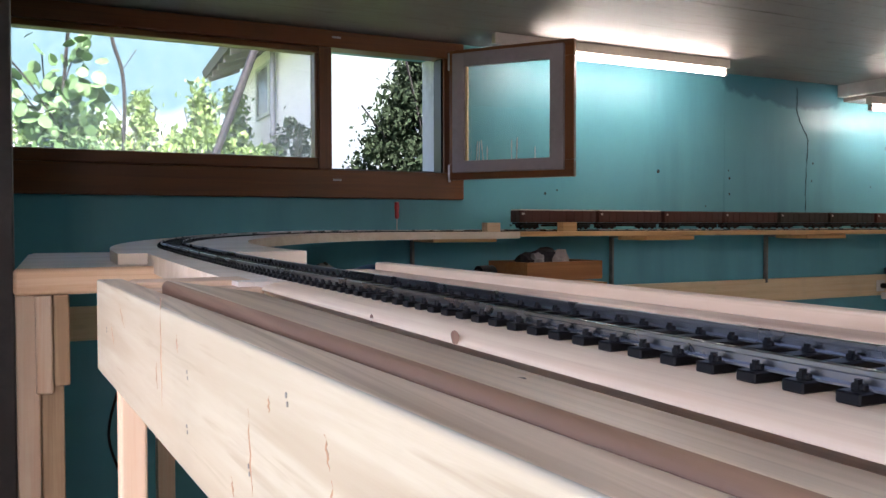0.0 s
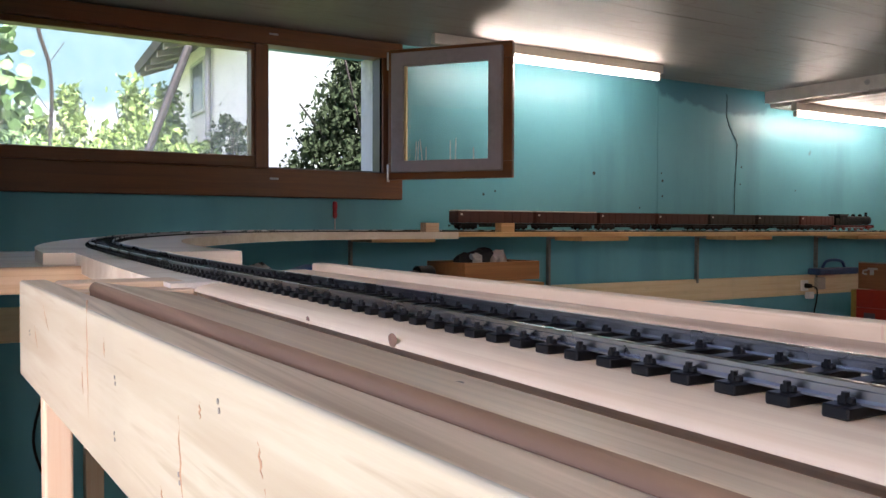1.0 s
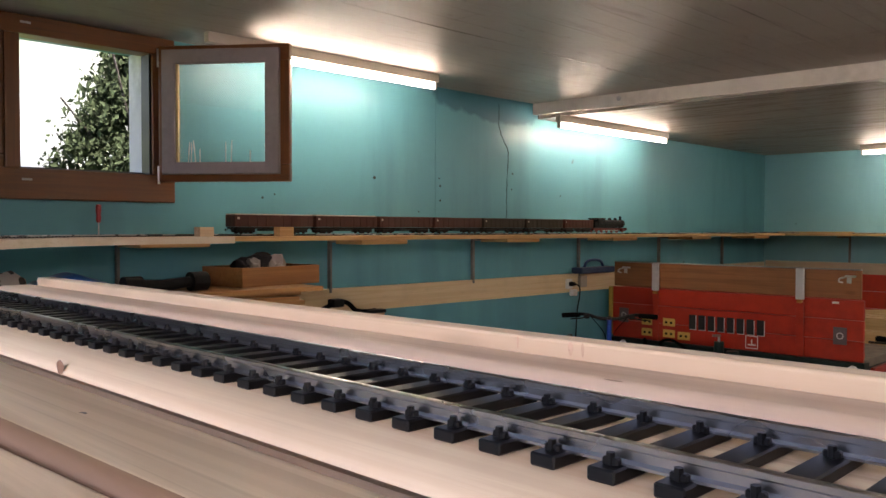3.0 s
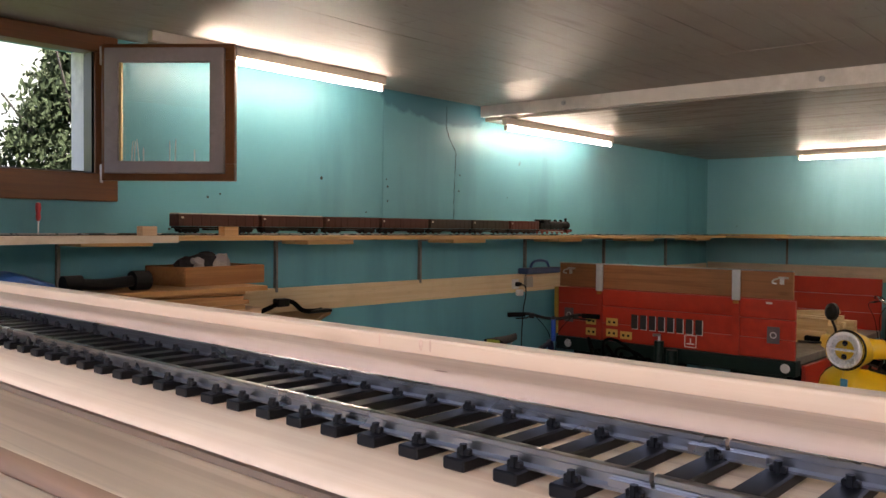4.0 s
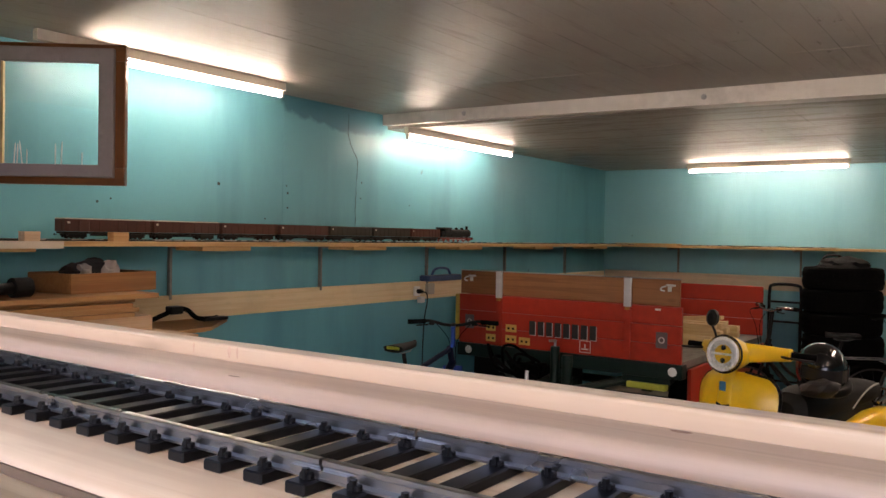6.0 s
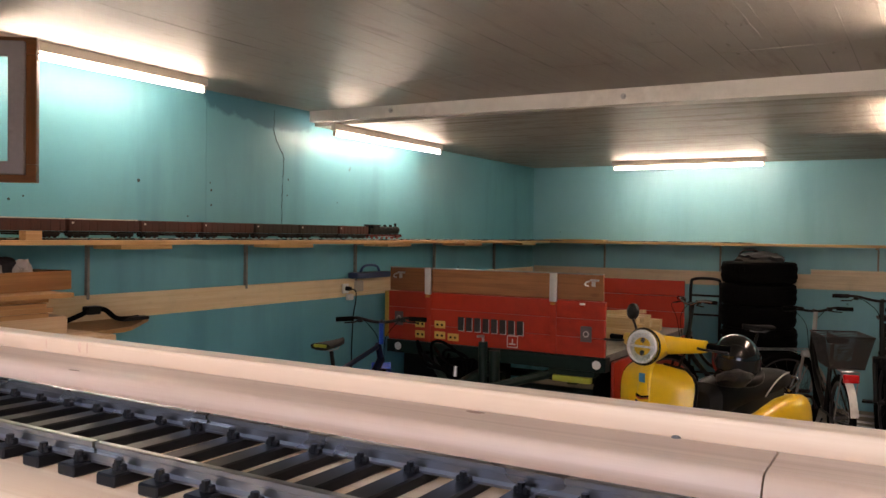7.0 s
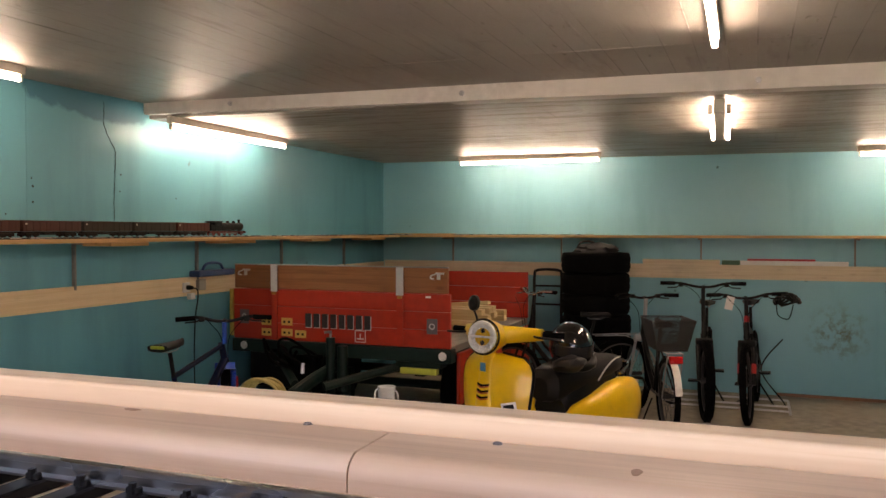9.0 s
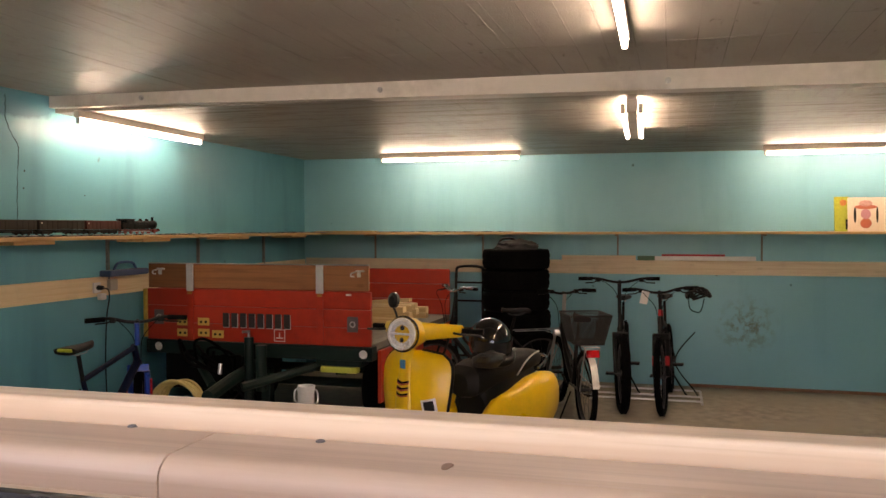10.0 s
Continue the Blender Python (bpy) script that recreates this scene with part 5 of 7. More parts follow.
part("cloth", bm, plain("black_cloth", (0.014, 0.014, 0.015), 0.9, 0, 0.2, 30, 0.4), bag, "", True)
part("strap", Pipe(smooth_line([(-0.05, 0.20, 0.02), (-0.06, 0.15, 0.10), (-0.04, 0.05, 0.105), (0, -0.02, 0.06)], 6), 0.012, 6), BLACK, bag)
part("tyre_hook", Pipe([(0, 0, 0.0), (0, 0, 0.02)], 0.02, 8), BLACK, bag)

# hand truck behind the trailer
ht = thing("hand_truck", pose(9.42, 1.96, 0), "black tubular hand truck standing against the wall", "hand truck")
part("frame_tube", Pipe(smooth_line([(0, 0.15, 0.05), (0.02, 0.15, 0.9), (0.03, 0.15, 1.20), (0.03, 0.11, 1.27), (0.03, -0.11, 1.27), (0.03, -0.15, 1.20), (0.02, -0.15, 0.9), (0, -0.15, 0.05)], 5), 0.016, 10), BLACK, ht, "", True)
for z in (0.3, 0.6, 0.9, 1.1):
    part("cross_bar", Pipe([(0.012, -0.15, z), (0.012, 0.15, z)], 0.011, 8), BLACK, ht)
part("toe_plate", Box(-0.22, 0.02, -0.18, 0.18, 0.0, 0.012, 0.003), BLACK, ht)
for s in (-1, 1):
    wheel("wheel", ht, 0.12, 0.06, 0.10, s * 0.22, 0.12, BLACK, RUBBER)

# ---- scooter ----
SCY = plain("yellow_scooter_paint", (0.78, 0.47, 0.012), 0.30, 0, 0.05, 20, 0, 0.45, 0.25)
SEAT = plain("dark_brown_vinyl", (0.008, 0.0068, 0.006), 0.6, 0, 0.12, 80, 0.15, 0.22)


def ellipse(c, ry, rz, n=24, power=2.0):
    out = []
    for k in range(n):
        a = 2 * math.pi * k / n
        ca, sa = math.cos(a), math.sin(a)
        out.append(Vector((c[0], c[1] + ry * math.copysign(abs(ca) ** (2 / power), ca), c[2] + rz * math.copysign(abs(sa) ** (2 / power), sa))))
    return out


def scooter(m):
    e = thing("scooter", m, "yellow motor scooter with dark seat parked beside the trailer", "scooter")
    # leg shield: a curved plate, wide at the height of the knees
    rows_ = []
    for i in range(15):
        u = i / 14
        z = 0.26 + 0.615 * (1 - (1 - u) ** 1.25)
        half = (0.175 + 0.085 * math.sin(min(1, u * 1.15) * math.pi * 0.60)) * math.sqrt(max(0.02, 1 - 0.93 * max(0, (u - 0.68) / 0.32) ** 2.6))
        fwd = 0.50 - 0.06 * u + 0.02 * math.sin(u * 3)
        rows_.append((z, half, fwd))
    bm = bmesh.new()
    grid = []
    for z, half, fwd in rows_:
        line_ = []
        for k in range(17):
            s = -1 + 2 * k / 16
            line_.append(Vector((fwd - 0.10 * abs(s) ** 2.2 * min(1, half / 0.2) + 0.012 * max(0, 1 - abs(s) / 0.35) ** 1.5, half * s, z)))
        grid.append(line_)
    front = [[bm.verts.new(p) for p in r] for r in grid]
    back = [[bm.verts.new(p - Vector((0.028, 0, 0))) for p in r] for r in grid]
    for g, flip in ((front, False), (back, True)):
        for i in range(len(g) - 1):
            for k in range(16):
                q = (g[i][k], g[i][k + 1], g[i + 1][k + 1], g[i + 1][k])
                bm.faces.new(q[::-1] if flip else q)
    for i in range(len(front) - 1):
        for k in (0, 16):
            bm.faces.new((front[i][k], front[i + 1][k], back[i + 1][k], back[i][k]))
    for i in (0, len(front) - 1):
        for k in range(16):
            bm.faces.new((front[i][k], front[i][k + 1], back[i][k + 1], back[i][k]))
    ls = part("leg_shield", bm, SCY, e, "", True)
    pts = [Vector((g[16].x - 0.014, g[16].y, g[16].z)) for g in grid]
    part("shield_edge", Pipe(pts, 0.011, 8), BLACK, ls, "black edge trim", True)
    part("shield_edge", Pipe([Vector((p.x, -p.y, p.z)) for p in pts], 0.011, 8), BLACK, ls, "black edge trim", True)
    rings = []
    for x, z, ry, rx in ((0.472, 0.30, 0.075, 0.05), (0.478, 0.45, 0.073, 0.046), (0.470, 0.60, 0.068, 0.040), (0.454, 0.76, 0.056, 0.034), (0.435, 0.875, 0.044, 0.026), (0.425, 0.90, 0.034, 0.02)):
        rings.append([Vector((x + rx * math.sin(2 * math.pi * k / 16), ry * math.cos(2 * math.pi * k / 16), z)) for k in range(16)])
    bm = bmesh.new()
    loft(bm, rings)
    nose = part("steering_cover", bm, SCY, e, "", True)
    REDSLOT = plain("red_slot_edge", (0.40, 0.012, 0.015), 0.35)
    for k in range(3):                 # three chevron slots
        for dz, th, mat_, out in ((0.0, 0.011, RUBBER, 0.002), (-0.0125, 0.006, REDSLOT, 0.0025)):
            rings = []
            for i in range(9):
                yy = -0.042 + 0.084 * i / 8
                zz = 0.70 - 0.034 * k + dz + 0.20 * abs(yy)
                xx = 0.470 + 0.0405 * math.sqrt(1 - (yy / 0.068) ** 2) + 0.10 * (0.60 - zz)
                rings.append([Vector((xx + out, yy, zz)), Vector((xx + out, yy, zz - th)), Vector((xx - 0.006, yy, zz - th)), Vector((xx - 0.006, yy, zz))])
            bm = bmesh.new()
            loft(bm, rings)
            part("slot", bm, mat_, nose, "dark slot" if mat_ is RUBBER else "red slot edge")
    part("badge", Box(0.489, 0.494, -0.020, 0.020, 0.775, 0.825, 0.001), plain("blue_badge", (0.04, 0.20, 0.32), 0.3), nose, "blue and black badge")
    st0 = part("sticker", Box(0.0, 0.003, -0.045, 0.045, -0.04, 0.04, 0.001), plain("white_sticker", (0.75, 0.74, 0.72), 0.4), ls, "white sticker with dark print")
    st0.matrix_basis = pose(0.452, 0.165, 0.575, 12, 0, 22)
    part("sticker_print", Box(0.0032, 0.0042, -0.032, 0.030, -0.028, 0.028, 0.0003), MBLACK, st0)
    # headset, turned a little to the left
    hm = pose(0.40, 0, 0.88, 0, -6, 12)
    bm = bmesh.new()
    rings = []
    for x, z, ry, rz in ((-0.06, 0.075, 0.05, 0.045), (-0.02, 0.085, 0.085, 0.065), (0.04, 0.088, 0.105, 0.085), (0.10, 0.085, 0.105, 0.098), (0.135, 0.083, 0.098, 0.096)):
        rings.append([hm @ p for p in ellipse((x, 0, z), ry, rz, 24)])
    loft(bm, rings)
    hs = part("headset", bm, SCY, e, "", True)
    for s in (-1, 1):
        bm = bmesh.new()
        rings = []
        for t in range(7):
            u = t / 6
            c = Vector((0.03 - 0.14 * u ** 1.5, s * (0.06 + 0.19 * u), 0.10 + 0.01 * u))
            rings.append([hm @ (c + Vector(((0.05 - 0.018 * u) * math.cos(2 * math.pi * k / 14), 0, (0.055 - 0.02 * u) * math.sin(2 * math.pi * k / 14)))) for k in range(14)])
        loft(bm, rings)
        part("headset_arm", bm, SCY, hs, "", True)
        part("grip", Pipe([hm @ Vector((-0.115, s * 0.25, 0.11)), hm @ Vector((-0.15, s * 0.37, 0.11))], 0.018, 12), RUBBER, hs)
        part("brake_lever", Pipe([hm @ p for p in smooth_line([(-0.06, s * 0.22, 0.10), (-0.04, s * 0.27, 0.095), (-0.09, s * 0.38, 0.09)], 4)], 0.007, 6), BLACK, hs)
        if s > 0:
            continue
        mr = part("mirror_stalk", Pipe([hm @ p for p in smooth_line([(-0.06, s * 0.15, 0.13), (-0.06, s * 0.16, 0.18), (-0.065, s * 0.185, 0.225), (-0.065, s * 0.20, 0.255)], 5)], 0.007, 8), BLACK, hs)
        bm = bmesh.new()
        loft(bm, [[hm @ p for p in ellipse((-0.075, s * 0.185, 0.27), 0.03, 0.035, 18)], [hm @ p for p in ellipse((-0.068, s * 0.185, 0.27), 0.036, 0.048, 18)], [hm @ p for p in ellipse((-0.045, s * 0.185, 0.27), 0.034, 0.046, 18)], [hm @ p for p in ellipse((-0.03, s * 0.185, 0.27), 0.018, 0.026, 18)]])
        part("mirror", bm, BLACK, mr, "black mirror", True)
    bm = bmesh.new()
    part("bezel", Lathe([(0.092, -0.012), (0.102, -0.010), (0.104, 0.002), (0.094, 0.012), (0.086, 0.004)], hm @ pose(0.125, 0, 0.083, 0, 90, 0), 32), BLACK, hs, "black bezel", True)
    lathe(bm, [(0.072, 0.0), (0.088, 0.0), (0.092, 0.012), (0.088, 0.024), (0.076, 0.024), (0.072, 0.0)], hm @ pose(0.125, 0, 0.083, 0, 90, 0), 32)
    HLS = plain("bright_reflector", (0.85, 0.85, 0.86), 0.3, 0.3, 0.25, 90)
    hl = part("headlight", bm, HLS, e, "round chrome rimmed headlight", True)
    part("reflector_bowl", Lathe([(0.0, 0.0), (0.04, 0.004), (0.074, 0.015)], hm @ pose(0.128, 0, 0.083, 0, 90, 0), 28), HLS, hl, "bright reflector", True)
    part("headlight_bar", Box(0, 0.014, -0.072, 0.072, -0.006, 0.006, 0.003), HLS, hl).matrix_basis = hm @ pose(0.136, 0, 0.083)
    for zz in (-0.034, 0.034):
        part("lamp_lens", Lathe([(0.0, 0.008), (0.010, 0.006), (0.015, 0.0)], hm @ pose(0.134, 0, 0.083 + zz, 0, 90, 0), 18), plain("dark_lens", (0.05, 0.05, 0.055), 0.08, 0.3), hl, "dark projector lens", True)
    part("lens_cover", Lathe([(0.0, 0.018), (0.04, 0.013), (0.073, 0.0), (0.073, -0.002), (0.04, 0.011), (0.0, 0.016)], hm @ pose(0.142, 0, 0.083, 0, 90, 0), 28), GLASS, hl, "clear lens", True)
    # floor, tunnel and underseat
    part("floorboard", Box(-0.16, 0.44, -0.19, 0.19, 0.235, 0.275, 0.015), MBLACK, e)
    bm = bmesh.new()
    loft(bm, [ellipse((x, 0, z), ry, rz, 18, 2.6) for x, z, ry, rz in ((-0.12, 0.40, 0.13, 0.15), (-0.18, 0.47, 0.15, 0.22), (-0.30, 0.52, 0.16, 0.24), (-0.50, 0.54, 0.15, 0.20), (-0.70, 0.56, 0.10, 0.12))])
    part("underseat", bm, MBLACK, e, "", True)
    # rear cowls
    for s in (-1, 1):
        bm = bmesh.new()
        rings = []
        for x, y, z, ry, rz in ((-0.02, 0.13, 0.33, 0.02, 0.05), (-0.16, 0.155, 0.37, 0.06, 0.14), (-0.34, 0.180, 0.395, 0.09, 0.165), (-0.50, 0.19, 0.425, 0.105, 0.19), (-0.66, 0.18, 0.44, 0.105, 0.185), (-0.80, 0.14, 0.445, 0.085, 0.155), (-0.90, 0.10, 0.445, 0.045, 0.10), (-0.94, 0.08, 0.48, 0.008, 0.02)):
            rings.append(ellipse((x, s * y, z), ry, rz, 24, 2.3))
        loft(bm, rings)
        part("rear_cowl", bm, SCY, e, "", True)
        part("turn_signal", Box(-0.90, -0.82, s * 0.13 - 0.02, s * 0.13 + 0.02, 0.50, 0.55, 0.01), CHROME, e)
    bm = bmesh.new()
    loft(bm, [ellipse((x, 0, z), ry, rz, 20, 2.8) for x, z, ry, rz in ((-0.02, 0.60, 0.06, 0.07), (-0.06, 0.62, 0.120, 0.10), (-0.18, 0.645, 0.150, 0.10), (-0.35, 0.66, 0.160, 0.09), (-0.47, 0.68, 0.155, 0.08), (-0.62, 0.69, 0.140, 0.07), (-0.76, 0.69, 0.105, 0.055), (-0.82, 0.685, 0.05, 0.03))])
    st_ = part("seat", bm, SEAT, e, "dark vinyl seat", True)
    for s in (-1, 1):
        part("piping", Pipe(smooth_line([(-0.40, s * 0.165, 0.63), (-0.50, s * 0.158, 0.70), (-0.62, s * 0.135, 0.735), (-0.74, s * 0.10, 0.738)], 5), 0.005, 6), plain("grey_piping", (0.42, 0.40, 0.37), 0.5), st_, "pale piping", True)
    part("grab_rail", Pipe(smooth_line([(-0.66, 0.15, 0.64), (-0.84, 0.10, 0.68), (-0.88, 0, 0.69), (-0.84, -0.10, 0.68), (-0.66, -0.15, 0.64)], 5), 0.009, 8), CHROME, e, "chrome grab rail", True)
    fm = bmesh.new()
    rings = []
    for k in range(9):
        a = radians(10 + 150 * k / 8)
        rings.append([Vector((0.62 + 0.27 * math.cos(a), yy * (0.085 if abs(yy) < 1.1 else 1), 0.23 + (0.27 - 0.05 * abs(yy)) * math.sin(a))) for yy in (-1, -0.6, 0, 0.6, 1)] + [Vector((0.62 + 0.25 * math.cos(a), yy * 0.08, 0.23 + (0.25 - 0.05 * abs(yy)) * math.sin(a))) for yy in (1, 0, -1)])
    loft(fm, rings)
    part("front_mudguard", fm, SCY, e, "", True)
    wheel("wheel", e, 0.235, 0.12, 0.62, 0, 0.235, SILVER, RUBBER)
    wheel("wheel", e, 0.235, 0.13, -0.72, 0, 0.235, SILVER, RUBBER)
    part("stand", Pipe([(-0.28, 0.14, 0.01), (-0.24, 0.11, 0.25)], 0.012, 6), STEEL, e)
    part("number_plate", Box(-0.985, -0.98, -0.09, 0.09, 0.42, 0.55, 0.003), WHITE, e, "plain plate")
    return e


SC = pose(6.040, 1.190, 0, 0, 0, 155.5) @ Matrix.Scale(1.08, 4)
sc = scooter(SC)
mh = thing("motorcycle_helmet", pose(6.20, 1.005, 0.928, 0, 8, 215), "glossy black motorcycle helmet lying on the scooter seat", "helmet")
mh.matrix_basis = mh.matrix_basis @ Matrix.Scale(1.08, 4)
bm = bmesh.new()
bmesh.ops.create_uvsphere(bm, u_segments=32, v_segments=20, radius=1.0)
for v in bm.verts:
    v.co = Vector((v.co.x * 0.158, v.co.y * 0.132, max(v.co.z, -0.8) * 0.15))
part("shell", bm, plain("gloss_black_shell", (0.010, 0.010, 0.011), 0.14, 0, 0.05, 30, 0, 0.5, 0.6), mh, "", True)
bm = bmesh.new()
rings = []
for k in range(13):
    a = radians(-78 + 156 * k / 12)
    rings.append([Vector((r_ * 0.163 * math.cos(a), r_ * 0.137 * math.sin(a), z)) for r_, z in ((1.0, -0.035), (1.0, 0.035), (0.985, 0.035), (0.985, -0.035))])
loft(bm, rings)
part("visor", bm, plain("dark_visor", (0.02, 0.02, 0.022), 0.05, 0, 0.02, 20), mh, "dark tinted visor", True)
part("chin_bar", Pipe(smooth_line([(0.05, 0.126, -0.07), (0.125, 0.085, -0.085), (0.158, 0, -0.09), (0.125, -0.085, -0.085), (0.05, -0.126, -0.07)], 5), 0.028, 10), BLACK, mh, "", True)
part("decor_line", Pipe(smooth_line([(-0.06, 0.125, 0.02), (0.02, 0.135, 0.0), (0.09, 0.112, -0.03)], 5), 0.003, 5), SILVER, mh, "silver line")
bm = bmesh.new()
bmesh.ops.create_icosphere(bm, subdivisions=3, radius=1.0)
for v in bm.verts:
    k = 1 + 0.25 * noise.noise(v.co * 1.8)
    v.co = Vector((v.co.x * 0.13 * k, v.co.y * 0.10 * k, v.co.z * 0.055 * k))
gl = thing("riding_gloves", pose(6.02, 0.98, 0.835, 0, 15, 40), "black riding gloves tucked under the helmet", "gloves")
part("leather", bm, plain("black_leather", (0.014, 0.013, 0.013), 0.5, 0, 0.2, 40, 0.3), gl, "", True)

# ---- the model train on the wall shelf ----
WBROWN = plain("brown_wagon_paint", (0.060, 0.015, 0.008), 0.55, 0, 0.18, 120)
WDARK = plain("dark_wagon_paint", (0.026, 0.017, 0.010), 0.6, 0, 0.18, 120)
WRED = plain("red_brown_wagon_paint", (0.085, 0.017, 0.009), 0.55, 0, 0.18, 120)
WTOP = plain("pale_wagon_cover", (0.50, 0.44, 0.38), 0.6, 0, 0.1, 60)


def model_wheelset(bm, x, r):
    for s in (-1, 1):
        lathe(bm, [(0, -0.003), (r * 0.8, -0.003), (r, 0.0), (r, 0.003), (0, 0.004)], pose(x, s * 0.024, r + 0.0148, 90, 0, 0), 14)
    rod(bm, (x, -0.024, r + 0.0148), (x, 0.024, r + 0.0148), 0.003, 6)


def wagon(m, mat, length, label, cover=False):
    e = thing("model_wagon", m, label, "model wagon", "goods train on the shelf")
    h0, h1, hw = 0.051, 0.112, 0.047
    L = length / 2 - 0.012
    part("wagon_body", Box(-L, L, -hw, hw, h0, h1, 0.002), mat, e)
    n = 9
    for s in (-1, 1):
        for k in range(n):
            x = -L + 2 * L * (k + 0.5) / n
            part("side_rib", Box(x - 0.004, x + 0.004, s * hw - (0.003 if s < 0 else 0.0), s * hw + (0.003 if s > 0 else 0.0), h0 + 0.002, h1 - 0.004), mat, e)
        part("door_plank", Box(-L * 0.12, L * 0.12, s * (hw + 0.0035) - 0.0005, s * (hw + 0.0035) + 0.0005, h0 + 0.004, h1 - 0.008), mat, e)
        part("name_plate", Box(-L * 0.95, -L * 0.89, s * (hw + 0.0038) - 0.0004, s * (hw + 0.0038) + 0.0004, h1 - 0.022, h1 - 0.012), WTOP, e, "pale lettering plate")
    for s in (-1, 1):
        part("end_rib", Box(s * L - 0.003, s * L + 0.003, -0.02, 0.02, h0 + 0.005, h1 - 0.005), mat, e)
        for q in (-1, 1):
            part("buffer", Lathe([(0.002, 0), (0.002, 0.010), (0.006, 0.010), (0.006, 0.012), (0, 0.012)], pose(s * L, q * 0.028, 0.036, 0, s * 90, 0), 10), BLACK, e)
    if cover:
        part("wagon_cover", Box(-L + 0.001, L - 0.001, -hw + 0.002, hw - 0.002, h1 + 0.0005, h1 + 0.006, 0.002), WTOP, e, "pale flat cover")
    else:
        part("top_rim", Box(-L, L, -hw, hw, h1 + 0.0005, h1 + 0.003, 0.001), mat, e)
    part("underframe", Box(-L, L, -0.03, 0.03, 0.040, h0 - 0.001, 0.001), BLACK, e)
    part("brake_gear", Box(-L * 0.25, L * 0.25, -0.034, 0.034, 0.030, 0.0395, 0.002), BLACK, e)
    for s in (-1, 1):
        bm = bmesh.new()
        x = s * (L - 0.075)
        for d in (-0.028, 0.028):
            model_wheelset(bm, x + d, 0.0165)
        for q in (-1, 1):
            box(bm, x - 0.048, x + 0.048, q * 0.034 - 0.003, q * 0.034 + 0.003, 0.022, 0.040, 0.002, 1)
        part("bogie", bm, BLACK, e)
    return e


def locomotive(m, length=0.52):
    e = thing("model_locomotive", m, "black model steam locomotive with red running gear", "model locomotive", "goods train on the shelf")
    LB = plain("loco_black", (0.003, 0.0035, 0.0035), 0.5, 0, 0.12, 90, 0, 0.15)
    LR = plain("loco_red", (0.14, 0.010, 0.008), 0.5, 0, 0.15, 90)
    part("loco_frame", Box(-0.235, 0.20, -0.030, 0.030, 0.036, 0.050, 0.002), LR, e, "red frame")
    part("running_board", Box(-0.24, 0.205, -0.046, 0.046, 0.0505, 0.055, 0.001), LB, e)
    part("boiler", Rod((-0.10, 0, 0.088), (0.17, 0, 0.088), 0.031, 24), LB, e, "", True)
    part("smokebox", Rod((0.1705, 0, 0.088), (0.20, 0, 0.088), 0.033, 24), LB, e, "", True)
    part("chimney", Lathe([(0, 0), (0.012, 0), (0.009, 0.008), (0.010, 0.026), (0.013, 0.030), (0, 0.030)], pose(0.182, 0, 0.116), 14), LB, e, "", True)
    for x in (0.03, 0.11):
        part("dome", Lathe([(0, 0.020), (0.009, 0.018), (0.014, 0.010), (0.015, 0)], pose(x, 0, 0.115), 14), LB, e, "", True)
    part("cab", Box(-0.19, -0.10, -0.044, 0.044, 0.0555, 0.122, 0.002), LB, e)
    part("cab_roof", Box(-0.20, -0.09, -0.048, 0.048, 0.1225, 0.131, 0.004), LB, e)
    for s in (-1, 1):
        part("cab_window", Box(-0.165, -0.125, s * 0.0445 - 0.0006, s * 0.0445 + 0.0006, 0.09, 0.112), BLACK, e, "dark cab window")
        part("side_tank", Box(-0.0995, 0.07, s * 0.036 - 0.009, s * 0.036 + 0.009, 0.0555, 0.09, 0.002), LB, e)
        part("handrail", Pipe([(-0.09, s * 0.034, 0.102), (0.19, s * 0.034, 0.102)], 0.0009, 6), LB, e)
        part("cylinder", Rod((0.13, s * 0.040, 0.038), (0.18, s * 0.040, 0.038), 0.011, 14), LR, e)
        part("coupling_rod", Box(-0.12, 0.10, s * 0.034 - 0.0012, s * 0.034 + 0.0012, 0.032, 0.036), STEEL, e)
    for x, r in ((-0.12, 0.021), (-0.05, 0.021), (0.02, 0.021), (0.09, 0.021), (0.175, 0.013), (-0.19, 0.013)):
        bm = bmesh.new()
        model_wheelset(bm, x, r)
        part("wheelset", bm, LR, e, "red spoked wheels", True)
    part("coal_bunker", Box(-0.235, -0.1905, -0.042, 0.042, 0.0555, 0.10, 0.002), LB, e)
    part("buffer_beam", Box(0.2055, 0.213, -0.045, 0.045, 0.034, 0.052, 0.001), LR, e, "red buffer beam")
    for q in (-1, 1):
        part("buffer", Lathe([(0.003, 0), (0.003, 0.014), (0.008, 0.014), (0.008, 0.017), (0, 0.017)], pose(0.213, q * 0.028, 0.042, 0, 90, 0), 12), LB, e)
    part("front_lamp", Rod((0.214, 0.03, 0.064), (0.226, 0.03, 0.064), 0.006, 12), WTOP, e)
    return e


def on_track(s):
    p, yaw, pitch = along(s)
    return pose(p.x, p.y, p.z - 0.0037, 0, -pitch, yaw)


s_ = 6.26
for k, (mat, L, txt, cov) in enumerate(((WBROWN, 0.50, "brown model goods wagon with pale cover on the shelf track", True), (WBROWN, 0.455, "brown model goods wagon with pale cover on the shelf track", True), (WBROWN, 0.455, "brown ribbed model goods wagon on the shelf track", False), (WBROWN, 0.455, "brown ribbed model goods wagon on the shelf track", False), (WDARK, 0.445, "dark ribbed model goods wagon on the shelf track", False), (WDARK, 0.445, "dark ribbed model goods wagon on the shelf track", False), (WRED, 0.39, "short reddish brown model goods wagon on the shelf track", False))):
    wagon(on_track(s_ + L / 2), mat, L, txt, cov)
    s_ += L
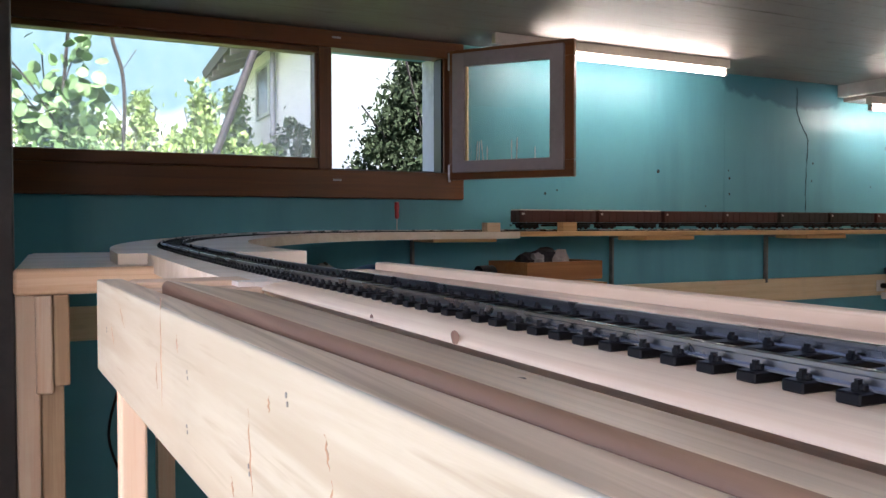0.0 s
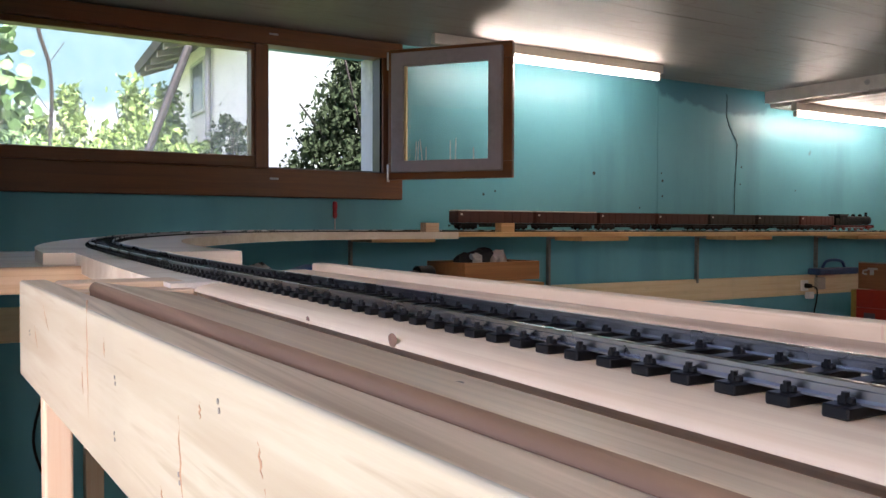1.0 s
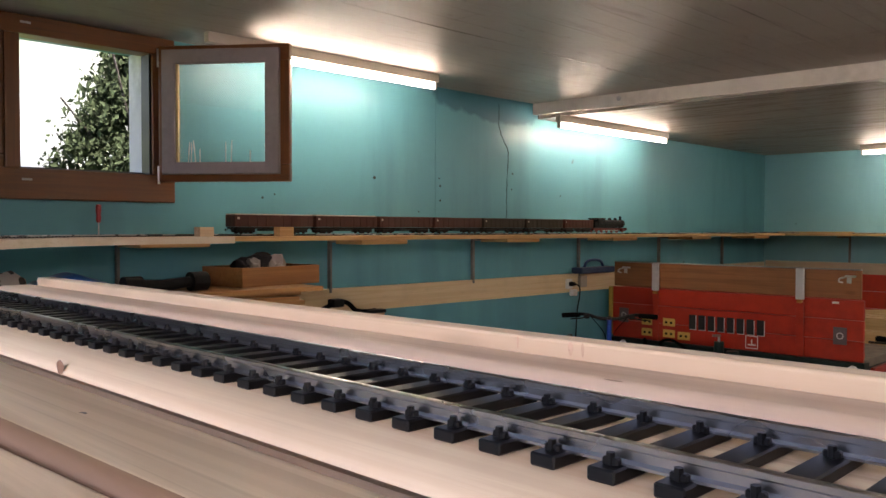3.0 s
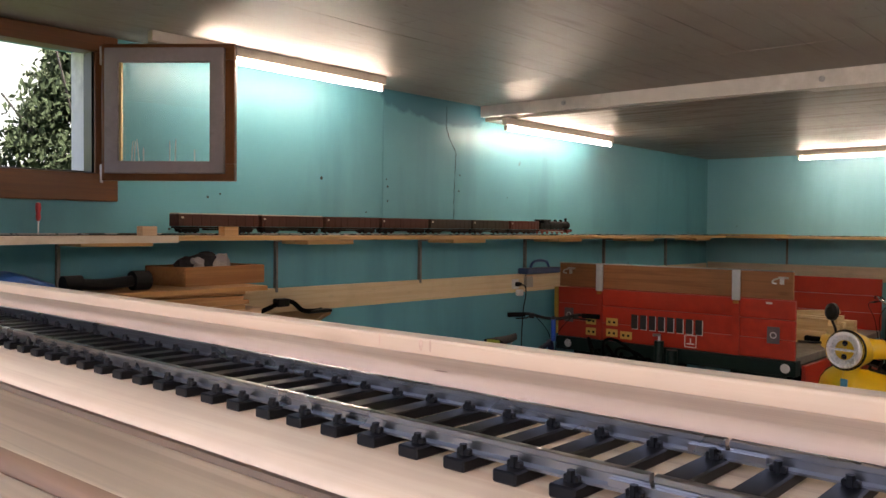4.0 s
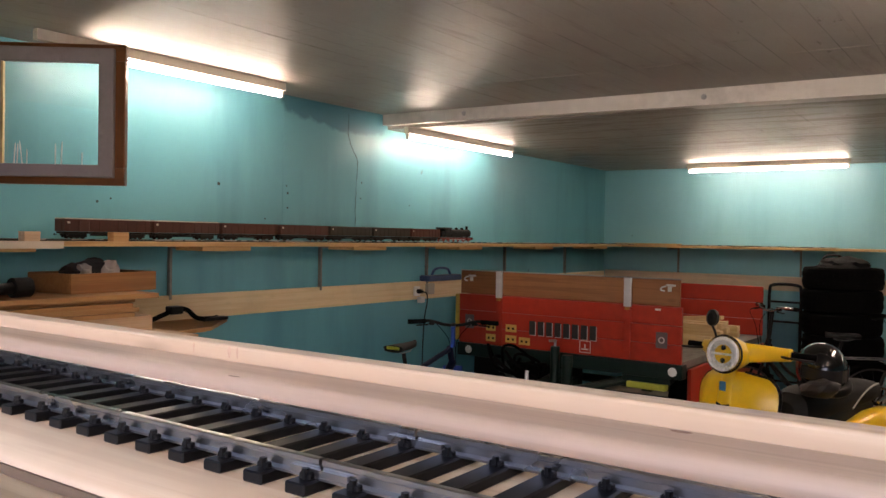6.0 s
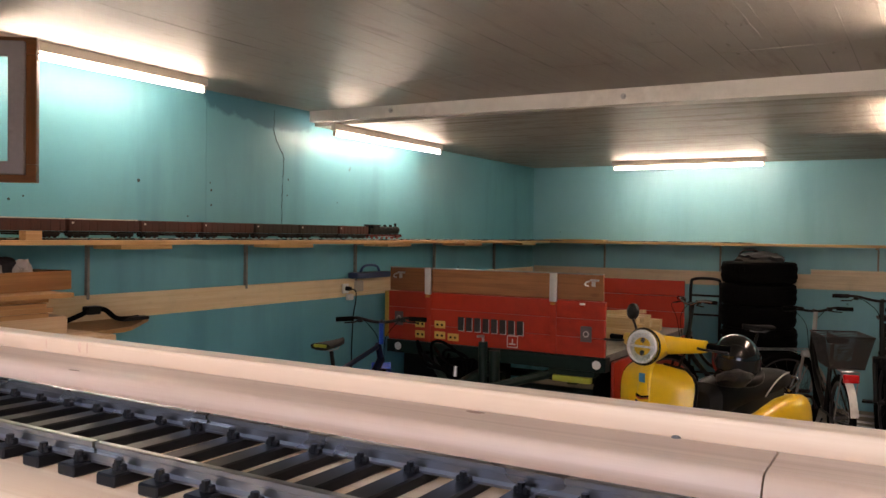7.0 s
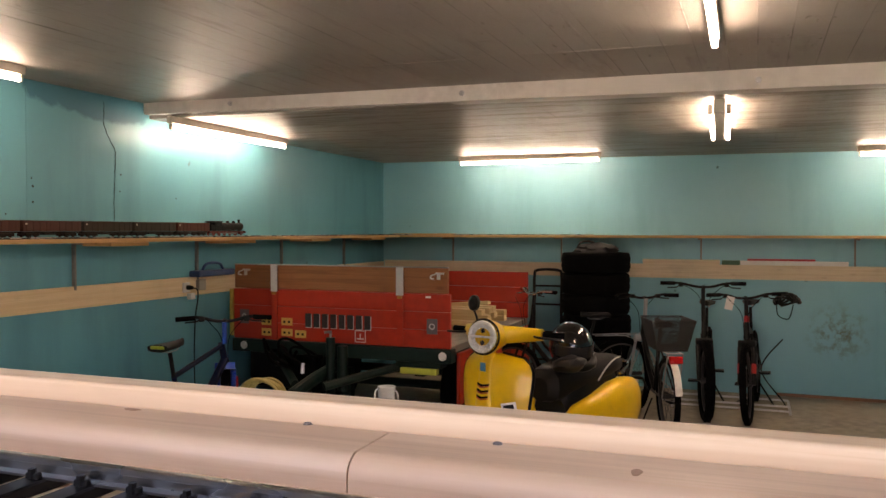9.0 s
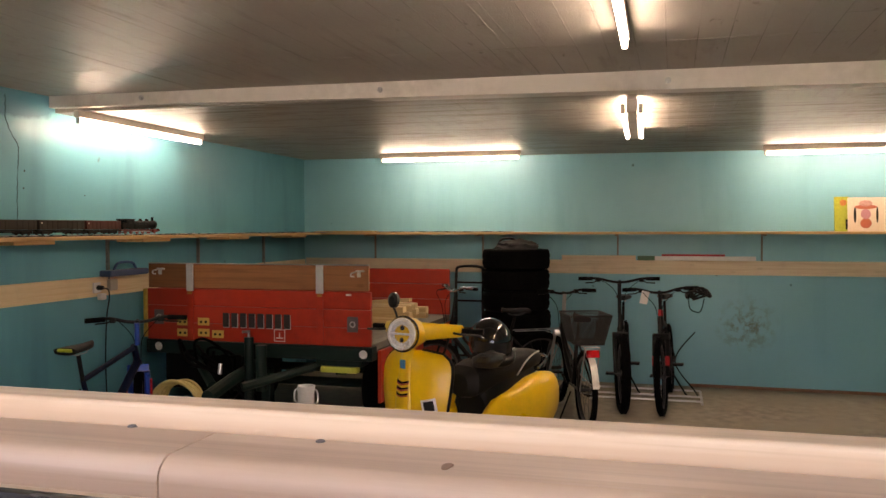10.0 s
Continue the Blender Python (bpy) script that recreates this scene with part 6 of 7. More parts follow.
locomotive(on_track(s_ + 0.25))

# ---- things on and under the shelf ----
for x, y, sx, h, mat in ((2.735, 3.735, 0.075, 0.045, PINE_X), (3.185, 3.735, 0.085, 0.047, SHELF_X)):
    b = thing("wood_block", pose(x, y, SHELF_Z - 0.001), "small sawn pine block on the shelf edge", "wood block", "blocks on the shelf")
    part("block_body", Box(-sx / 2, sx / 2, -0.028, 0.028, 0.0, h, 0.002), mat, b)
sd = thing("screwdriver", pose(2.32, 3.95, SHELF_Z - 0.001), "red handled screwdriver standing on the shelf", "screwdriver")
part("handle", Lathe([(0, 0.15), (0.011, 0.147), (0.013, 0.12), (0.010, 0.10), (0.012, 0.08), (0.008, 0.065), (0, 0.065)], None, 12), plain("red_plastic", (0.35, 0.015, 0.02), 0.35), sd, "red plastic handle", True)
part("blade", Rod((0, 0, 0.0), (0, 0, 0.066), 0.0035, 8), STEEL, sd)
cb = thing("loose_board", pose(9.55, 3.45, SHELF_Z - 0.001), "short pine board lying on the shelf corner", "board")
part("board", Box(-0.09, 0.09, -0.36, 0.36, 0.0, 0.018, 0.002), SHELF_Y, cb)

wt = thing("work_table", pose(1.55, 3.30, 0), "rough workbench under the window covered in clutter", "table")
part("tabletop", Box(0.0, 1.80, 0.0, 0.78, 1.16, 1.20, 0.004), PINE_X, wt)
for x in (0.04, 1.69):
    for y in (0.04, 0.67):
        part("leg", Box(x, x + 0.07, y, y + 0.07, 0, 1.159, 0.003), PINE_Z, wt)
STACK = wood("orange_stacked_pine", (0.42, 0.23, 0.09), (0.28, 0.13, 0.05), "x")
for k, (x0, x1, y0, z0, z1) in enumerate(((2.25, 3.24, 3.52, 1.201, 1.285), (2.30, 3.13, 3.50, 1.286, 1.308), (2.28, 3.16, 3.51, 1.309, 1.331), (2.33, 3.12, 3.50, 1.332, 1.354), (2.26, 3.15, 3.53, 1.355, 1.376), (2.18, 3.235, 3.46, 1.377, 1.400))):
    o = thing("pine_board", pose(0, 0, 0), "pine board in a stack on the workbench", "board", "stacked boards")
    part("board", Box(x0, x1, y0, y0 + 0.42, z0, z1, 0.002), STACK if k else PINE_X, o)
cr = thing("wooden_tray", pose(2.86, 3.60, 1.401, 0, 0, 7), "shallow open wooden drawer box holding gloves", "box")
TRAY = wood("tray_wood", (0.36, 0.17, 0.06), (0.24, 0.10, 0.035), "x", 0.5, 1.0, 0.15)
for c in ((0, 0.50, 0, 0.012), (0, 0.50, 0.308, 0.32), (0, 0.012, 0.0125, 0.3075), (0.488, 0.50, 0.0125, 0.3075)):
    part("tray_side", Box(c[0], c[1], c[2], c[3], 0, 0.095, 0.002), TRAY, cr)
part("tray_bottom", Box(0.0125, 0.4875, 0.0125, 0.3075, 0.0, 0.008), TRAY, cr)


def lump(name, m, label, cat, size, mat, seed=0.0, rough_=0.3, sub=3):
    o = thing(name, m, label, cat)
    bm = bmesh.new()
    bmesh.ops.create_icosphere(bm, subdivisions=sub, radius=1.0)
    for v in bm.verts:
        k = 1 + rough_ * noise.noise(v.co * 1.7 + Vector((seed, seed * 0.7, 0))) + 0.12 * noise.noise(v.co * 5 + Vector((seed, 0, 0)))
        v.co = Vector((v.co.x * size[0] * k, v.co.y * size[1] * k, max(0.0, (v.co.z * k + 0.75) * size[2] / 1.75)))
    part("cloth", bm, mat, o, "", True)
    return o


DKCLOTH = plain("dark_cloth", (0.02, 0.018, 0.02), 0.9, 0, 0.2, 40, 0.3)


def spotted():
    m, nt, bs = nodes_of("spotted_fabric")
    f = noise_tex(nt, 26.0, 1.0, 0.3)
    nt.links.new(mix_rgb(nt, ramp(nt, f, 0.50, 0.54), (0.34, 0.31, 0.29), (0.02, 0.018, 0.018)), bs.inputs["Base Color"])
    bs.inputs["Roughness"].default_value = 0.8
    return m


lump("glove_pile", pose(3.05, 3.78, 1.41), "dark and pale gloves heaped in the tray", "gloves", (0.13, 0.09, 0.15), DKCLOTH, 3.1, 0.5)
lump("pale_glove", pose(3.12, 3.70, 1.41), "pale grey work glove in the tray", "glove", (0.05, 0.04, 0.135), plain("pale_glove", (0.30, 0.26, 0.24), 0.8), 5.0, 0.5)
lump("pale_glove", pose(2.98, 3.70, 1.41), "pale grey work glove in the tray", "glove", (0.04, 0.04, 0.12), plain("pale_glove_b", (0.26, 0.24, 0.23), 0.8), 7.0, 0.5)
lump("spotted_cloth_toy", pose(1.72, 3.55, 1.201), "grey cloth with black spots on the workbench", "cloth", (0.17, 0.13, 0.32), spotted(), 2.0, 0.35)
rc = thing("model_car", pose(2.06, 3.62, 1.30, 0, 0, 12), "blue and black model car with large wheels", "model car")
part("chassis", Box(-0.17, 0.17, -0.06, 0.06, 0.05, 0.10, 0.012), BLACK, rc)
bm = bmesh.new()
loft(bm, [ellipse((x, 0, z), ry, rz, 16, 3) for x, z, ry, rz in ((-0.19, 0.13, 0.05, 0.02), (-0.12, 0.14, 0.075, 0.035), (0.0, 0.155, 0.075, 0.05), (0.10, 0.14, 0.07, 0.035), (0.19, 0.125, 0.05, 0.02))])
part("car_body", bm, plain("blue_car_paint", (0.015, 0.10, 0.34), 0.3), rc, "blue body shell", True)
for x in (-0.13, 0.13):
    for s in (-1, 1):
        wheel("wheel", rc, 0.055, 0.05, x, s * 0.095, 0.055, SILVER, RUBBER)
part("stand_box", Box(-0.16, 0.16, -0.08, 0.08, -0.099, 0.0, 0.004), DKCLOTH, rc)
dr = thing("dumbbell_tool", pose(2.48, 3.57, 1.445, 0, 0, 5), "black tool with thick round ends on the boards", "tool")
part("tool_grip", Pipe(smooth_line([(-0.17, 0, 0.0), (-0.05, 0, -0.01), (0.10, 0, 0.0)], 4), 0.025, 12), BLACK, dr, "", True)
for x, r in ((-0.19, 0.035), (0.13, 0.044)):
    part("tool_end", Rod((x - 0.03, 0, 0), (x + 0.05, 0, 0), r, 18), BLACK, dr, "", True)

# sloping plank with black straps below the shelf
pk = thing("plank_bracket", pose(3.28, 3.80, 1.155), "rough plank ledge fixed to the wall board", "ledge")
bm = slab([(0.0, -0.22), (0.45, -0.12), (0.82, 0.20), (0.82, 0.296), (0.0, 0.296)], 0.0, 0.022)
part("ledge_board", bm, STACK, pk)
part("ledge_support", Box(0.0, 0.7, 0.25, 0.295, -0.06, -0.001, 0.003), SHELF_X, pk)
bs_ = thing("black_strap", pose(3.28, 3.80, 1.178), "black rubber strap lying on the ledge", "strap")
part("strap_loop", Pipe(smooth_line([(-0.02, -0.04, 0.02), (0.12, -0.03, 0.05), (0.26, 0.0, 0.085), (0.30, 0.02, 0.10), (0.40, 0.04, 0.085), (0.50, 0.08, 0.03), (0.62, 0.12, 0.014), (0.70, 0.15, 0.014)], 6), 0.014, 8), RUBBER, bs_, "", True)
part("strap_buckle", Box(0.25, 0.33, -0.03, 0.03, 0.07, 0.115, 0.008), BLACK, bs_)
part("strap_end", Box(0.56, 0.74, 0.09, 0.15, 0.001, 0.022, 0.006), BLACK, bs_)

# socket, plug, box and cable on the wall board
so = thing("wall_socket", pose(6.13, WY - 0.023, 1.245), "white wall socket with plugged in cable", "socket")
part("socket_plate", Box(-0.04, 0.04, -0.016, 0.0, -0.04, 0.04, 0.006), WHITE, so)
part("plug", Lathe([(0, 0.05), (0.014, 0.048), (0.019, 0.02), (0.019, 0.0)], pose(0.005, -0.016, 0.0, 90, 0, 0), 14), BLACK, so, "black plug", True)
part("adapter", Box(-0.01, 0.05, -0.06, -0.017, -0.095, -0.045, 0.008), WHITE, so, "white adapter")
part("cable", Pipe(smooth_line([(0.005, -0.064, -0.002), (0.05, -0.075, -0.02), (0.075, -0.06, -0.10), (0.08, -0.03, -0.25), (0.075, -0.02, -0.6), (0.09, -0.02, -1.0), (0.07, -0.03, -1.235)], 6), 0.005, 6), BLACK, so, "black cable", True)
s2 = thing("wall_socket", pose(1.02, WY - 0.023, 1.26), "white wall socket with hanging black cable", "socket")
part("socket_plate", Box(-0.04, 0.04, -0.016, 0.0, -0.04, 0.04, 0.006), WHITE, s2)
part("plug", Lathe([(0, 0.05), (0.014, 0.048), (0.019, 0.02), (0.019, 0.0)], pose(0.005, -0.016, 0.0, 90, 0, 0), 14), BLACK, s2, "black plug", True)
part("cable", Pipe(smooth_line([(0.005, -0.064, -0.002), (0.03, -0.09, -0.06), (0.02, -0.07, -0.25), (-0.03, -0.05, -0.5), (0.03, -0.05, -0.75), (0.02, -0.05, -1.0), (0.0, -0.06, -1.25)], 6), 0.006, 6), BLACK, s2, "black cable", True)
jb = thing("junction_box", pose(6.30, WY - 0.023, 1.258), "grey square junction box on the wall board", "junction box")
part("box_lid", Box(-0.045, 0.045, -0.035, 0.0, -0.045, 0.045, 0.006), plain("grey_box", (0.36, 0.33, 0.28), 0.5), jb)
tc_ = thing("tool_case", pose(6.40, 4.04, 1.326), "dark blue tool case with handle on the wall board", "tool case")
part("case_body", Box(-0.24, 0.24, -0.055, 0.05, 0.0, 0.05, 0.012), plain("dark_blue_plastic", (0.012, 0.035, 0.10), 0.4), tc_)
part("case_handle", Pipe(smooth_line([(-0.13, 0, 0.048), (-0.09, 0, 0.095), (0.0, 0, 0.108), (0.10, 0, 0.095), (0.14, 0, 0.048)], 5), 0.011, 8), plain("blue_handle", (0.015, 0.05, 0.16), 0.4), tc_, "", True)

# hose coil and white pot near the drawbar
hc = thing("garden_hose", pose(6.12, 3.36, 0.0), "coiled yellow garden hose beside the drawbar", "hose")
HOSE = plain("yellow_hose", (0.56, 0.46, 0.17), 0.45, 0, 0.12, 30)
for k in range(7):
    q = 0.6 * k
    bm = bmesh.new()
    pipe(bm, [(0.022 * k - 0.07 + 0.012 * math.sin(2 * a_ + q), (0.215 - 0.008 * k) * math.cos(a_) + 0.012 * math.sin(q), 0.36 + (0.205 - 0.006 * (k % 3)) * math.sin(a_) + 0.010 * math.cos(q)) for a_ in [2 * math.pi * i / 36 for i in range(36)]], 0.011, 8, None, True)
    part("hose_loop", bm, HOSE, hc, "", True)
part("hose_reel", Rod((-0.09, 0, 0.36), (0.09, 0, 0.36), 0.07, 28), plain("reel_red", (0.20, 0.03, 0.03), 0.5), hc, "dark red reel")
part("reel_stand", Box(-0.08, 0.08, -0.14, 0.14, 0.0, 0.22, 0.01), BLACK, hc)
pt = thing("white_canister", pose(6.02, 2.28, 0.0), "white plastic canister on the floor", "canister")
part("canister_body", Lathe([(0, 0), (0.055, 0), (0.06, 0.02), (0.058, 0.54), (0.062, 0.585), (0.064, 0.60), (0.056, 0.60), (0.05, 0.56), (0, 0.55)], None, 24), WHITE, pt, "", True)
for s_ in (-1, 1):
    part("canister_handle", Pipe(smooth_line([(0, s_ * 0.057, 0.58), (0, s_ * 0.085, 0.56), (0, s_ * 0.088, 0.50), (0, s_ * 0.058, 0.47)], 5), 0.006, 6), WHITE, pt, "", True)

# books and spirit level on the back wall
bk = thing("picture_book", pose(9.62, -1.77, SHELF_Z - 0.001, 0, 6, 2), "green book standing on the wall shelf", "book")
part("book_cover", Box(0, 0.02, -0.075, 0.06, 0, 0.345, 0.002), plain("lime_cover", (0.40, 0.45, 0.05), 0.5), bk)
part("cover_shape", Box(-0.002, -0.0005, -0.06, -0.04, 0.02, 0.12), BLACK, bk)
part("cover_shape", Lathe([(0.0, 0.0), (0.032, 0.0), (0.032, -0.001)], pose(-0.0012, -0.02, 0.285, 0, -90, 0), 16), plain("orange_spot", (0.55, 0.20, 0.05), 0.6), bk)
bk = thing("painted_picture", pose(9.57, -1.98, SHELF_Z - 0.001, 0, 7, -2), "child's painting in red and pink on cream card", "picture")
part("card", Box(0, 0.008, -0.175, 0.16, 0, 0.335, 0.001), plain("cream_card", (0.70, 0.58, 0.46), 0.7, 0, 0.06, 40), bk)
PRED = plain("paint_red", (0.50, 0.13, 0.07), 0.7)
for y, z, ry, rz, mat in ((0.0, 0.24, 0.10, 0.022, PRED), (0.0, 0.275, 0.06, 0.03, plain("paint_pink", (0.55, 0.30, 0.25), 0.7)), (0.0, 0.17, 0.045, 0.05, plain("paint_rose", (0.50, 0.22, 0.24), 0.7)), (0.0, 0.08, 0.05, 0.05, PRED), (0.095, 0.16, 0.012, 0.08, BLACK), (-0.10, 0.16, 0.010, 0.08, BLACK)):
    bm = bmesh.new()
    loft(bm, [ellipse((-0.0006, y, z), ry, rz, 18), ellipse((-0.0018, y, z), ry, rz, 18)])
    part("paint_shape", bm, mat, bk)
lv = thing("spirit_level", pose(9.81, -0.50, 1.341), "white and red spirit level lying on the wall board", "spirit level")
part("level_body", Box(-0.022, 0.022, -0.50, 0.51, 0.0, 0.045, 0.004), WHITE, lv)
part("level_stripe", Box(-0.018, 0.022, -0.20, 0.44, 0.0455, 0.066, 0.003), plain("red_level", (0.45, 0.03, 0.04), 0.4), lv, "red edge")
part("level_end", Box(-0.023, 0.023, 0.511, 0.69, 0.0, 0.046, 0.004), plain("green_level", (0.03, 0.11, 0.06), 0.5), lv, "green end piece")
lb = thing("loose_batten", pose(9.81, 0.55, 1.341), "pale batten lying on the wall board", "batten")
part("batten", Box(-0.02, 0.02, -0.34, 0.45, 0.0, 0.05, 0.003), STRIP_Y, lb)
structure(part("baseboard", Box(BX - 0.03, BX - 0.002, -4.1, -0.35, 0.0, 0.03, 0.004), plain("reddish_edge_timber", (0.28, 0.14, 0.08), 0.7, 0, 0.2, 12)), "rough reddish timber edge along the floor", "baseboard")
fc = thing("floor_cable", pose(9.6, -0.3, 0.0), "black cable trailing on the floor", "cable")
part("cable", Pipe(smooth_line([(0, 0, 0.008), (-0.2, 0.3, 0.008), (-0.5, 0.25, 0.008), (-0.55, 0.0, 0.008), (-0.3, -0.12, 0.008), (0.0, 0.1, 0.3), (0.1, -0.1, 0.6)], 7), 0.007, 6), BLACK, fc, "", True)

tg = thing("paper_tag", pose(8.58, 0.075, 1.045, 12, 0, 8), "white paper tag hanging from a bicycle handlebar", "tag")
part("tag_card", Box(-0.001, 0.001, -0.035, 0.035, -0.06, 0.06, 0.0004), WHITE, tg)
part("tag_string", Pipe([(0, 0, 0.058), (0, 0.004, 0.085)], 0.0012, 5), BLACK, tg)

# crack and seam in the wall, cable under the shelf table
ck = [(5.304, 2.60), (5.30, 2.50), (5.31, 2.42), (5.36, 2.33), (5.405, 2.27), (5.408, 2.18), (5.40, 2.10), (5.395, 1.95), (5.39, 1.80), (5.388, 1.66)]
bm = bmesh.new()
pts = [Vector((x + random.uniform(-0.006, 0.006), WY - 0.0015, z)) for x, z in [(p.x, p.z) for p in smooth_line([(a, 0, b) for a, b in ck], 5)]]
pipe(bm, pts, 0.002, 5, [random.uniform(0.0008, 0.0036) for _ in pts])
structure(part("wall_crack", bm, plain("dark_crack", (0.04, 0.11, 0.13), 0.9)), "dark crack running down the wall", "crack")
structure(part("wall_seam", Box(4.652, 4.66, WY - 0.003, WY - 0.001, 1.66, 2.60), TEAL), "painted seam in the wall", "seam")
for x, z, r in ((4.116, 2.009, 0.012), (3.30, 1.86, 0.008), (3.38, 1.88, 0.006), (4.70, 1.98, 0.009), (4.70, 1.88, 0.008), (4.69, 2.03, 0.006), (5.46, 2.10, 0.008), (5.45, 1.98, 0.007), (6.05, 1.95, 0.006), (4.50, 1.80, 0.006)):
    structure(part("drill_hole", Lathe([(0, 0.001), (r, 0.0005), (r, 0)], pose(x, WY - 0.0005, z, 90, 0, 0), 8), plain("hole_dark", (0.03, 0.05, 0.05), 0.9)), "dark drill hole in the wall", "hole")

# ---- outside ----
GRASS = plain("meadow", (0.10, 0.16, 0.04), 0.9, 0, 0.3, 3.0)
PAVE = plain("pale_yard_paving", (0.42, 0.40, 0.37), 0.85, 0, 0.15, 6.0)
bm = bmesh.new()
xs = [-2000, -60, -20, 0.35, 11, 20, 60, 2000]
ys = [-2000, -60, -20, 4.43, 4.44, 20, 60, 2000]
vs = [[bm.verts.new((x, y, -0.21 if y < 4.435 else (1.50 if y < 30 else 1.2))) for y in ys] for x in xs]
for i in range(len(xs) - 1):
    for j in range(len(ys) - 1):
        bm.faces.new((vs[i][j], vs[i + 1][j], vs[i + 1][j + 1], vs[i][j + 1])).material_index = 1 if ys[j] < 4.43 and xs[i] >= -20 and xs[i + 1] <= 20 else 0
structure(part("ground", bm, [GRASS, PAVE]), "garden ground and pale paved yard outside", "ground")


def backdrop_mat():
    m = bpy.data.materials.new("self_lit_hazy_mountain_and_cloud")
    m.use_nodes = True
    nt = m.node_tree
    nt.nodes.remove(nt.nodes["Principled BSDF"])
    # the hill glows by itself; daylight and haze sit in the emission colour
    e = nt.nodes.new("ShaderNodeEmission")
    cl = noise_tex(nt, 0.006, 4.0, 0.6)
    tc = nt.nodes.new("ShaderNodeTexCoord")
    sp = nt.nodes.new("ShaderNodeSeparateXYZ")
    nt.links.new(tc.outputs["Object"], sp.inputs[0])
    h = nt.nodes.new("ShaderNodeMath")
    h.operation = "MULTIPLY_ADD"
    h.inputs[1].default_value, h.inputs[2].default_value = 130.0, -65.0
    nt.links.new(cl, h.inputs[0])
    ad = nt.nodes.new("ShaderNodeMath")
    nt.links.new(sp.outputs["Z"], ad.inputs[0])
    nt.links.new(h.outputs[0], ad.inputs[1])
    trees = noise_tex(nt, 0.05, 5.0, 0.7)
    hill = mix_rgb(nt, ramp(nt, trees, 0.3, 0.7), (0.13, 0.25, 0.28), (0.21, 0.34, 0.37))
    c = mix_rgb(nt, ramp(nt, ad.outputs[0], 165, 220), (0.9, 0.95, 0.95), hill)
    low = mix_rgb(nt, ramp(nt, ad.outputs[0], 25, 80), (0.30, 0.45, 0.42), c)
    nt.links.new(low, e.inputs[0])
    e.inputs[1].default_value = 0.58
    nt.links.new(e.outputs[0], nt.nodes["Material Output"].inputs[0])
    return m


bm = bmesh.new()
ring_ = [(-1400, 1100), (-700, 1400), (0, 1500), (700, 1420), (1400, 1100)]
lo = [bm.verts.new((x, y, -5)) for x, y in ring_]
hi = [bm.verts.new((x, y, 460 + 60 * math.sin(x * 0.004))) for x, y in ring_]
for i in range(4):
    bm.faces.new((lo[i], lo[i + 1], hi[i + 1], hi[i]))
structure(part("backdrop", bm, backdrop_mat()), "self-lit hazy mountain side with low white cloud", "backdrop")

LEAF = plain("round_green_leaf", (0.07, 0.155, 0.05), 0.6, 0, 0.25, 20)
LIGHTLEAF = plain("light_green_leaf", (0.11, 0.19, 0.045), 0.55, 0, 0.25, 20)
DKLEAF = plain("dark_evergreen_leaf", (0.010, 0.020, 0.008), 0.8, 0, 0.3, 25, 0, 0.15)
BARK = plain("dark_bark", (0.008, 0.0075, 0.007), 0.9, 0, 0.25, 30, 0.4)


def leaf(bm, p, size, mat_i=0, round_=False):
    a, b, c = random.uniform(0, 6.28), random.uniform(-1.2, 1.2), random.uniform(0, 6.28)
    m = Matrix.Translation(p) @ Euler((b, c, a)).to_matrix().to_4x4()
    if round_:
        ring = [(0.5 * math.cos(t), 0.46 * math.sin(t), 0.10 * math.cos(t) ** 2) for t in [2 * math.pi * k / 8 for k in range(8)]]
    else:
        ring = [(-0.5, 0, 0), (0, 0.28, 0.08), (0.55, 0, 0), (0, -0.28, 0.08)]
    bm.faces.new([bm.verts.new(m @ (Vector(q) * size)) for q in ring])


def bush(name, x, y, z0, w, d, h, n, size, mat, label, category="bush", cone=False):
    e = thing(name, pose(x, y, z0), label, category)
    bm = bmesh.new()
    tips = []
    for k in range(7):
        a = 2 * math.pi * k / 7 + random.random()
        tip = Vector((w * 0.35 * math.cos(a), d * 0.35 * math.sin(a), h * random.uniform(0.55, 0.95)))
        tips.append(tip)
        pipe(bm, smooth_line([(0, 0, 0), (tip.x * 0.3, tip.y * 0.3, tip.z * 0.5), tip], 4), 0.008, 5, None)
    pipe(bm, [(0, 0, 0), (0, 0, h * 0.9)], 0.03, 6, [0.022, 0.006])
    part("trunk", bm, BARK, e, "dark branches")
    bm = bmesh.new()
    clumps = []
    for k in range(240 if n > 20000 else 70):
        u = random.random() ** (1.0 if n < 20000 else 0.8)
        hz = h * (0.08 + 0.92 * u)
        f = (1 - 0.90 * u) if cone else math.sin(math.pi * min(0.97, 0.12 + 0.80 * u)) ** 0.6
        a = random.uniform(0, 6.28)
        rr = random.random() ** (0.36 if n > 20000 else 0.5)
        clumps.append((Vector((w / 2 * f * rr * math.cos(a), d / 2 * f * rr * math.sin(a), hz)), random.uniform(0.5, 1.0)))
    for i in range(n):
        c, s = random.choice(clumps)
        p = c + Vector([random.gauss(0, 1) for _ in range(3)]) * 0.085 * s * (min(w, h) if n > 20000 else max(w, h)) * 0.62
        if p.z > 0.02:
            leaf(bm, p, size * random.uniform(0.6, 1.3))
    part("crown", bm, mat, e)
    return e


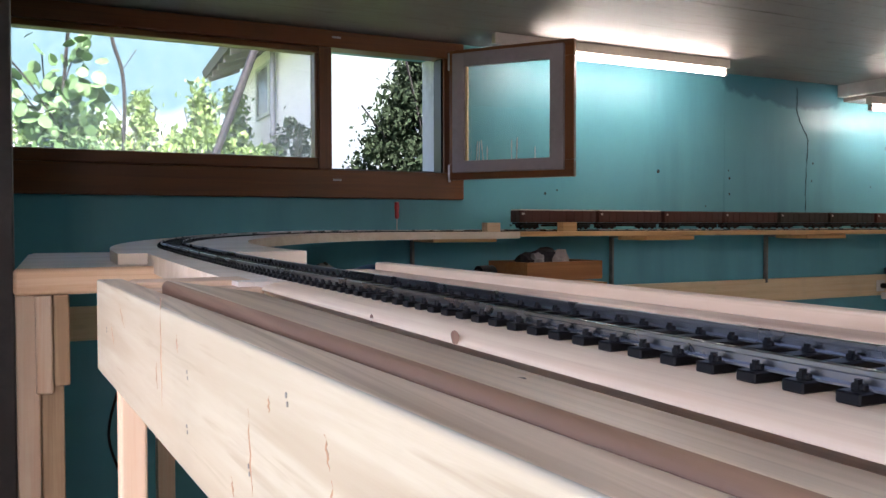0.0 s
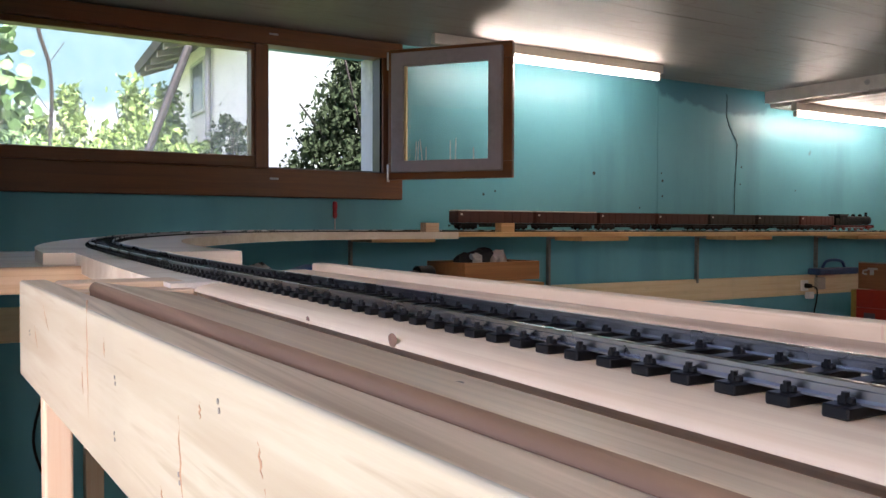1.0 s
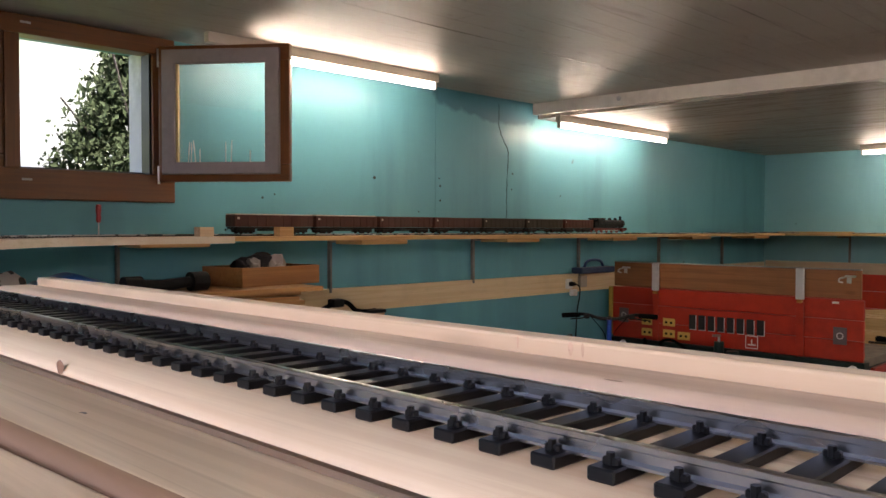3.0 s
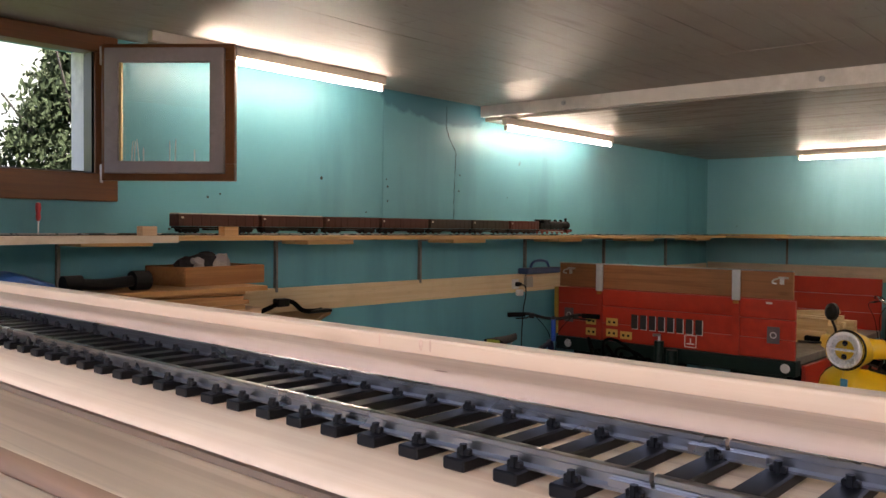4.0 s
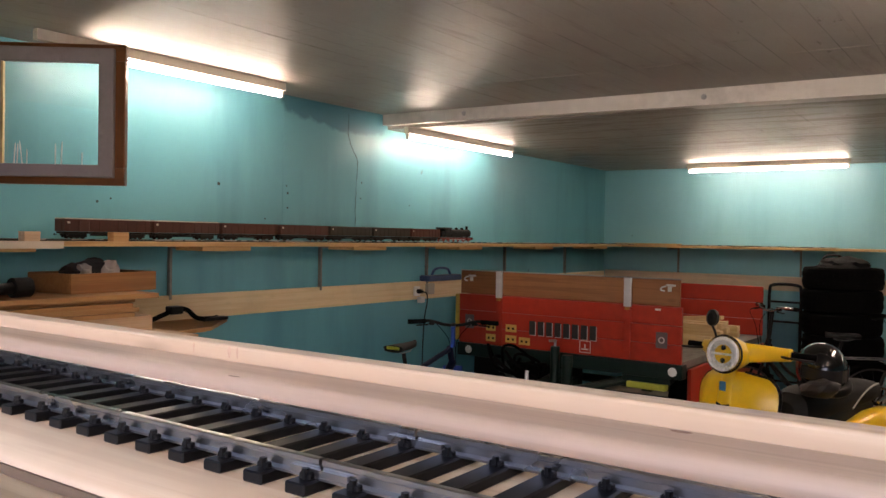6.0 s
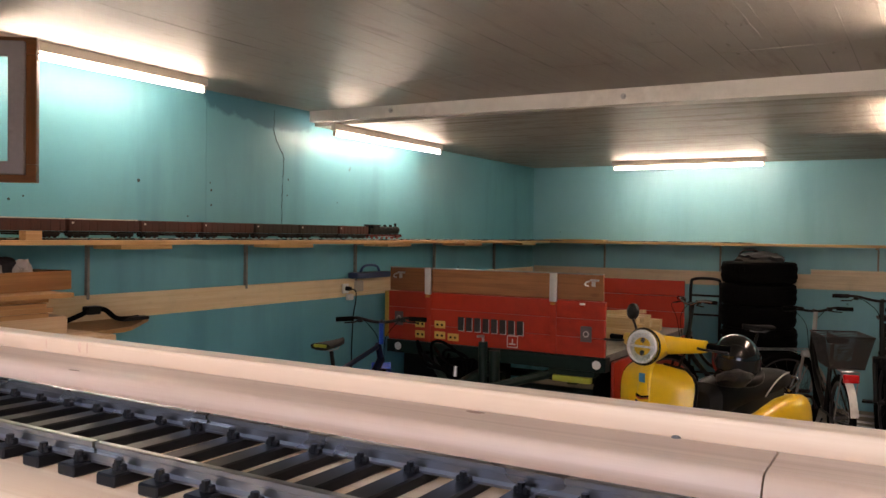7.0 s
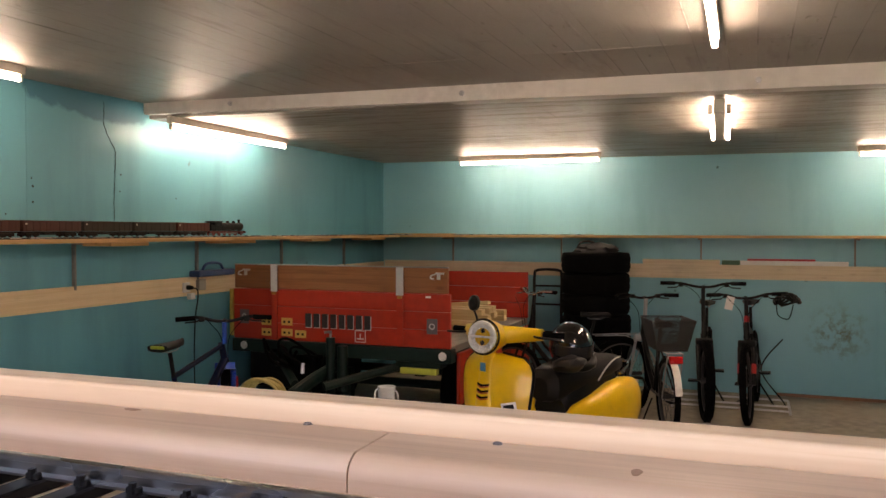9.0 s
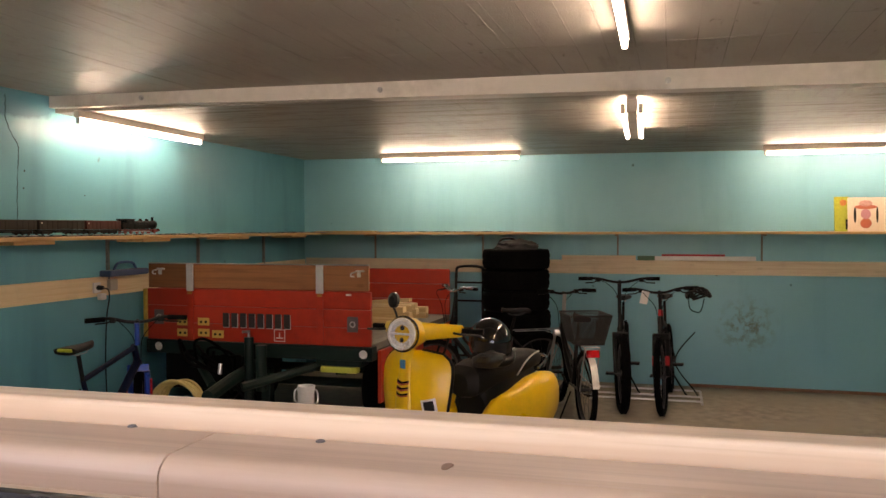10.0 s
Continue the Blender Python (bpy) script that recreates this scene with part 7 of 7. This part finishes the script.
# dark evergreen close to the open window, paler shrubs and trees beyond
bush("evergreen_shrub", 3.42, 5.85, 1.50, 1.75, 1.0, 1.62, 24000, 0.05, DKLEAF, "dense dark evergreen shrub outside the window", "shrub", True)
bush("evergreen_shrub", 2.46, 6.3, 1.50, 0.42, 0.42, 0.95, 1300, 0.05, DKLEAF, "low dark evergreen shrub outside the window", "shrub")
for x, y, w, h in ((2.05, 13.5, 0.9, 2.2), (2.86, 13.0, 0.75, 2.3), (3.55, 14.0, 0.6, 2.4), (1.3, 12.5, 1.6, 1.75), (2.6, 10.8, 1.6, 1.40), (2.9, 9.5, 1.2, 1.1), (0.7, 11.0, 1.8, 1.5), (-0.4, 12.5, 2.0, 1.8), (1.9, 11.2, 1.5, 1.35)):
    bush("garden_shrub", x, y, 1.45, w, w, h, 2600, 0.10, LIGHTLEAF, "light green sunlit garden shrub", "shrub", h > 2)

tr = thing("leafy_branch_tree", pose(0.45, 6.4, 1.5), "young tree with large round green leaves", "tree")
bm = bmesh.new()
pipe(bm, smooth_line([(0.36, 0, 0), (0.38, 0, 0.6), (0.40, 0, 1.0), (0.45, 0, 1.6)], 4), 0.012, 7)
limbs = [smooth_line([(0.39, 0, 0.75), (0.22, 0.05, 1.0), (0.06, 0.0, 1.25)], 5), smooth_line([(0.40, 0, 1.0), (0.52, 0, 1.12), (0.66, 0.05, 1.16)], 5), smooth_line([(0.38, 0, 0.9), (0.30, 0.1, 1.15), (0.28, 0, 1.36)], 5), smooth_line([(0.40, 0, 1.1), (0.46, 0, 1.3), (0.56, 0, 1.52)], 5), smooth_line([(0.38, 0, 0.7), (0.52, 0, 0.88), (0.64, 0, 0.95)], 5), smooth_line([(0.38, 0, 0.7), (0.2, 0, 0.85), (0.1, 0, 0.92)], 5)]
for l in limbs:
    pipe(bm, l, 0.005, 6)
pipe(bm, smooth_line([(0.02, -0.1, 1.36), (0.2, -0.05, 1.15), (0.39, 0, 0.85)], 5), 0.007, 6)
part("trunk", bm, BARK, tr)
bm = bmesh.new()
for l in limbs:
    for i in range(36):
        p = random.choice(l) + Vector((random.gauss(0, 0.055), random.gauss(0, 0.09), random.gauss(0.0, 0.06)))
        leaf(bm, p, random.uniform(0.07, 0.115), 0, True)
for i in range(700):
    p = Vector((0.40 + random.gauss(0, 0.16), random.gauss(0, 0.12), 0.62 + random.gauss(0.03, 0.13)))
    leaf(bm, p, random.uniform(0.02, 0.05), 0, True)
part("crown", bm, LEAF, tr)
tk = thing("slender_tree", pose(1.33, 7.6, 1.5), "slender bare dark tree trunk", "tree")
part("trunk", Pipe(smooth_line([(0.0, 0, 0), (0.0, 0, 0.8), (0.015, 0, 1.2), (-0.005, 0, 1.5), (-0.08, 0, 1.77), (-0.12, 0, 2.2)], 5), 0.016, 8, None), BARK, tk, "", True)
bm = bmesh.new()
for k in range(3):
    z = 0.7 + 0.4 * k
    pipe(bm, [(0, 0, z), (0.12 * (-1) ** k, 0.1, z + 0.2)], 0.004, 5)
part("crown", bm, BARK, tk, "thin bare twigs")
sp_ = thing("slanting_post", pose(1.88, 8.2, 1.5), "dark slanting timber post in the garden", "post")
part("post_timber", Pipe([(0.0, 0, 0.0), (0.76, 0, 2.06)], 0.04, 8), plain("dark_post", (0.006, 0.006, 0.008), 0.7, 0, 0.2, 20), sp_)


def house():
    e = thing("white_house", pose(0, 0, 1.4), "white rendered house with dark timber eaves", "house")
    RENDER = plain("white_render", (0.80, 0.79, 0.76), 0.85, 0, 0.05, 3.0)
    part("wall", Box(4.0, 12.0, 6.7, 15.5, 0, 3.2), RENDER, e)
    ROOF = plain("dark_roof_timber", (0.045, 0.04, 0.036), 0.8, 0, 0.2, 8)
    bm = bmesh.new()
    loft(bm, [[(3.26 + q, y, 3.05), (8.2, y, 4.78), (8.2, y, 4.98), (3.22 + q, y, 3.19)] for y, q in ((6.0, -0.25), (15.9, 0.12))])
    rf = part("roof", bm, ROOF, e)
    RAFTER = plain("grey_rafter", (0.20, 0.18, 0.16), 0.8)
    for k in range(14):
        y = 7.2 + k * 0.65
        q = -0.25 + 0.37 * (y - 6.0) / 9.9
        bm = bmesh.new()
        loft(bm, [[(3.30 + q, yy, 2.955), (3.99, yy, 3.19), (3.99, yy, 3.30), (3.30 + q, yy, 3.06)] for yy in (y, y + 0.10)])
        part("rafter", bm, RAFTER, rf)
    w = part("window", Box(3.985, 3.999, 13.39, 14.17, 2.16, 2.92, 0.003), plain("house_window_dark", (0.12, 0.15, 0.15), 0.2), e, "dark window")
    for c in ((13.30, 13.385, 2.10, 2.98), (14.175, 14.26, 2.10, 2.98), (13.386, 14.174, 2.925, 2.98), (13.386, 14.174, 2.10, 2.155)):
        part("window_frame", Box(3.96, 3.999, c[0], c[1], c[2], c[3], 0.003), plain("pale_green_frame", (0.45, 0.50, 0.42), 0.6), w)
    part("downpipe", Pipe([(3.93, 12.9, 0.0), (3.93, 12.9, 3.1)], 0.045, 10), plain("grey_zinc", (0.30, 0.31, 0.32), 0.4, 0.5), e, "grey zinc downpipe")
    return e


house()
